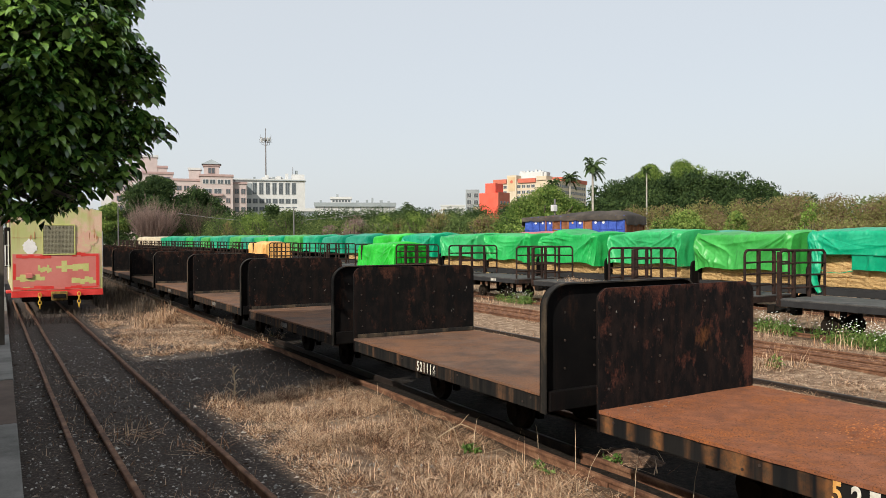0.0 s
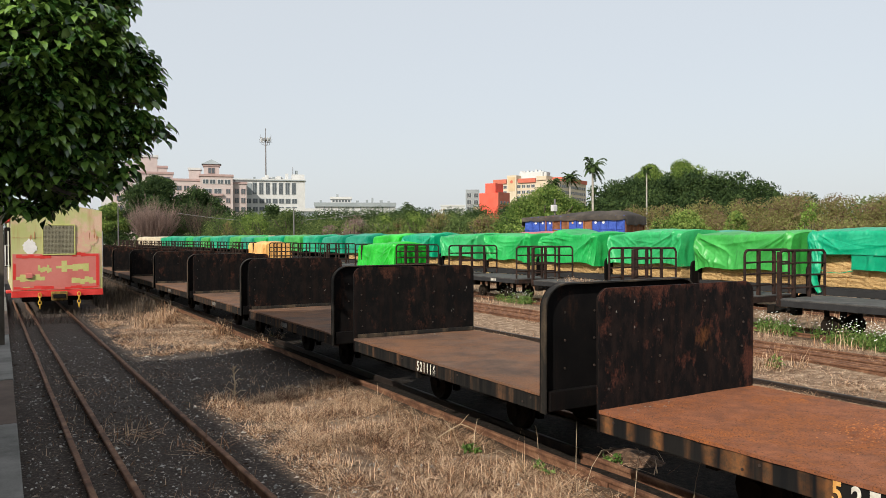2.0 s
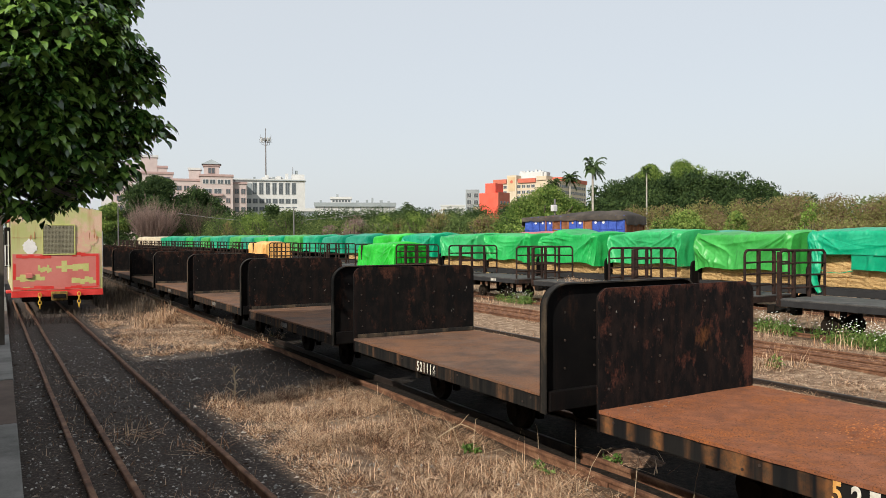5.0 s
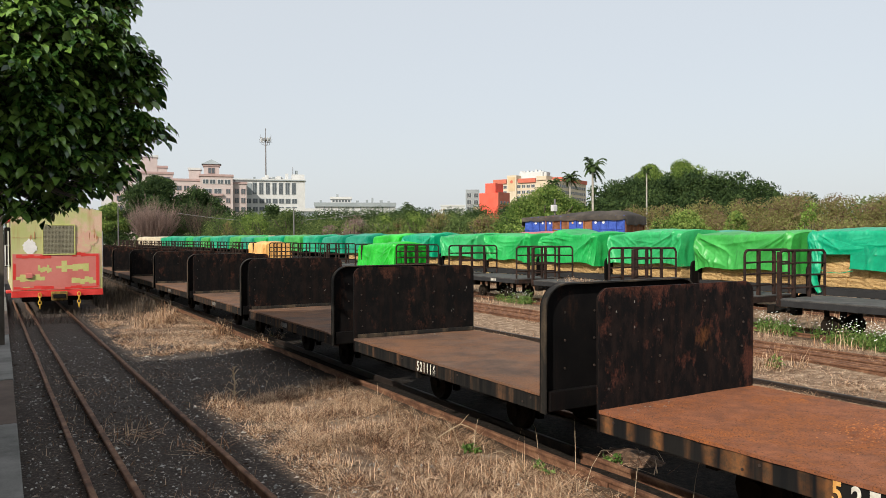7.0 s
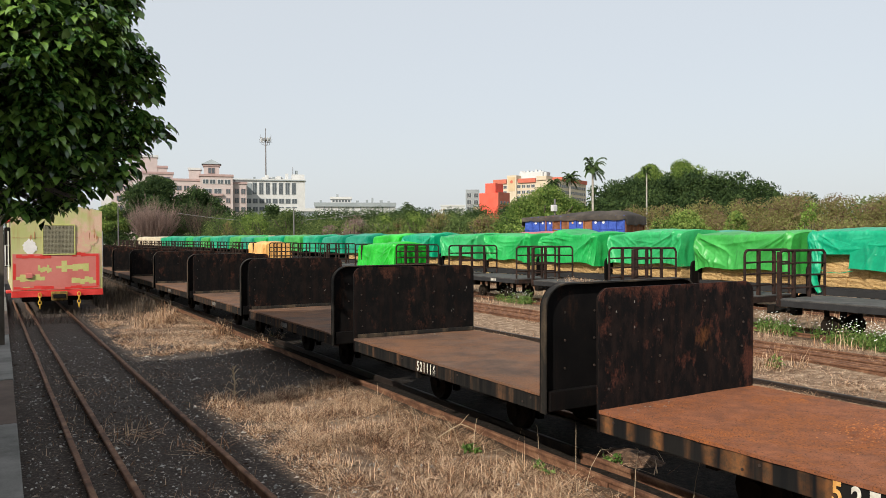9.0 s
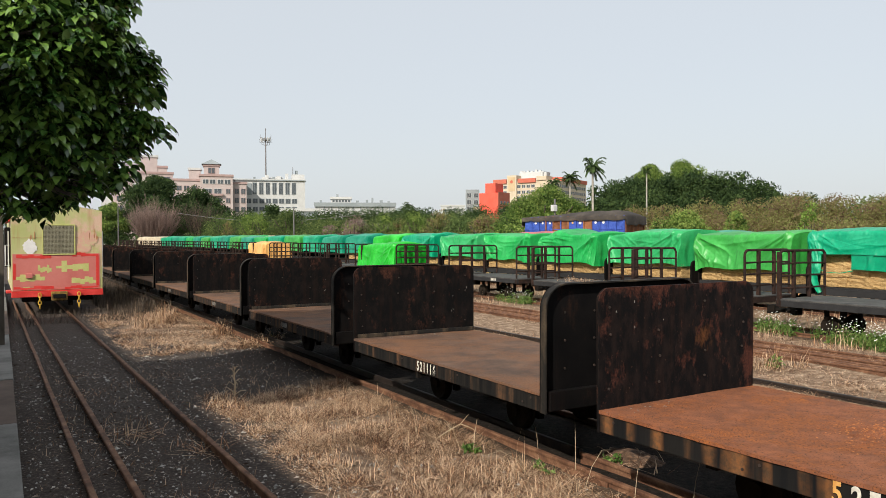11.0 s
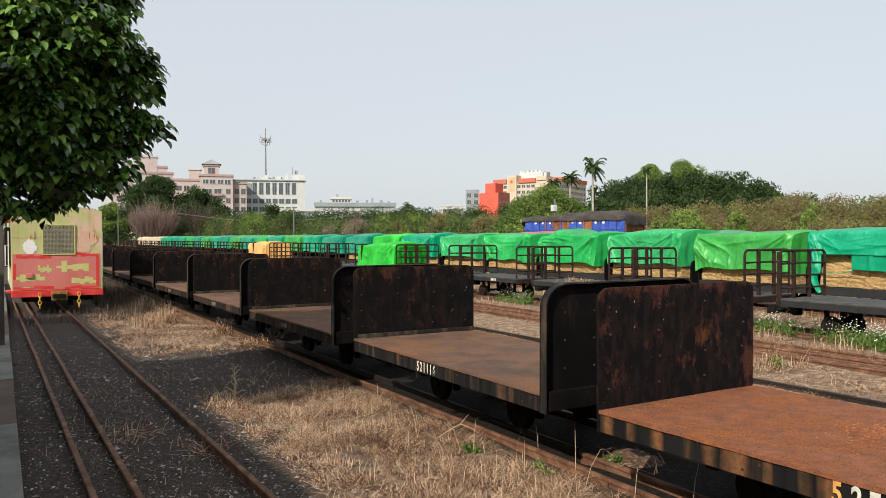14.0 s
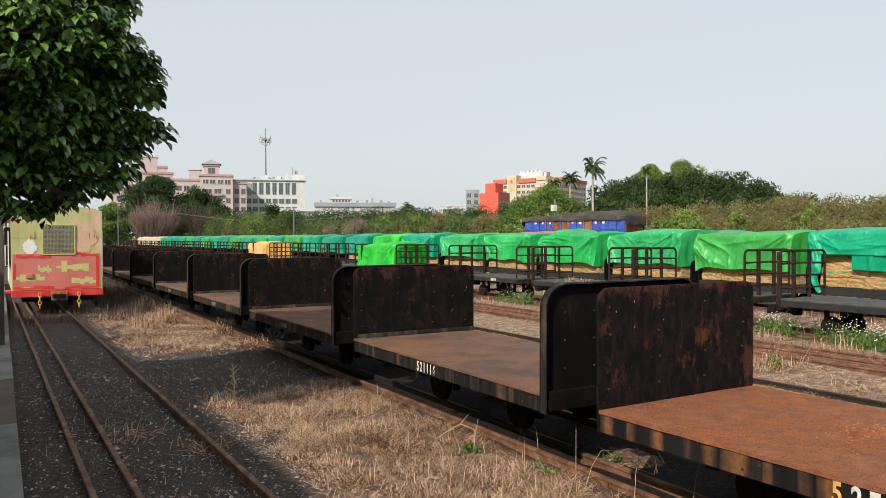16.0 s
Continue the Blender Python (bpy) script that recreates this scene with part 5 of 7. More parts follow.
def tree(name, x, y, w, h, seed, material, label, leaf=0.3, dens=9, z0=None, n=26, group="", small=0.34):
    rng = random.Random(seed)
    t = thing(name, pose(x, y, 0), label, "tree", group)
    z0 = h * 0.25 if z0 is None else z0
    bm = tube(bmesh.new(), [(0, 0, -0.1), (0.1, 0.05, h * 0.3), (0.0, 0.1, h * 0.7)], w * 0.035, 8, taper=0.4)
    for k in range(5):
        a = k * 1.3 + rng.random()
        tube(bm, [(0.05, 0.05, h * 0.32), (math.cos(a) * w * 0.2, math.sin(a) * w * 0.2, h * 0.55), (math.cos(a) * w * 0.33, math.sin(a) * w * 0.33, h * 0.72)], w * 0.018, 6, taper=0.4)
    part("trunk", bm, M_BARK, t)
    v, f = filled_cloud(crown_lobes(rng, w, h - z0, z0, n, small), dens, leaf, seed)
    part("crown", from_arrays("crown", v, f, material), None, t)
    return t


def belt(name, points, material, label, lump, leaf, dens, seed, step=0.8, depth=3.0, skirt=True):
    """A thicket along points (x, y, height of its top): many lobes, lower in front."""
    rng = random.Random(seed)
    lobes = []
    for (x0, y0, h0), (x1, y1, h1) in zip(points, points[1:]):
        ln = math.hypot(x1 - x0, y1 - y0)
        for k in range(int(ln / (lump * step))):
            f = (k + rng.random()) / (ln / (lump * step))
            h = h0 + (h1 - h0) * f
            for row in range(3 if skirt else 2):
                r = lump * rng.uniform(0.45, 1.0)
                top = h * (1 - 0.24 * row) * rng.uniform(0.86, 1.03)
                s = -row * depth / 2 + rng.uniform(-0.4, 0.4) * depth
                nx, ny = (y1 - y0) / ln, -(x1 - x0) / ln
                if nx * (x0 + 4) + ny * y0 > 0:
                    nx, ny = -nx, -ny
                lobes.append((x0 + (x1 - x0) * f - nx * s, y0 + (y1 - y0) * f - ny * s, max(r * 0.5, top - r * 0.8), r, rng.uniform(0.7, 1.0)))
                if skirt:
                    lobes.append((x0 + (x1 - x0) * f - nx * s, y0 + (y1 - y0) * f - ny * s, max(r * 0.4, top - r * 2.0), r * 1.1, 0.9))
    v, f = filled_cloud(lobes, dens, leaf, seed, 0.1)
    return tagged(new(name, from_arrays(name, v, f, material)), label, "vegetation", kind="stuff")


def thickets():
    belt("dry_scrub", [(25.5, 37.5, 3.3), (28.6, 30.6, 3.9), (30.5, 28.3, 4.2), (31.0, 24.5, 4.3), (30.0, 20.0, 3.9), (29.0, 14.0, 3.6)], M_FOL_DRY, "thicket of dry olive and brown scrub", 0.75, 0.082, 70, 3, 0.42, 3.5)
    belt("olive_scrub", [(40, 31, 4.3), (38, 24, 4.4), (36.5, 17, 4.1), (35, 9, 3.9)], M_FOL_MID, "olive green scrub behind the dry thicket", 1.1, 0.13, 25, 13, 0.4, 2.5)
    belt("green_scrub", [(24.6, 37.0, 2.3), (27.0, 29.5, 2.7), (28.6, 25.0, 2.7), (28.0, 19.0, 2.5)], M_FOL_LIME, "low green bushes in front of dry scrub", 0.7, 0.09, 34, 4, 1.6, 1.5)
    belt("hedge_row", [(22, 108, 5.4), (25.3, 86, 4.9), (28.5, 70, 4.3), (33.0, 64, 4.5), (31.0, 52, 3.8), (29.0, 44, 3.5), (27.5, 38, 3.1)], M_FOL_MID, "long hedge of mixed green bushes", 1.5, 0.125, 15.0, 5, 0.5, 3.0)
    belt("far_hedge", [(-4, 128, 6.4), (8, 131, 6.6), (20, 130, 6.6), (30, 116, 6.4), (42, 92, 6.0), (46, 80, 6.0), (48, 72, 5.8)], M_FOL_DARK, "dark line of distant trees", 1.9, 0.17, 20, 6, 0.42, 4.0, False)
    belt("low_hedge", [(-4, 127, 3.6), (10, 127, 3.6), (24, 122, 3.4), (34, 104, 3.2)], M_FOL_DARK, "low dark undergrowth below the distant trees", 1.9, 0.26, 8, 16, 0.5, 2.0, False)
    belt("dark_wood", [(66.6, 77.0, 9.3), (66.0, 71.0, 9.4), (69.0, 64.0, 9.9), (69.8, 62.5, 10.0), (72.5, 59.0, 9.4), (74.9, 55.8, 7.8), (76.5, 53, 6.6)], M_FOL_DARK, "dark wooded rise behind the scrub", 1.9, 0.27, 13, 7, 0.21, 5.0)
    belt("wood_edge", [(84, 50, 7.4), (82, 38, 6.4), (78, 28, 6.0)], M_FOL_MID, "distant green tree tops", 1.8, 0.28, 10, 8, 0.5, 5.0)


thickets()


def trees():
    tree("broadleaf_tree", 18.2, 133.0, 14.0, 12.6, 1, M_FOL_DARK, "dark green broadleaf tree before the flats", 0.33, 13, 2.0, 70, small=0.22)
    tree("broadleaf_tree", 24.4, 131.0, 11.0, 10.6, 2, M_FOL_DARK, "dark green broadleaf tree before the flats", 0.33, 13, 2.0, 56, small=0.24)
    tree("broadleaf_tree", 10.2, 128.0, 7.0, 7.6, 3, M_FOL_BRIGHT, "light green tree beside a pole", 0.26, 20, 1.0, 40, small=0.26)
    tree("round_tree", 29.8, 43.4, 6.4, 5.8, 4, M_FOL_BRIGHT, "round glossy green tree beyond the wagons", 0.13, 42, 0.6, 64, small=0.24)
    tree("round_tree", 31.6, 42.4, 4.4, 4.8, 5, M_FOL_BRIGHT, "round glossy green tree beyond the wagons", 0.13, 42, 0.6, 40, small=0.27)
    tree("round_tree", 28.0, 44.0, 4.4, 4.8, 14, M_FOL_BRIGHT, "round glossy green tree beyond the wagons", 0.13, 42, 0.6, 40, small=0.27)
    tree("tall_tree", 72.0, 74.0, 7.4, 12.3, 6, M_FOL_BRIGHT, "tall light green tree above the dark wood", 0.24, 18, 3.0, 60, small=0.24)
    tree("tall_tree", 75.2, 70.6, 7.8, 12.5, 7, M_FOL_BRIGHT, "tall light green tree above the dark wood", 0.24, 18, 3.0, 60, small=0.24)
    tree("bush", 20.6, 22.4, 3.3, 3.15, 8, M_FOL_BRIGHT, "rounded bright green bush", 0.10, 70, 0.5, 46, small=0.24)
    tree("bush", 22.35, 20.95, 1.9, 3.1, 9, M_FOL_BRIGHT, "rounded bright green bush", 0.10, 85, 0.5, 26, small=0.26)
    tree("bush", 25.6, 19.8, 1.6, 3.5, 12, M_FOL_LIME, "loose light green bush in dry scrub", 0.10, 45, 0.5, 18, small=0.26)
    tree("broadleaf_tree", 36.1, 76.0, 6.0, 6.0, 10, M_FOL_DARK, "dark green broadleaf tree in the hedge", 0.24, 18)
    tree("broadleaf_tree", 25.0, 92.0, 4.0, 6.2, 11, M_FOL_DARK, "dark green broadleaf tree in the hedge", 0.24, 18)


trees()


def hedge_bushes():
    """Single bushes that stand out of the hedge, each its own green."""
    rng = random.Random(44)
    path = [(22, 104, 5.6), (24.5, 88, 5.2), (28.0, 71, 4.5), (32.0, 63, 4.6), (30.2, 52, 3.9), (28.2, 44, 3.5), (26.8, 38, 3.2)]
    for (x0, y0, h0), (x1, y1, h1) in zip(path, path[1:]):
        for k in range(4):
            f = (k + rng.random()) / 4
            h = (h0 + (h1 - h0) * f) * rng.uniform(0.75, 1.12)
            m, word = rng.choice(((M_FOL_MID, "olive green"), (M_FOL_DARK, "dark green"), (M_FOL_BRIGHT, "light green"), (M_TWIG, "withered grey"), (M_FOL_DRY, "dry brown")))
            tree("bush", x0 + (x1 - x0) * f - 1.6, y0 + (y1 - y0) * f - 1.0, rng.uniform(2.6, 5.4), h, rng.randrange(999), m, word + " bush in the hedge", 0.15, 17, 0.2, 18, "bushes in the hedge")


hedge_bushes()


def bare_tree(x, y, w, h, material, label, seed, n=46):
    """A fan of forking twigs: limbs from the base, each split twice."""
    rng = random.Random(seed)
    t = thing("bare_tree", pose(x, y, 0), label, "tree")
    bm = bmesh.new()

    def fork(p, d, ln, r, left):
        q = p + d * ln + Vector((0, 0, 0.12 * ln))
        tube(bm, [p, p.lerp(q, 0.5) + Vector((rng.uniform(-.06, .06), rng.uniform(-.06, .06), 0.03)) * ln, q], r, 3, taper=0.55)
        if left:
            for _ in range(5 if left == 1 else 4):
                fork(p.lerp(q, rng.uniform(0.45, 1.0)), (d + Vector((rng.uniform(-.45, .45), rng.uniform(-.45, .45), rng.uniform(-0.05, 0.35)))).normalized(), ln * rng.uniform(0.5, 0.85), r * 0.6, left - 1)

    for k in range(n):
        a, q = rng.uniform(0, math.tau), rng.uniform(0.1, 1) ** 0.7
        d = Vector((math.cos(a) * q * w / h * 0.75, math.sin(a) * q * w / h * 0.6, 1.0 - 0.35 * q)).normalized()
        fork(Vector((math.cos(a) * q * w * 0.16, math.sin(a) * q * w * 0.16, 0.2)), d, h * 0.44 * rng.uniform(0.75, 1.08), 0.032, 2)
    part("crown", bm, material, t, kind="stuff")


bare_tree(16.0, 122.0, 5.4, 7.6, M_TWIG, "leafless grey-brown brush tree", 5, 150)
bare_tree(22.9, 121.0, 5.0, 8.4, M_BRUSH, "dead dark tree tangled in the hedge", 6, 40)


def palm(x, y, h, spread, seed, label):
    rng = random.Random(seed)
    t = thing("palm_tree", pose(x, y, 0), label, "palm tree")
    part("trunk", tube(bmesh.new(), [(0, 0, -0.1), (0.02, 0, h * 0.5), (0, 0, h)], 0.05 + 0.07 * spread, 10, taper=0.6), M_PALMTRUNK, t, "pale smooth trunk")
    head = new("crown")
    head.parent = t
    head.matrix_basis = pose(0, 0, h)
    for k in range(25):
        a = k * 2.4 + rng.uniform(-0.3, 0.3)
        rise = rng.uniform(-0.5, 1.9)
        reach = spread * rng.uniform(0.75, 1.15) * (1.0 + 0.12 * math.cos(a + 0.5))
        bm = bmesh.new()
        spine = []
        for i in range(9):
            f = i / 8
            spine.append(Vector((math.cos(a) * reach * f * (1 - 0.15 * f) + 0.07 * spread * f * f, math.sin(a) * reach * f * (1 - 0.15 * f) - 0.08 * spread * f * f, reach * (rise * f - (0.45 + 0.32 * rise) * f * f - 0.1 * f ** 4))))
        tube(bm, spine, 0.012 + 0.012 * spread, 4, taper=0.3)
        for i in range(1, 9):
            for q in range(5):
                f = (i - 1 + q / 5) / 8
                if f < 0.12:
                    continue
                p = spine[i - 1].lerp(spine[i], q / 5)
                d = (spine[i] - spine[i - 1]).normalized()
                s = d.cross(Vector((0, 0, 1))).normalized()
                for sg in (-1, 1):
                    ln = spread * 0.34 * (1.1 - 0.75 * f) * rng.uniform(0.7, 1.1)
                    mid = p + (s * sg * 0.85 + d * 0.55 + Vector((0, 0, 0.15 + rng.uniform(-.3, .2)))) * ln * 0.55
                    tip = mid + (s * sg * 0.35 + d * 0.45 + Vector((0, 0, -0.7 + rng.uniform(-.3, .3)))) * ln * 0.6
                    w = d * 0.021 * spread
                    a0, a1, b0, b1 = bm.verts.new(p - w), bm.verts.new(p + w), bm.verts.new(mid - w), bm.verts.new(mid + w)
                    bm.faces.new((a0, a1, b1, b0))
                    bm.faces.new((b0, b1, bm.verts.new(tip)))
        part("frond", bm, M_FOL_DARK, head)
    return head


M_PALMTRUNK = mat("palm_trunk", [(0.26, 0.24, 0.2), (0.42, 0.39, 0.34)], 3, 0.85, 0, 0.2)
PALM_HEADS = [palm(36.9, 46.2, 7.6, 1.15, 1, "tall slender royal palm"), palm(40.7, 53.5, 7.3, 1.0, 2, "slender palm behind the round tree"),
              palm(39.5, 54.5, 6.9, 0.9, 3, "slender palm behind the round tree"), palm(45.7, 48.9, 7.8, 0.55, 4, "thin young palm before the wood")]


# ---- buildings beyond the yard ----
M_PINKWALL = mat("pink_tiled_wall", [(0.40, 0.335, 0.32), (0.48, 0.405, 0.385)], 0.4, 0.8, 0, 0, 3)
M_PINKTRIM = mat("rose_trim", [(0.33, 0.235, 0.22), (0.39, 0.28, 0.26)], 0.5, 0.8, 0, 0)
M_PALEWALL = mat("pale_render", [(0.46, 0.465, 0.455), (0.55, 0.555, 0.545)], 0.3, 0.8, 0, 0, 3)
M_REDWALL = mat("coral_red_wall", [(0.68, 0.085, 0.05), (0.76, 0.11, 0.07)], 0.3, 0.7, 0, 0, 3)
M_BEIGE = mat("beige_render", [(0.48, 0.395, 0.29), (0.56, 0.475, 0.36)], 0.3, 0.8, 0, 0, 3)
M_BRICKRED = mat("roof_red", [(0.42, 0.10, 0.06), (0.5, 0.14, 0.09)], 0.4, 0.7, 0, 0)
M_GREYWALL = mat("grey_cladding", [(0.20, 0.23, 0.24), (0.28, 0.31, 0.32)], 0.3, 0.6, 0, 0)
M_FACADE = mat("ochre_facade", [(0.46, 0.34, 0.20), (0.53, 0.40, 0.25)], 0.3, 0.8, 0, 0, 3)
M_PANE = mat("window_pane", [(0.05, 0.06, 0.07), (0.11, 0.125, 0.135)], 1.0, 0.2, 0, 0)
M_MAST = mat("mast_steel", [(0.12, 0.11, 0.11), (0.2, 0.19, 0.19)], 1.0, 0.6, 0.3, 0)


def house(name, x, y, bearing, label, category="building"):
    """A building whose front looks back over the yard: its space has x along the front and y away from it."""
    return thing(name, pose(x, y, 0, 0, 0, -bearing), label, category)


def wall(b, x0, x1, z1, y0, d, material, z0=-1, roof=None):
    w = part("wall", boxed(x0, x1, y0, y0 + d, z0, z1), material, b)
    if roof:
        part("parapet", boxed(x0 - 0.3, x1 + 0.3, y0 - 0.3, y0 + d + 0.3, z1, z1 + 0.7), roof, b)
    return w


def windows(b, xs, zs, w, h, y, frame_m, sill=True):
    for x in xs:
        for z in zs:
            win = part("window", boxed(x - w / 2 - 0.12, x + w / 2 + 0.12, y - 0.12, y + 0.05, z - h / 2 - 0.12, z + h / 2 + 0.12), frame_m, b)
            part("pane", boxed(x - w / 2, x - 0.06, y - 0.16, y - 0.11, z - h / 2, z + h / 2), M_PANE, win)
            part("pane", boxed(x + 0.06, x + w / 2, y - 0.16, y - 0.11, z - h / 2, z + h / 2), M_PANE, win)


def buildings():
    # flats with a lantern tower
    b = house("apartment_building", 56.3, 247.6, 13.8, "pink tiled apartment block with a small roof tower")
    wall(b, -5.1, 5.1, 22.0, 0, 14, M_PINKWALL, roof=M_PINKTRIM)
    wall(b, -13.1, -5.11, 20.6, 2.5, 12, M_PINKWALL, roof=M_PINKTRIM)
    wall(b, 5.11, 9.5, 19.8, 2.0, 12, M_PINKWALL, roof=M_PINKTRIM)
    wall(b, -4.0, 0.9, 25.6, 4, 5, M_PINKWALL, 22.71, M_PINKTRIM)
    bm = bmesh.new()
    tip = bm.verts.new((-1.55, 6.5, 28.2))
    c = [bm.verts.new(p) for p in ((-4.7, 3.3, 26.31), (1.6, 3.3, 26.31), (1.6, 9.7, 26.31), (-4.7, 9.7, 26.31))]
    for i in range(4):
        bm.faces.new((c[i], c[(i + 1) % 4], tip))
    part("tower_roof", bm, M_GREYWALL, b)
    wall(b, -8.7, -5.0, 24.4, 5, 5, M_PINKWALL, 21.31, M_PALEWALL)
    windows(b, (-1.55,), (24.2,), 2.0, 1.8, 4, M_PINKTRIM)
    windows(b, (-3.4, -1.2, 1.2, 3.4), (20.3,), 1.6, 1.3, 0, M_PALEWALL)
    windows(b, (-2.6, 0.4), (17.2, 14.2, 11.2, 8.2), 2.2, 1.5, 0, M_PALEWALL)
    windows(b, (3.6,), (17.2, 14.2, 11.2, 8.2), 1.2, 1.5, 0, M_PINKTRIM)
    windows(b, (-11.6, -9.3, -7.0), (18.2, 15.2, 12.2, 9.2), 1.5, 1.5, 2.5, M_PINKTRIM)
    windows(b, (6.4, 8.4), (17.4, 14.4, 11.4, 8.4), 1.2, 1.6, 2.0, M_PINKTRIM)
    for z in (16.1, 13.1, 10.1):
        part("balcony", boxed(-4.2, 2.0, -1.0, -0.2, z - 0.4, z + 0.3), M_PINKTRIM, b)
    # flats at the edge of the tree
    b = house("apartment_building", 36.0, 261.8, 8.8, "pink and cream apartment block with stepped roof")
    wall(b, -9.5, 9.3, 23.2, 0, 14, M_PINKWALL, roof=M_PINKTRIM)
    wall(b, -12.5, -9.51, 20.0, 1, 12, M_PALEWALL)
    wall(b, -0.6, 4.6, 29.0, 4, 6, M_PINKWALL, 23.91, M_PALEWALL)
    wall(b, 4.7, 7.6, 25.6, 4, 6, M_PINKWALL, 23.91, M_PINKTRIM)
    wall(b, -6.5, -0.7, 26.5, 4, 6, M_PINKWALL, 23.91, M_PALEWALL)
    windows(b, (-7.0, -4.4, 2.0, 4.6, 7.4), (21.4, 18.2, 15.0, 11.8, 8.6), 1.8, 1.6, 0, M_PINKTRIM)
    for z in (19.6, 16.4, 13.2):
        part("balcony", boxed(-3.0, 0.8, -1.1, -0.2, z - 0.5, z + 0.5), M_PALEWALL, b)
    # white hall with tall windows and its mast
    b = house("office_building", 75.9, 257.8, 17.3, "white office building with rows of dark windows")
    wall(b, -13.4, 13.4, 21.9, 0, 16, M_PALEWALL, roof=M_PALEWALL)
    wall(b, 8.9, 13.4, 24.6, 3, 6, M_PALEWALL, 22.61)
    wall(b, -1.5, 6.0, 23.6, 5, 6, M_PALEWALL, 22.61)
    part("coping", boxed(-13.5, 13.5, -0.5, -0.31, 22.0, 22.3), M_GREYWALL, b)
    xs = [-3.9 + 2.24 * k for k in range(7)]
    windows(b, xs, (19.3,), 1.2, 3.9, 0, M_GREYWALL)
    windows(b, [-8.2 + 2.24 * k for k in range(9)], (14.9, 12.0, 9.0), 1.5, 1.5, 0, M_GREYWALL)
    part("sign_panel", boxed(-7.8, -4.9, -0.2, -0.02, 17.0, 21.0), M_GREYWALL, b, "grey sign panel")
    part("sign_mark", disc(bmesh.new(), (-6.7, -0.26, 19.2), (0, 1, 0), 0.55, 0.08, 20), M_PALEWALL, b)
    for x, y, w, h, z in ((0.3, 3.0, 1.2, 1.6, 22.61), (2.6, 2.4, 0.9, 1.0, 22.61), (4.4, 3.2, 1.6, 1.3, 22.61), (7.2, 2.2, 1.1, 2.2, 22.61), (10.6, 4.5, 1.0, 1.5, 24.61), (-4.0, 3.0, 0.8, 0.9, 22.61)):
        part("roof_unit", boxed(x - w / 2, x + w / 2, y, y + w, z, z + h, 0.05), M_PALEWALL if w > 1.05 else M_GREYWALL, b)
    part("roof_pipe", tube(bmesh.new(), [(9.3, 3.4, 24.61), (9.3, 3.4, 27.2)], 0.12, 6), M_MAST, b)
    m = thing("radio_mast", pose(77.3, 262.5, 22.6), "slim steel radio mast with an antenna crown", "mast")
    part("pole", tube(bmesh.new(), [(0, 0, 0), (0, 0, 15.0)], 0.26, 10, taper=0.7), M_MAST, m)
    part("spike", tube(bmesh.new(), [(0, 0, 15.01), (0, 0, 18.4)], 0.12, 6), M_MAST, m)
    part("ring", disc(bmesh.new(), (0, 0, 14.2), (0, 0, 1), 1.4, 0.2, 18), M_MAST, m)
    for k in range(9):
        a = math.tau * k / 9
        part("antenna", boxed(math.cos(a) * 1.6 - 0.15, math.cos(a) * 1.6 + 0.15, math.sin(a) * 1.6 - 0.15, math.sin(a) * 1.6 + 0.15, 13.6, 15.0), M_PALEWALL, m)
    for k, (z, ln) in enumerate(((14.9, 2.6), (13.5, 2.2), (12.6, 1.5))):
        for a in (0.5, 2.07, 3.64, 5.21):
            w = a + 0.6 * k
            part("antenna_arm", tube(bmesh.new(), [(0, 0, z - 0.3), (math.cos(w) * ln, math.sin(w) * ln, z), (math.cos(w) * ln, math.sin(w) * ln, z + 1.0)], 0.07, 5), M_MAST, m)
    # long low works
    b = house("factory_building", 84.7, 201.2, 23.9, "long low pale factory building")
    wall(b, -11.6, 11.6, 11.5, 0, 14, M_PALEWALL, roof=M_GREYWALL)
    wall(b, -7.0, -1.3, 13.2, 1, 6, M_PALEWALL, 12.21, M_PALEWALL)
    for k in range(11):
        part("pilaster", boxed(-11.2 + 2.1 * k, -10.9 + 2.1 * k, -0.25, -0.01, 5, 11.4), M_GREYWALL, b)
    part("eave", boxed(-11.8, 11.8, -0.6, -0.31, 11.0, 12.1), M_GREYWALL, b)
    for x, w, h in ((-10.0, 0.7, 0.8), (0.6, 0.8, 0.7), (3.4, 0.7, 0.9), (5.0, 0.6, 0.6), (7.6, 0.9, 0.8), (9.8, 0.7, 0.6), (-5.2, 0.6, 1.6)):
        part("roof_vent", boxed(x - w / 2, x + w / 2, 2.0, 2.0 + w, 12.21, 12.21 + h + (0.9 if w < 0.65 else 0), 0.04), M_GREYWALL, b)
    for k in range(6):
        part("upper_window", boxed(-6.6 + 0.9 * k, -6.0 + 0.9 * k, 0.93, 0.99, 12.4, 13.0), M_PANE, b)
    b = house("shed_building", 55.2, 169.8, 19.3, "flat-roofed grey shed behind the hedge")
    wall(b, -5.4, 5.4, 8.2, 0, 10, M_GREYWALL, roof=M_PALEWALL)
    # white blocks and grey tower
    b = house("office_building", 203.4, 341.8, 31.3, "distant white flat-roofed block")
    wall(b, -6.3, 6.3, 18.6, 0, 12, M_PALEWALL, roof=M_PALEWALL)
    windows(b, (-4.2, -1.4, 1.4, 4.2), (16.4, 13.2), 1.8, 1.2, 0, M_PALEWALL)
    b = house("office_building", 185.2, 294.2, 32.8, "narrow grey glazed block")
    wall(b, -3.2, 3.2, 24.2, 0, 8, M_GREYWALL)
    wall(b, 0.4, 3.6, 16, -1.5, 1.4, M_BEIGE)
    windows(b, (-1.6, 1.6), (21.5, 18.3, 15.1, 11.9), 1.8, 2.0, 0, M_PALEWALL)
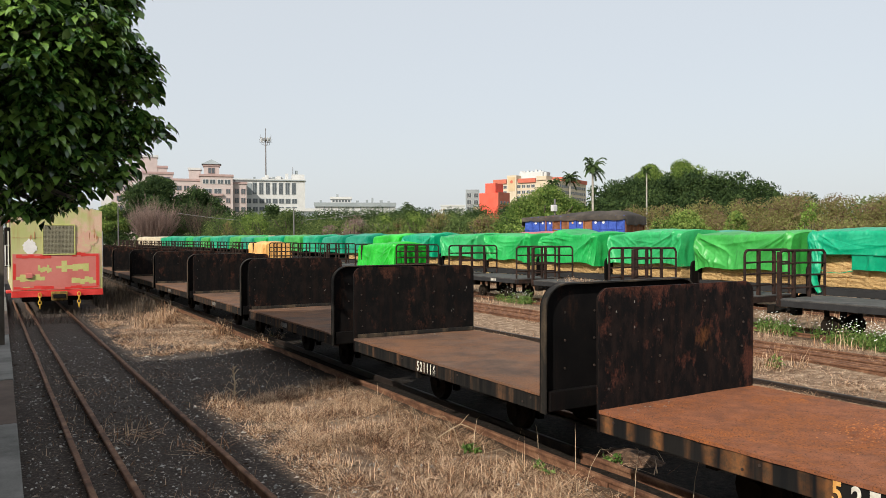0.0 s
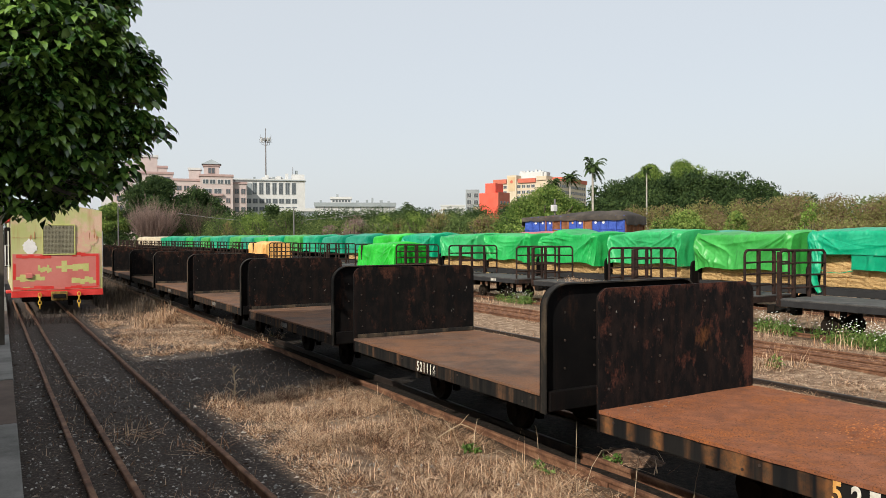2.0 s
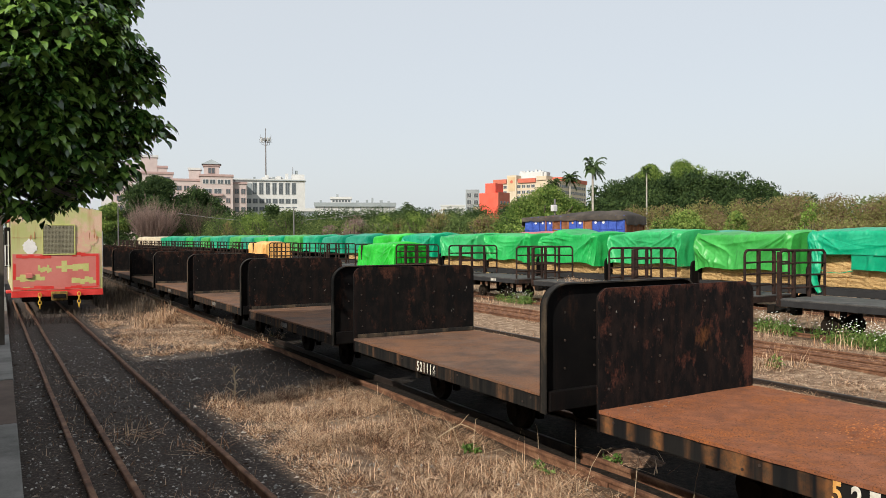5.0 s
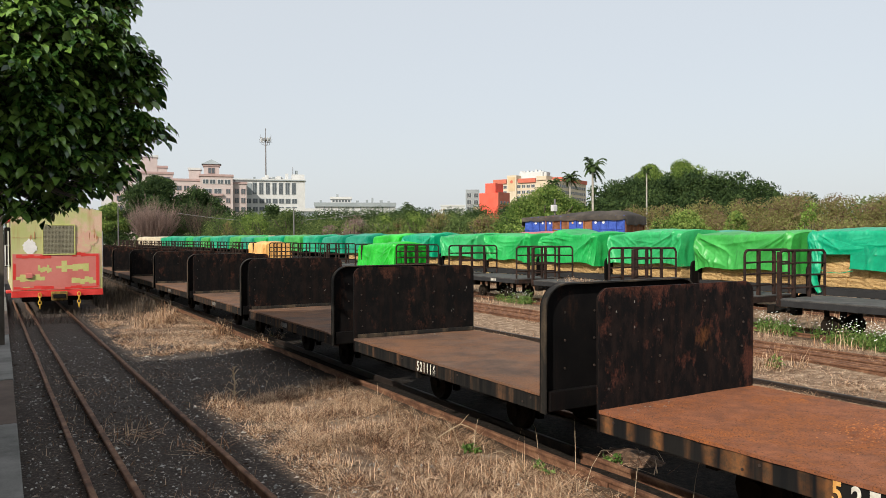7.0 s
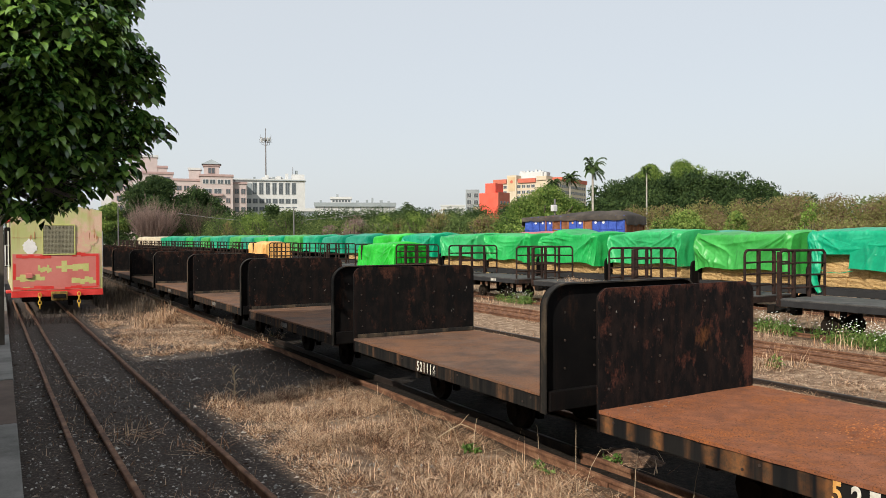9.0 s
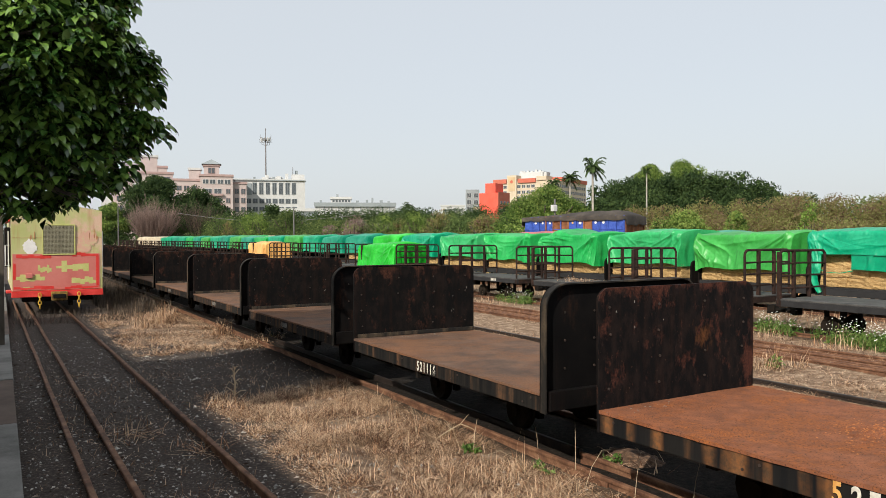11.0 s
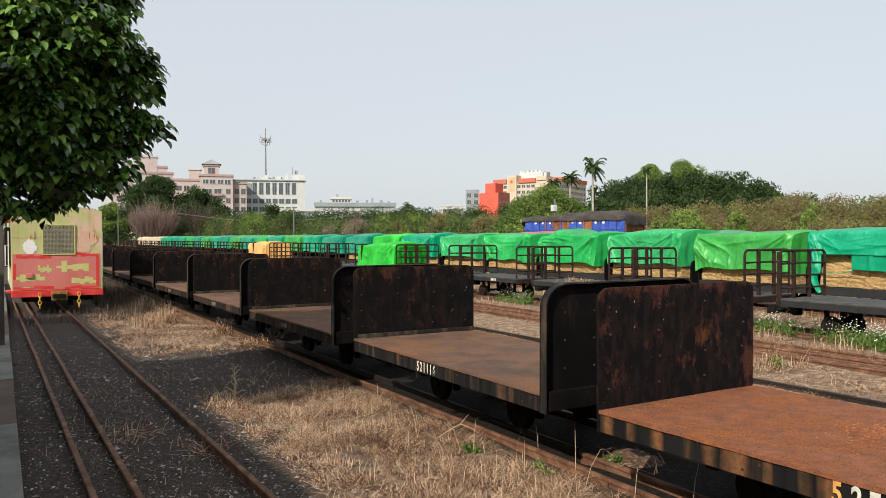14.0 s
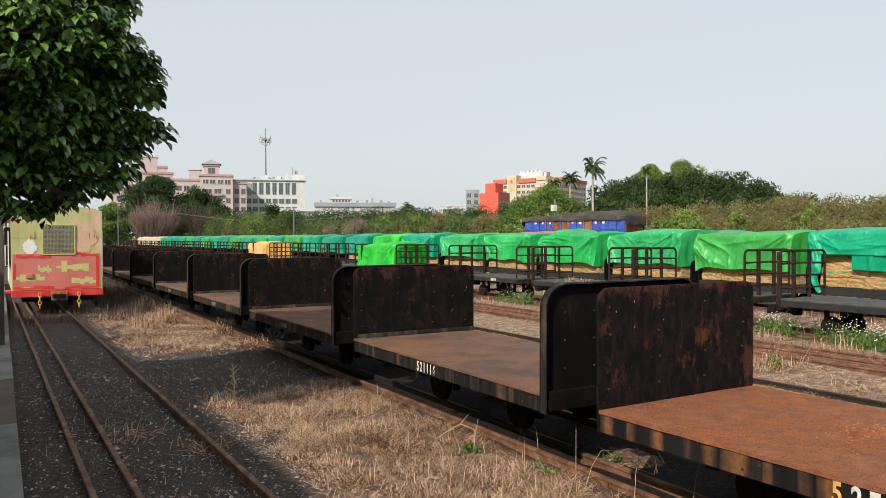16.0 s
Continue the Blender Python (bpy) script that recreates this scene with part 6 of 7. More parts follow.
    # red corner building
    b = thing("red_building", pose(183.5, 271.2, 0, 0, 0, -60), "coral red blocky building with a shaded flank", "building")
    part("wall", boxed(-9.0, 0, 0, 12, -1, 21.5), M_REDWALL, b)
    part("wall", boxed(-6.6, -1.6, 1.0, 9, 21.51, 25.8), M_REDWALL, b)
    # separate slab in a darker red: the side's shade put into its colour
    part("flank", boxed(0.01, 0.3, -0.02, 12, -1, 21.9), M_BRICKRED, b, "flank coloured darker for its shaded side")
    for k in range(3):
        for q in range(2):
            win = part("window", boxed(0.31, 0.45, 2.2 + 3.4 * k, 3.8 + 3.4 * k, 13.0 + 3.4 * q, 14.6 + 3.4 * q), M_GREYWALL, b)
            part("pane", boxed(0.451, 0.49, 2.4 + 3.4 * k, 3.6 + 3.4 * k, 13.2 + 3.4 * q, 14.4 + 3.4 * q), M_PANE, win)
    # hotel: a bright wing and a wing that turns away
    b = thing("hotel_building", pose(256.5, 329.0, 0, 0, 0, -62), "beige hotel with red roof bands and many windows", "building")
    wall(b, -33.0, 0, 33.6, 0, 16, M_BEIGE)
    for x0, x1 in ((-33, -24.5), (-17.5, -6.5)):
        part("roof_band", boxed(x0, x1, -0.8, 0, 32.6, 35.0), M_BRICKRED, b)
    wall(b, -24.0, -18.0, 37.0, -1.2, 6, M_BEIGE)
    wall(b, -6.0, 0, 36.0, -0.6, 10, M_BEIGE, 33.61)
    wall(b, -19, -4, 39.0, 5, 9, M_PALEWALL, 33.61)
    windows(b, [-31.5 + 2.9 * k for k in range(9)], (30.6, 27.4, 24.2, 21.0, 17.8), 2.0, 1.6, 0, M_PALEWALL)
    for x, h in ((-18.0, 1.6), (-16.2, 1.1), (-14.0, 1.8), (-11.5, 1.2), (-9.0, 2.4), (-6.6, 1.5)):
        part("roof_unit", boxed(x - 0.6, x + 0.6, 5.5, 6.7, 39.01, 39.01 + 0.5 * h), M_PALEWALL, b)
    part("facade_panel", boxed(-23.0, -19.0, -1.35, -1.21, 28.0, 36.0), M_FACADE, b, "ochre facade panel")
    part("facade_roundel", disc(bmesh.new(), (-21.0, -1.42, 33.4), (0, 1, 0), 0.9, 0.12, 16), M_BRICKRED, b)
    for x in (-4.8, -2.6):
        part("roof_tank", disc(bmesh.new(), (x, 4.0, 37.2), (0, 0, 1), 1.0, 2.3, 14), M_PALEWALL, b)
    part("wing", boxed(0.01, 5.0, -1.0, 47, -1, 33.5), M_BEIGE, b)
    part("wing_roof", boxed(0.0, 5.6, 8.0, 47.5, 33.51, 35.6), M_BRICKRED, b)
    for k in range(15):
        for z in (30.6, 27.4, 24.2, 21.0):
            part("window", boxed(5.01, 5.15, 0.5 + 3.1 * k, 2.3 + 3.1 * k, z - 0.8, z + 0.8), M_PANE, b)


buildings()


def poles():
    for x, y, h, r in ((17.3, 62.0, 4.65, 0.06), (3.85, 66.0, 4.85, 0.045)):
        p = thing("utility_pole", pose(x, y, 0), "thin grey utility pole in the hedge", "pole", "poles")
        part("post", tube(bmesh.new(), [(0, 0, -0.1), (0, 0, h)], r, 8, taper=0.8), M_MAST, p)
    p = thing("lamp_post", pose(24.9, 36.2, 0), "yard lamp on a short grey post", "lamp post")
    part("post", tube(bmesh.new(), [(0, 0, -0.1), (0, 0, 4.3)], 0.06, 8), M_MAST, p)
    part("lamp_head", boxed(-0.22, 0.1, -0.14, 0.14, 3.55, 3.95, 0.04), M_PALEWALL, p)
    p = thing("platform_post", pose(-4.41, 14.6, 0.19), "dark wooden post on the platform edge", "post")
    part("post", boxed(-0.07, 0.03, -0.06, 0.06, 0, 2.6, 0.01), M_BARK, p)


poles()


# ---- the near tree on the platform ----
def near_leaf_mesh(lobes, per_m2, size, seed, name):
    """Shoots on the skins of round lobes (x, y, z, r), each with an umbrella of arching leaves that hang by their tips."""
    rng = np.random.default_rng(seed)
    pos, out = [], []
    for x, y, z, r in lobes:
        m = max(3, int(per_m2 * 12.57 * r * r))
        d = rng.normal(size=(m, 3))
        d[:, 2] += 0.25
        d /= np.linalg.norm(d, axis=1)[:, None]
        pos.append(d * (r * rng.uniform(0.55, 1.0, m))[:, None] + np.array([x, y, z]))
        out.append(d)
    pos, out = np.concatenate(pos), np.concatenate(out)
    m, k = len(pos), 7
    n = m * k
    back = np.tile(np.arange(k) / k, m)
    az = np.tile(np.arange(k) * 2.4, m) + np.repeat(rng.uniform(0, 6.3, m), k) + rng.normal(0, 0.25, n)
    rad = np.stack([np.cos(az), np.sin(az), np.zeros(n)], 1) + np.repeat(out, k, 0) * np.array([0.7, 0.7, 0.0])
    rad /= np.linalg.norm(rad, axis=1)[:, None] + 1e-6
    up = np.array([0.0, 0.0, 1.0])
    side = np.cross(rad, up)
    ln = size * rng.uniform(0.65, 1.2, n)
    a0, a1 = rng.uniform(-0.1, 0.8, n) - 0.4 * back, rng.uniform(0.6, 1.5, n)
    p = np.repeat(pos, k, 0) - up * (back * size * 0.55)[:, None]
    twist = rng.normal(0, 0.5, n)

    def along(f):
        """The midrib at f and the way it runs there."""
        q, steps = p.copy(), 5
        for i in range(steps):
            a = a0 - (a0 + a1) * (f * (i + 0.5) / steps) ** 0.8
            q = q + (rad * np.cos(a)[:, None] + up * np.sin(a)[:, None]) * (ln * f / steps)[:, None]
        a = a0 - (a0 + a1) * f ** 0.8
        return q, rad * np.cos(a)[:, None] + up * np.sin(a)[:, None]

    rows = []
    for f, w in ((0.20, 0.0), (0.36, 0.175), (0.55, 0.215), (0.78, 0.135), (1.0, 0.0)):
        q, way = along(f)
        if not w:
            rows.append(q)
            continue
        face = np.cross(side, way)
        s = side * np.cos(twist)[:, None] + face * np.sin(twist)[:, None]
        half = s * (ln * w)[:, None]
        lift = face * (ln * w * 0.28)[:, None]
        rows += [q - half + lift, q, q + half + lift]
    v = np.stack(rows, 1).reshape(-1, 3)
    b = 11 * np.arange(n)[:, None]
    f = np.concatenate([b + np.array([c]) for c in ([0, 1, 2], [0, 2, 3], [1, 4, 5], [1, 5, 2], [2, 5, 6], [2, 6, 3], [4, 7, 8], [4, 8, 5], [5, 8, 9], [5, 9, 6], [7, 10, 8], [8, 10, 9])])
    me = from_arrays(name, v, f, M_LEAF)
    me.polygons.foreach_set("use_smooth", [True] * len(me.polygons))
    return me


BOUGHS = []


def near_tree():
    t = thing("broadleaf_tree", pose(-5.9, 8.0, 0.19), "leafy dark green broadleaf tree on the platform", "tree")
    part("trunk", tube(bmesh.new(), [(0, 0, -0.1), (0.05, 0.05, 1.2), (-0.05, 0, 2.6), (0, 0, 4.6)], 0.2, 12, taper=0.5), M_BARK, t, "grey bark trunk")
    # lobes (x, y, z, r) in the tree's space, grouped by the bough that carries them
    groups = [
        [(2.51, 0.00, 4.04, 0.21), (2.41, 0.35, 3.98, 0.26), (2.52, 0.00, 4.25, 0.25)],
        [(2.67, -0.20, 3.48, 0.22), (2.79, 0.15, 3.41, 0.20), (2.54, -0.20, 3.60, 0.22), (2.48, 0.15, 3.43, 0.31), (2.59, -0.20, 3.19, 0.20)],
        [(2.78, -0.20, 2.89, 0.16), (2.96, 0.15, 2.96, 0.08), (2.61, -0.20, 2.93, 0.19), (2.65, 0.15, 2.78, 0.17), (2.41, -0.20, 2.82, 0.24)],
        [(2.49, -0.30, 2.49, 0.15), (2.46, 0.05, 2.43, 0.10), (2.32, -0.30, 2.38, 0.14), (2.27, 0.05, 2.60, 0.21)],
        [(2.13, -0.50, 2.25, 0.11), (2.01, -0.15, 2.20, 0.14), (2.12, -0.50, 2.14, 0.06), (1.87, -0.15, 2.10, 0.12), (1.73, -0.50, 2.05, 0.07), (1.65, -0.15, 2.05, 0.08), (1.56, -0.50, 2.10, 0.12)],
        [(1.74, -0.60, 3.55, 0.37), (2.10, -0.25, 3.50, 0.37), (1.65, -0.60, 3.15, 0.39), (2.02, -0.25, 3.07, 0.39), (2.18, -0.60, 3.66, 0.28)],
        [(1.69, -0.50, 2.78, 0.37), (2.07, -0.15, 2.72, 0.35), (1.78, -0.50, 2.48, 0.27), (1.56, -0.15, 2.54, 0.31), (2.05, -0.50, 2.45, 0.18), (1.90, -0.15, 2.33, 0.14)],
        [(1.76, -0.30, 4.23, 0.46), (2.20, 0.05, 4.36, 0.38), (1.24, -0.30, 3.65, 0.49), (1.22, 0.05, 3.12, 0.51), (1.18, -0.30, 2.48, 0.49)],
    ]
    for k, g in enumerate(groups):
        g = [(x - (0.06 if k < 5 else 0.0), y, z, r) for x, y, z, r in g]
        root = Vector((0.0, 0.0, 2.0 + 0.25 * k))
        bough = new("bough")
        bough.parent = t
        bough.matrix_basis = Matrix.Translation(root)
        bm = bmesh.new()
        for x, y, z, r in g:
            end = Vector((x, y, z)) - root
            mid = end * 0.5 + Vector((0, 0, 0.15))
            tube(bm, [(0, 0, 0), mid, end], 0.032, 6, taper=0.2)
            for q in range(6):
                a = q * 1.05 + k
                tube(bm, [end * 0.85, end + Vector((math.cos(a) * r * 0.7, math.sin(a) * r * 0.7, 0.4 * r * math.sin(q * 2.2)))], 0.009, 4, taper=0.3)
        part("branch", bm, M_BARK, bough)
        part("leaves", near_leaf_mesh([(x - root.x, y - root.y, z - root.z, r) for x, y, z, r in g], 50, 0.155, 100 + k, "leaves"), None, bough)
        BOUGHS.append((bough, root))
    # backing leaves, then unseen lobes over the platform added to shade the boughs
    inner = [(1.95, 0.95, 3.81, 0.53, 0.9), (2.33, 0.90, 3.56, 0.30, 0.9), (1.94, 0.95, 2.98, 0.53, 0.9), (1.72, 0.90, 2.65, 0.28, 0.9), (2.25, 0.90, 2.98, 0.24, 0.9), (1.65, 0.6, 2.75, 0.36, 0.9), (1.9, 0.5, 3.3, 0.5, 0.9),
             (-0.7, -0.4, 3.0, 1.0, 0.9), (-0.5, 0.6, 3.4, 1.1, 0.9), (-1.0, 1.1, 3.1, 0.9, 0.9), (-0.3, 0.5, 4.2, 0.8, 0.9), (0.5, 0.8, 4.0, 0.7, 0.9), (-1.5, 0.5, 3.7, 0.8, 0.9), (0.3, 1.3, 3.4, 0.8, 0.9), (0.5, 0.1, 2.7, 0.7, 0.9), (0.9, 1.2, 3.0, 0.7, 0.9),
             (-0.2, -1.4, 3.5, 0.5, 0.9), (0.3, -1.4, 3.6, 0.45, 0.9), (0.2, -1.4, 3.2, 0.45, 0.9), (0.7, -1.4, 3.5, 0.4, 0.9), (0.9, -0.9, 2.7, 0.45, 0.9)]
    v, f = leaf_cloud(inner, 150, 0.17, 140, 0.4, (0.45, 1.0))
    part("inner_leaves", from_arrays("inner_leaves", v, f, M_LEAF), None, t)


near_tree()


# ---- dry grass, weeds, stones ----
def blades(name, spots, hgt, wid, material, label, seed, lean=0.6, flat=0.0, kind="stuff", category="grass"):
    """Bent tapering blades. spots: array (x, y, z, scale)."""
    rng = np.random.default_rng(seed)
    p = np.asarray(spots, float)
    n = len(p)
    a = rng.uniform(0, math.tau, n)
    ln = hgt * rng.uniform(0.4, 1.15, n) * p[:, 3]
    tilt = np.abs(rng.normal(0, lean, n)).clip(0, 1.45)
    curl = rng.uniform(0.1, 0.9, n)
    lying = rng.random(n) < flat
    tilt = np.where(lying, rng.uniform(1.15, 1.56, n), tilt)
    curl = np.where(lying, rng.uniform(-0.15, 0.3, n), curl)
    d = np.stack([np.cos(a), np.sin(a), np.zeros(n)], 1)
    s = np.stack([-np.sin(a), np.cos(a), np.zeros(n)], 1)
    pts, ang, pos = [], tilt.copy(), p[:, :3].copy()
    w = wid * rng.uniform(0.6, 1.3, n)
    for k in range(3):
        ww = (w * (1 - 0.3 * k))[:, None] * 0.5
        pts += [pos - s * ww, pos + s * ww] if k < 2 else [pos.copy()]
        pos = pos + (d * np.sin(ang)[:, None] + np.array([0, 0, 1.0]) * np.cos(ang)[:, None]) * (ln / 2)[:, None]
        ang = ang + curl * 0.8
    v = np.stack(pts, 1).reshape(-1, 3)
    k = 5 * np.arange(n)[:, None]
    f = np.concatenate([k + np.array([c]) for c in ([0, 1, 3], [0, 3, 2], [2, 3, 4])])
    return tagged(new(name, from_arrays(name, v, f, material)), label, category, kind=kind)


def scatter(rng, n, x0, x1, y0, y1, clump=0.55, freq=1.3, seed=0.0):
    out = []
    while len(out) < n:
        x, y = rng.uniform(x0, x1), rng.uniform(y0, y1)
        k = noise.noise((x * freq, y * freq, seed)) + 0.5 * noise.noise((x * freq * 3, y * freq * 3, seed))
        if k + 0.5 > rng.random() * clump * 2:
            out.append((x, y, ground_z(x, y) - 0.01, 0.6 + 0.6 * max(0, k + 0.4)))
    return out


def vegetation():
    rng = random.Random(21)
    blades("dry_grass", scatter(rng, 78000, -2.35, -0.56, 3.1, 9.3, 0.62, 1.9), 0.21, 0.0056, M_STRAW, "trampled dry straw-coloured grass", 1, 1.1, 0.985)
    blades("dry_grass", scatter(rng, 26000, -2.6, -0.5, 12.9, 20.5, 0.8, 1.3, 4), 0.24, 0.0080, M_STRAW, "sunlit dry grass beside the far wagons", 11, 1.1, 0.985)
    tufts = []
    for _ in range(120):
        cx, cy, cr = rng.uniform(-2.2, -0.62), rng.uniform(3.3, 9.2), rng.uniform(0.05, 0.13)
        for _k in range(40):
            a, q = rng.uniform(0, math.tau), cr * math.sqrt(rng.random())
            tufts.append((cx + math.cos(a) * q, cy + math.sin(a) * q, ground_z(cx, cy) - 0.01, rng.uniform(0.6, 1.2)))
    blades("grass_tufts", tufts, 0.14, 0.0042, M_STRAW, "small tufts of withered grass", 12, 1.0, 0.4)
    blades("dry_stalks", scatter(rng, 900, -2.4, -0.6, 3.0, 9.0, 0.5), 0.3, 0.0036, M_STRAW, "thin dead grass stalks", 2, 1.2, 0.3)
    blades("sparse_grass", scatter(rng, 3800, -4.2, -2.2, 4.0, 12, 1.1, 1.8, 9) + scatter(rng, 1500, -2.2, -0.5, 9.4, 13.2, 1.2, 1.8, 5), 0.11, 0.005, M_STRAW, "sparse withered grass between the rails", 3, 0.9, 0.82)
    blades("dry_grass", scatter(rng, 19000, 0.9, 7.9, 4.0, 24.0, 0.55, 0.9, 2), 0.20, 0.0065, M_STRAW, "dry grass between the yard tracks", 4, 0.9, 0.93)
    blades("dry_grass", scatter(rng, 24000, 1.0, 8.6, 4.0, 11.5, 0.75, 1.5, 12), 0.20, 0.0070, M_STRAW, "trampled dry straw between the yard tracks", 14, 1.1, 0.97)
    blades("dry_grass", scatter(rng, 11000, 1.2, 5.8, 4.0, 8.5, 0.8, 2.2, 22), 0.20, 0.0065, M_STRAW, "matted dry straw beside the dark track", 24, 1.2, 0.96)
    blades("dry_grass", scatter(rng, 7000, 7.6, 12.6, 4.0, 34.0, 0.6, 0.7, 3), 0.28, 0.012, M_STRAW, "dry grass under the fenced wagons", 5, 0.7, 0.6)
    blades("dry_grass", scatter(rng, 5500, -2.1, -0.5, 20, 40, 0.6, 0.9, 6), 0.55, 0.012, M_BRUSH, "tall dead brush beside the wagons", 6, 0.35)
    blades("dead_brush", scatter(rng, 1100, -4.2, -2.2, 18.5, 21.6, 0.9, 1.6, 15) + scatter(rng, 900, -2.2, -1.2, 18.5, 21.6, 0.8, 1.1, 17), 0.34, 0.006, M_BRUSH, "dead brush in front of the railcar", 16, 0.6, 0.4)
    straws = [(DX - DWID / 2 + rng.uniform(-0.02, 0.05), LOAD_FRONT + DPITCH * i + rng.uniform(-1.5, 1.5), RAIL_TOP + (0.67 + 0.4 * rng.random() ** 1.5), 1.0) for i in range(5) for _ in range(500)]
    blades("loose_straw", straws, 0.13, 0.010, M_HAY, "loose straw sticking out of the bales", 31, 1.2, 0.8)
    golden = []
    for cx, cy, cr, count in ((-1.25, 18.0, 0.30, 520), (-0.95, 19.3, 0.30, 300), (-1.75, 17.2, 0.25, 160), (-0.62, 15.2, 0.22, 160), (5.30, 7.0, 0.16, 130), (5.68, 6.8, 0.12, 60), (8.1, 9.0, 0.3, 70), (7.9, 7.6, 0.3, 70)):
        for _k in range(count):
            a, q = rng.uniform(0, math.tau), cr * math.sqrt(rng.random())
            golden.append((cx + math.cos(a) * q, cy + 1.3 * math.sin(a) * q, 0.03, 1.25 - 0.8 * q / cr))
    blades("golden_grass", golden, 0.46, 0.008, M_STRAW, "tall golden dry grass tufts beside the wagons", 35, 0.5)
    # green weeds with white flowers along the fenced wagons
    lobes, flowers = [], []
    for cx, cy, r, k in ((8.85, 9.3, 0.32, 14), (8.95, 9.9, 0.25, 6), (8.55, 7.75, 0.32, 14), (8.45, 7.1, 0.36, 15), (8.3, 6.5, 0.4, 14), (8.9, 8.4, 0.2, 4), (8.9, 15.9, 0.4, 10), (8.7, 18.2, 0.5, 12), (8.6, 17.3, 0.3, 7), (5.30, 6.95, 0.10, 3), (8.8, 11.4, 0.3, 6), (8.8, 13.2, 0.35, 6), (-0.80, 5.62, 0.09, 5), (-0.62, 4.88, 0.08, 3), (0.05, 4.74, 0.10, 5)):
        for _ in range(k):
            a, q = rng.uniform(0, math.tau), math.sqrt(rng.random()) * r
            x, y = cx + math.cos(a) * q * 0.7, cy + math.sin(a) * q * 1.3
            h = (0.46 if cx > 7 else 0.3 if cx > 2 else 0.09) * (1.0 - 0.6 * q / max(r, 0.3)) * rng.uniform(0.5, 1.2)
            rr = rng.uniform(0.07, 0.13) if cx > 2 else 0.035
            lobes.append((x, y, 0.04 + h * 0.6, rr, 0.9))
            lobes.append((x, y, 0.04 + h * 0.25, rr, 0.9))
            if cx > 7:
                for _f in range(rng.choice((2, 3, 4, 6, 7))):
                    flowers.append((x + rng.uniform(-.2, .2), y + rng.uniform(-.25, .25), 0.06 + h * 0.6 + rng.uniform(0.04, 0.26)))
    v, f = leaf_cloud(lobes, 190, 0.052, 77, 0.0, (0.3, 1.45))
    tagged(new("green_weeds", from_arrays("green_weeds", v, f, M_WEED)), "leafy green weeds beside the track", "weeds", kind="stuff")
    bm = bmesh.new()
    for x, y, z in flowers:
        bmesh.ops.create_icosphere(bm, subdivisions=1, radius=rng.uniform(0.009, 0.016), matrix=Matrix.Translation((x, y, z)) @ Matrix.Diagonal((1, 1, 0.6, 1)))
    tagged(new("white_flowers", mesh_of(bm, "white_flowers")), "small white daisy-like flowers on the weeds", "flowers", kind="stuff").data.materials.append(M_PETAL)
    blades("flower_stems", [(x, y, 0.03, 1.0 + 2.6 * (z - 0.2)) for x, y, z in flowers for _s in range(3)], 0.26, 0.007, M_WEED, "thin green stems of the weeds", 33, 0.3)
    # stones and fallen leaves on the cinders
    bm_v, bm_f = [], []
    for k in range(8500):
        x, y = rng.uniform(-4.3, -0.6), 3.2 + 13 * rng.random() ** 1.6
        r = rng.uniform(0.004, 0.013) * (1 if rng.random() < 0.94 else 2.2)
        z = ground_z(x, y)
        b = len(bm_v)
        for q in range(5):
            a = q * 1.257 + rng.uniform(-0.3, 0.3)
            bm_v.append((x + math.cos(a) * r * rng.uniform(0.7, 1.3), y + math.sin(a) * r * rng.uniform(0.7, 1.3), z - 0.004))
        bm_v.append((x + rng.uniform(-.3, .3) * r, y, z + r * rng.uniform(0.5, 0.9)))
        bm_f += [(b + q, b + (q + 1) % 5, b + 5) for q in range(5)]
    for k in range(900):
        x, y = rng.uniform(-3.45, -2.0), 3.7 + 3.6 * rng.random()
        r, z, b = rng.uniform(0.005, 0.014), ground_z(x, y), len(bm_v)
        for q in range(5):
            a = q * 1.257 + rng.uniform(-0.3, 0.3)
            bm_v.append((x + math.cos(a) * r * rng.uniform(0.5, 1.4), y + math.sin(a) * r * rng.uniform(0.5, 1.4), z - 0.001))
        bm_v.append((x, y, z + r * rng.uniform(0.25, 0.6)))
        bm_f += [(b + q, b + (q + 1) % 5, b + 5) for q in range(5)]
    tagged(new("gravel", from_arrays("gravel", bm_v, bm_f, M_STONE)), "pale gravel and stone chips on cinders", "gravel", kind="stuff")
    lv, lf = [], []
    for k in range(2600):
        x, y = rng.uniform(-4.3, -1.9), 3.4 + 10 * rng.random() ** 1.5
        r, a, z = rng.uniform(0.009, 0.028), rng.uniform(0, math.tau), ground_z(x, y) + 0.006
        c, s = math.cos(a) * r, math.sin(a) * r
        b = len(lv)
        lv += [(x - c, y - s, z + 0.004), (x - s * 0.4, y + c * 0.4, z + rng.uniform(0.004, 0.018)), (x + c, y + s, z + 0.005), (x + s * 0.4, y - c * 0.4, z + rng.uniform(0.004, 0.018))]
        lf += [(b, b + 1, b + 2), (b, b + 2, b + 3)]
    tagged(new("fallen_leaves", from_arrays("fallen_leaves", lv, lf, M_FALLEN)), "dry brown and pale fallen leaves", "leaf litter", kind="stuff")


vegetation()


def stalk(bm, pts, r):
    tube(bm, pts, r, 5, taper=0.35)


STALKS = []


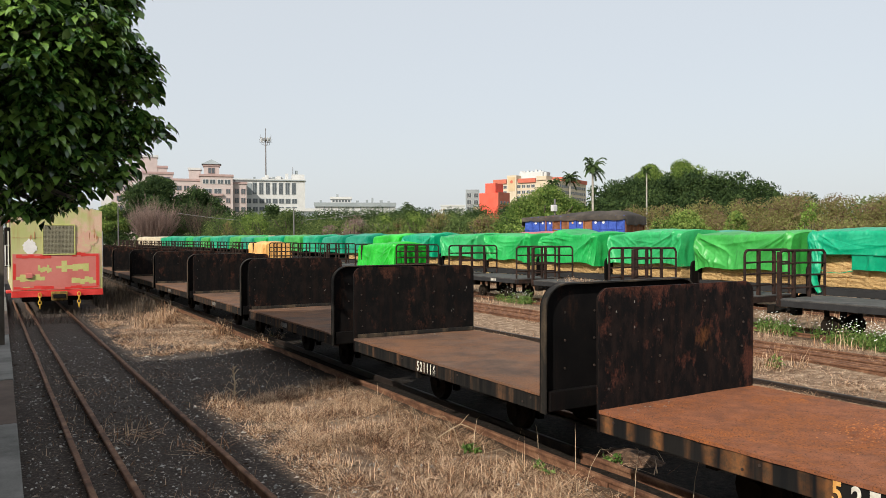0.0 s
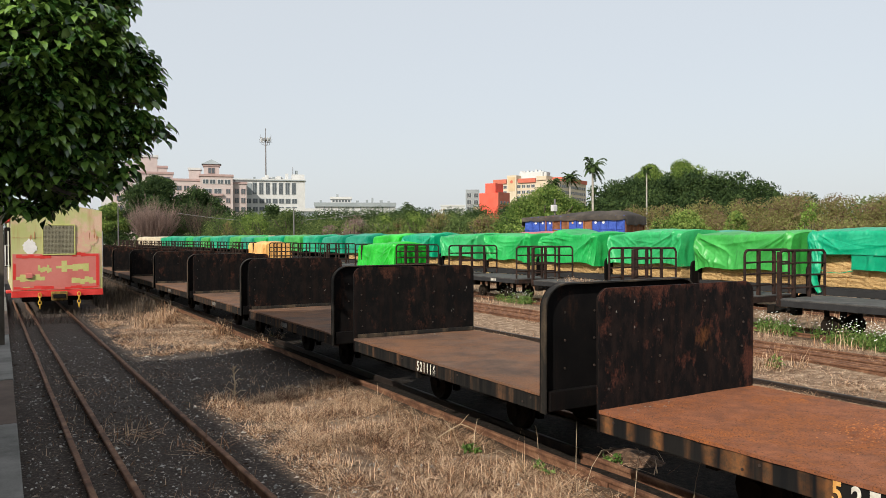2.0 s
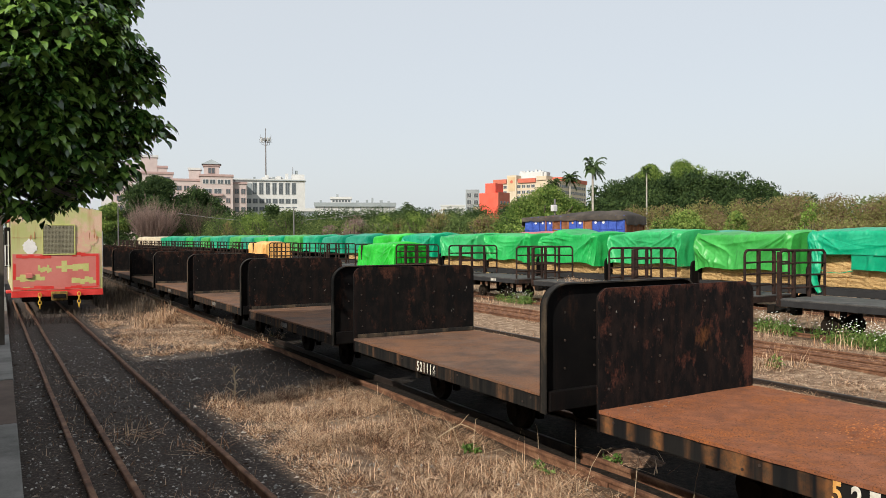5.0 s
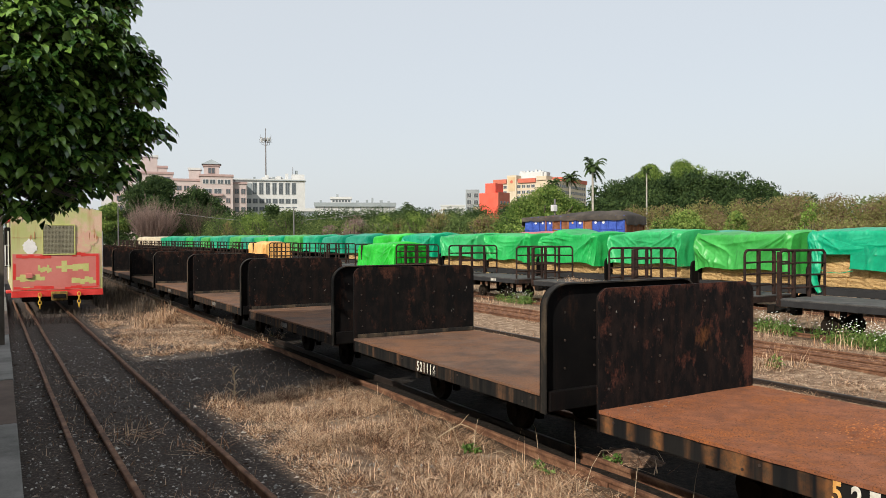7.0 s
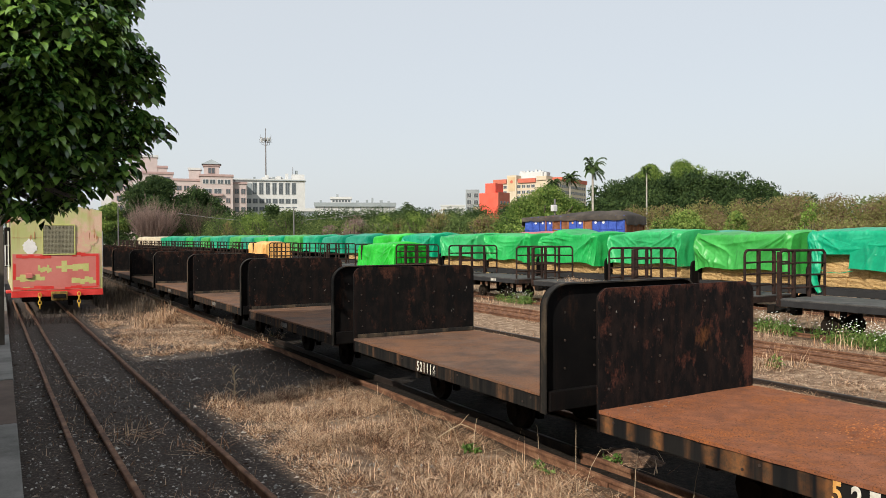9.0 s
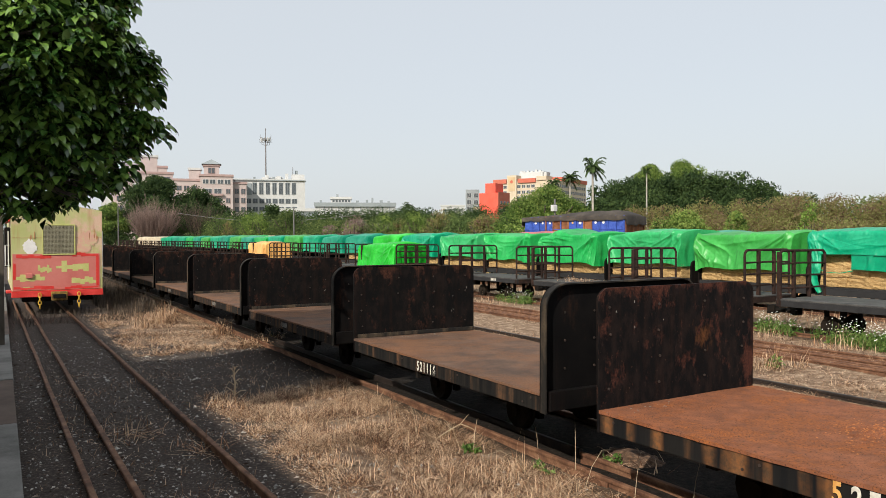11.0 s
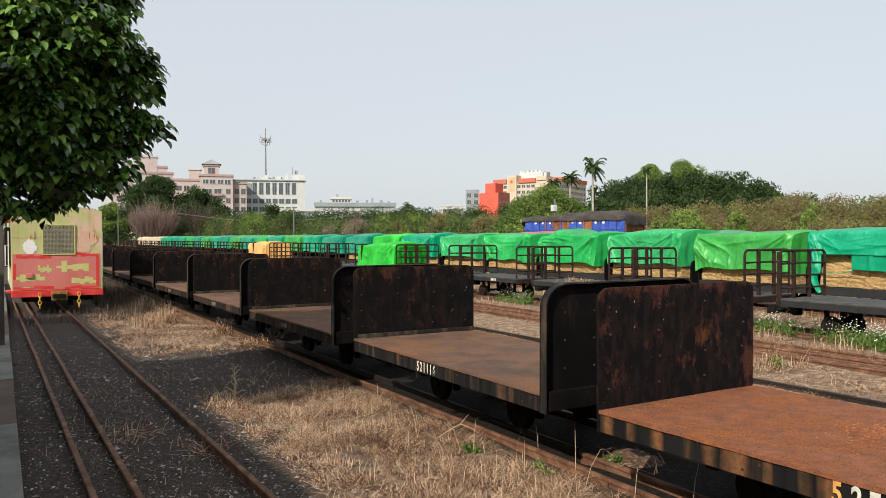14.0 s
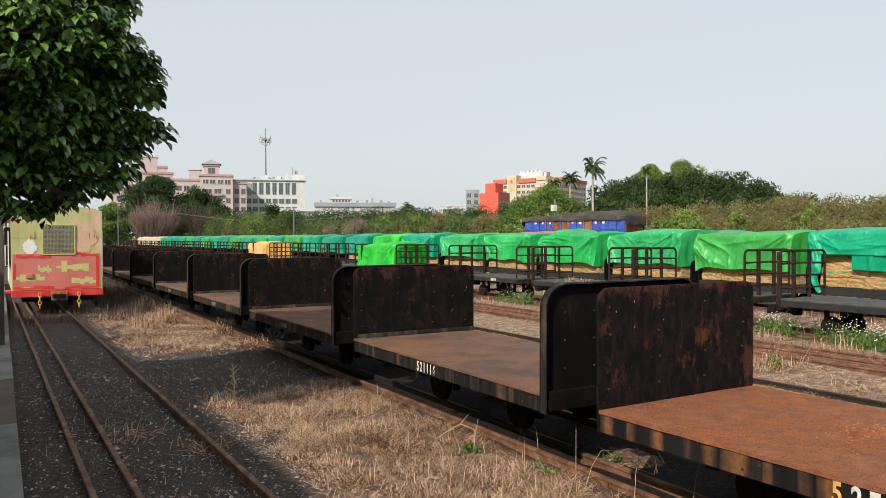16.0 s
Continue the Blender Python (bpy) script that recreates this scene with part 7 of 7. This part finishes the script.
def dead_stalks():
    M_PALE = mat("bleached_stalk", [(0.34, 0.25, 0.15), (0.55, 0.45, 0.32)], 9, 0.8, 0, 0.1)
    rng = random.Random(12)
    w = thing("dead_weed", pose(-2.06, 8.9, 0.03), "bleached dead weed standing beside the track", "weed")
    bm = bmesh.new()
    stalk(bm, [(0, 0, 0), (0.01, 0, 0.2), (-0.005, 0.01, 0.43)], 0.012)
    part("stem", bm, M_PALE, w)
    for k in range(11):
        bm = bmesh.new()
        z, a, ln = 0.08 + 0.03 * k, k * 2.4, 0.14 - 0.008 * k
        stalk(bm, [(0, 0, z), (math.cos(a) * ln * 0.6, math.sin(a) * ln * 0.6, z + 0.05), (math.cos(a) * ln, math.sin(a) * ln, z + rng.uniform(-0.02, 0.10))], 0.0075)
        part("twig", bm, M_PALE, w)
    STALKS.append((w, Vector((-2.06, 8.9, 0.03))))
    for x, y, h, lean, ang in ((-0.86, 5.75, 0.34, 0.25, 2.6), (-0.82, 5.6, 0.30, 0.3, 0.8), (-0.44, 4.66, 0.46, 0.05, 1.0), (-0.36, 5.25, 0.28, 0.04, 2.0), (-0.62, 4.35, 0.30, 0.35, 0.2), (-0.5, 3.95, 0.36, 0.3, 0.6), (-0.75, 4.9, 0.25, 0.4, 3.0), (-1.0, 6.3, 0.3, 0.3, 1.4), (-2.1, 7.2, 0.28, 0.2, 2.2), (-1.7, 8.9, 0.3, 0.2, 0.4), (-0.3, 3.6, 0.4, 0.25, 0.3)):
        t = thing("grass_stalk", pose(x, y, 0.04), "single dry grass stalk by the rail", "grass", "dry stalks")
        c, s = math.cos(ang), math.sin(ang)
        bm = bmesh.new()
        stalk(bm, [(0, 0, 0), (c * lean * 0.25, s * lean * 0.25, h * 0.55), (c * lean * 0.6, s * lean * 0.6, h * 0.9), (c * lean, s * lean, h * (1.0 - 0.5 * lean))], 0.0026)
        part("stem", bm, M_PALE, t)
        STALKS.append((t, Vector((x, y, 0.04))))
    t = thing("fallen_twig", pose(-0.70, 6.15, 0.07, 0, 0, 0), "pale forked twig lying by the rail", "twig")
    bm = bmesh.new()
    stalk(bm, [(-0.16, 0.0, 0.0), (0.0, 0.03, 0.05), (0.10, 0.02, 0.09), (0.22, 0.06, 0.16)], 0.007)
    stalk(bm, [(0.10, 0.02, 0.09), (0.17, -0.04, 0.06), (0.21, -0.10, 0.03)], 0.005)
    stalk(bm, [(0.0, 0.03, 0.05), (-0.02, 0.10, 0.09)], 0.004)
    part("stem", bm, M_PALE, t)
    # earth heaped between the wagon rails
    M_DIRT = mat("dry_brown_earth", [(0.045, 0.026, 0.017), (0.105, 0.062, 0.039), (0.26, 0.16, 0.10)], 22, 0.95, 0, 1.0, 90)
    h = thing("earth_heap", pose(0.30, 4.80, 0.0), "low heap of dry earth and litter between the rails", "earth")
    v, f, rings, spokes = [(0, 0, 0.10)], [], 9, 34
    for i in range(1, rings + 1):
        q = i / rings
        for k in range(spokes):
            a = math.tau * k / spokes
            r = q * (0.30 + 0.07 * noise.noise((2 * math.cos(a), 2 * math.sin(a), 3)))
            v.append((r * math.cos(a), 1.4 * r * math.sin(a), 0.10 - 0.09 * q ** 1.4 + 0.028 * (1 - q) ** 0.5 * noise.noise((r * math.cos(a) * 19, r * math.sin(a) * 19, 1))))
    f = [(0, 1 + k, 1 + (k + 1) % spokes) for k in range(spokes)]
    f += [(1 + i * spokes + k, 1 + (i + 1) * spokes + k, 1 + (i + 1) * spokes + (k + 1) % spokes, 1 + i * spokes + (k + 1) % spokes) for i in range(rings - 1) for k in range(spokes)]
    part("mound", from_arrays("mound", v, f, M_DIRT), None, h)
    # straw blown into heaps and left on decks
    spots = []
    for cx, cy, cz, r, k in ((-0.50, 13.35, 0.06, 0.28, 520), (0.0, 13.95, 0.06, 0.2, 300), (-1.26, 18.1, 0.05, 0.35, 500), (-1.0, 19.3, 0.05, 0.4, 500), (-3.35, 7.85, 0.05, 0.35, 110), (-2.87, 6.9, 0.05, 0.3, 90), (-2.2, 8.6, 0.05, 0.3, 300), (9.2, 11.1, 0.775, 0.5, 240), (9.0, 15.4, 0.775, 0.6, 420), (9.4, 16.2, 0.775, 0.5, 300), (9.2, 12.0, 0.775, 0.5, 180), (0.2, 4.6, 0.05, 0.25, 40), (4.6, 8.6, 0.05, 0.5, 600), (5.2, 7.4, 0.05, 0.5, 600), (6.6, 8.8, 0.05, 0.4, 400)):
        for _ in range(k):
            a, q = rng.uniform(0, math.tau), rng.random() * r
            spots.append((cx + math.cos(a) * q, cy + math.sin(a) * q * 1.3, cz, 1.0 if cz < 0.5 else 0.55))
    blades("blown_straw", spots, 0.24, 0.008, M_STRAW, "loose straw blown into small heaps", 91, 1.0, 0.75)


dead_stalks()


def cable():
    c = thing("overhead_cable", pose(0, 0, 0), "thin cable slung between poles over the hedge", "cable")
    a, b = Vector((16.0, 104.0, 5.3)), Vector((31.0, 78.0, 4.6))
    part("wire", tube(bmesh.new(), [a.lerp(b, i / 12) - Vector((0, 0, 0.9 * math.sin(math.pi * i / 12))) for i in range(13)], 0.03, 5), M_MAST, c)


cable()


def motions():
    """Wind: the near tree's boughs and the palm heads sway."""
    for k, (bough, root) in enumerate(BOUGHS):
        rng = random.Random(300 + k)
        amp = 0.5 if k < 6 else 0.3
        ph, ph2 = rng.uniform(0, 6), rng.uniform(0, 6)
        rows = []
        for i in range(33):
            t = 0.5 * i
            a = amp * (0.6 * math.sin(1.9 * t + ph) + 0.4 * math.sin(3.3 * t + ph2))
            b = amp * 0.7 * math.sin(1.4 * t + ph2)
            rows.append((t, pose(root.x, root.y, root.z, a, b, a * 0.6)))
        walk(bough, rows)
    for k, (st, at) in enumerate(STALKS):
        walk(st, [(0.5 * i, pose(at.x, at.y, at.z, 1.6 * math.sin(0.95 * i + k), 1.6 * math.sin(0.7 * i + 2 * k), 0)) for i in range(33)])
    for flap in FLAPS:
        gust = [(0, 0), (1, 1), (2, 2), (3, 0), (4.2, 1), (5.5, 3), (6.3, 5), (6.8, 12), (7.2, 9), (7.6, 14), (8.0, 16), (8.5, 12), (9.0, 15), (9.4, 9), (10.2, 3), (11.3, 2), (12, 1), (13, 2), (14, 1), (15, 2), (16, 0)]
        walk(flap, [(t, Matrix.Translation(FLAP_HINGE) @ pose(0, 0, 0, 0.1 * a, 0.5 * a, 0)) for t, a in gust])
    for k, head in enumerate(PALM_HEADS):
        z = head.matrix_basis.translation.z
        walk(head, [(0.5 * i, pose(0, 0, z, 3 * math.sin(0.8 * i + k), 4 * math.sin(0.55 * i + 2 * k), 0)) for i in range(33)])


motions()
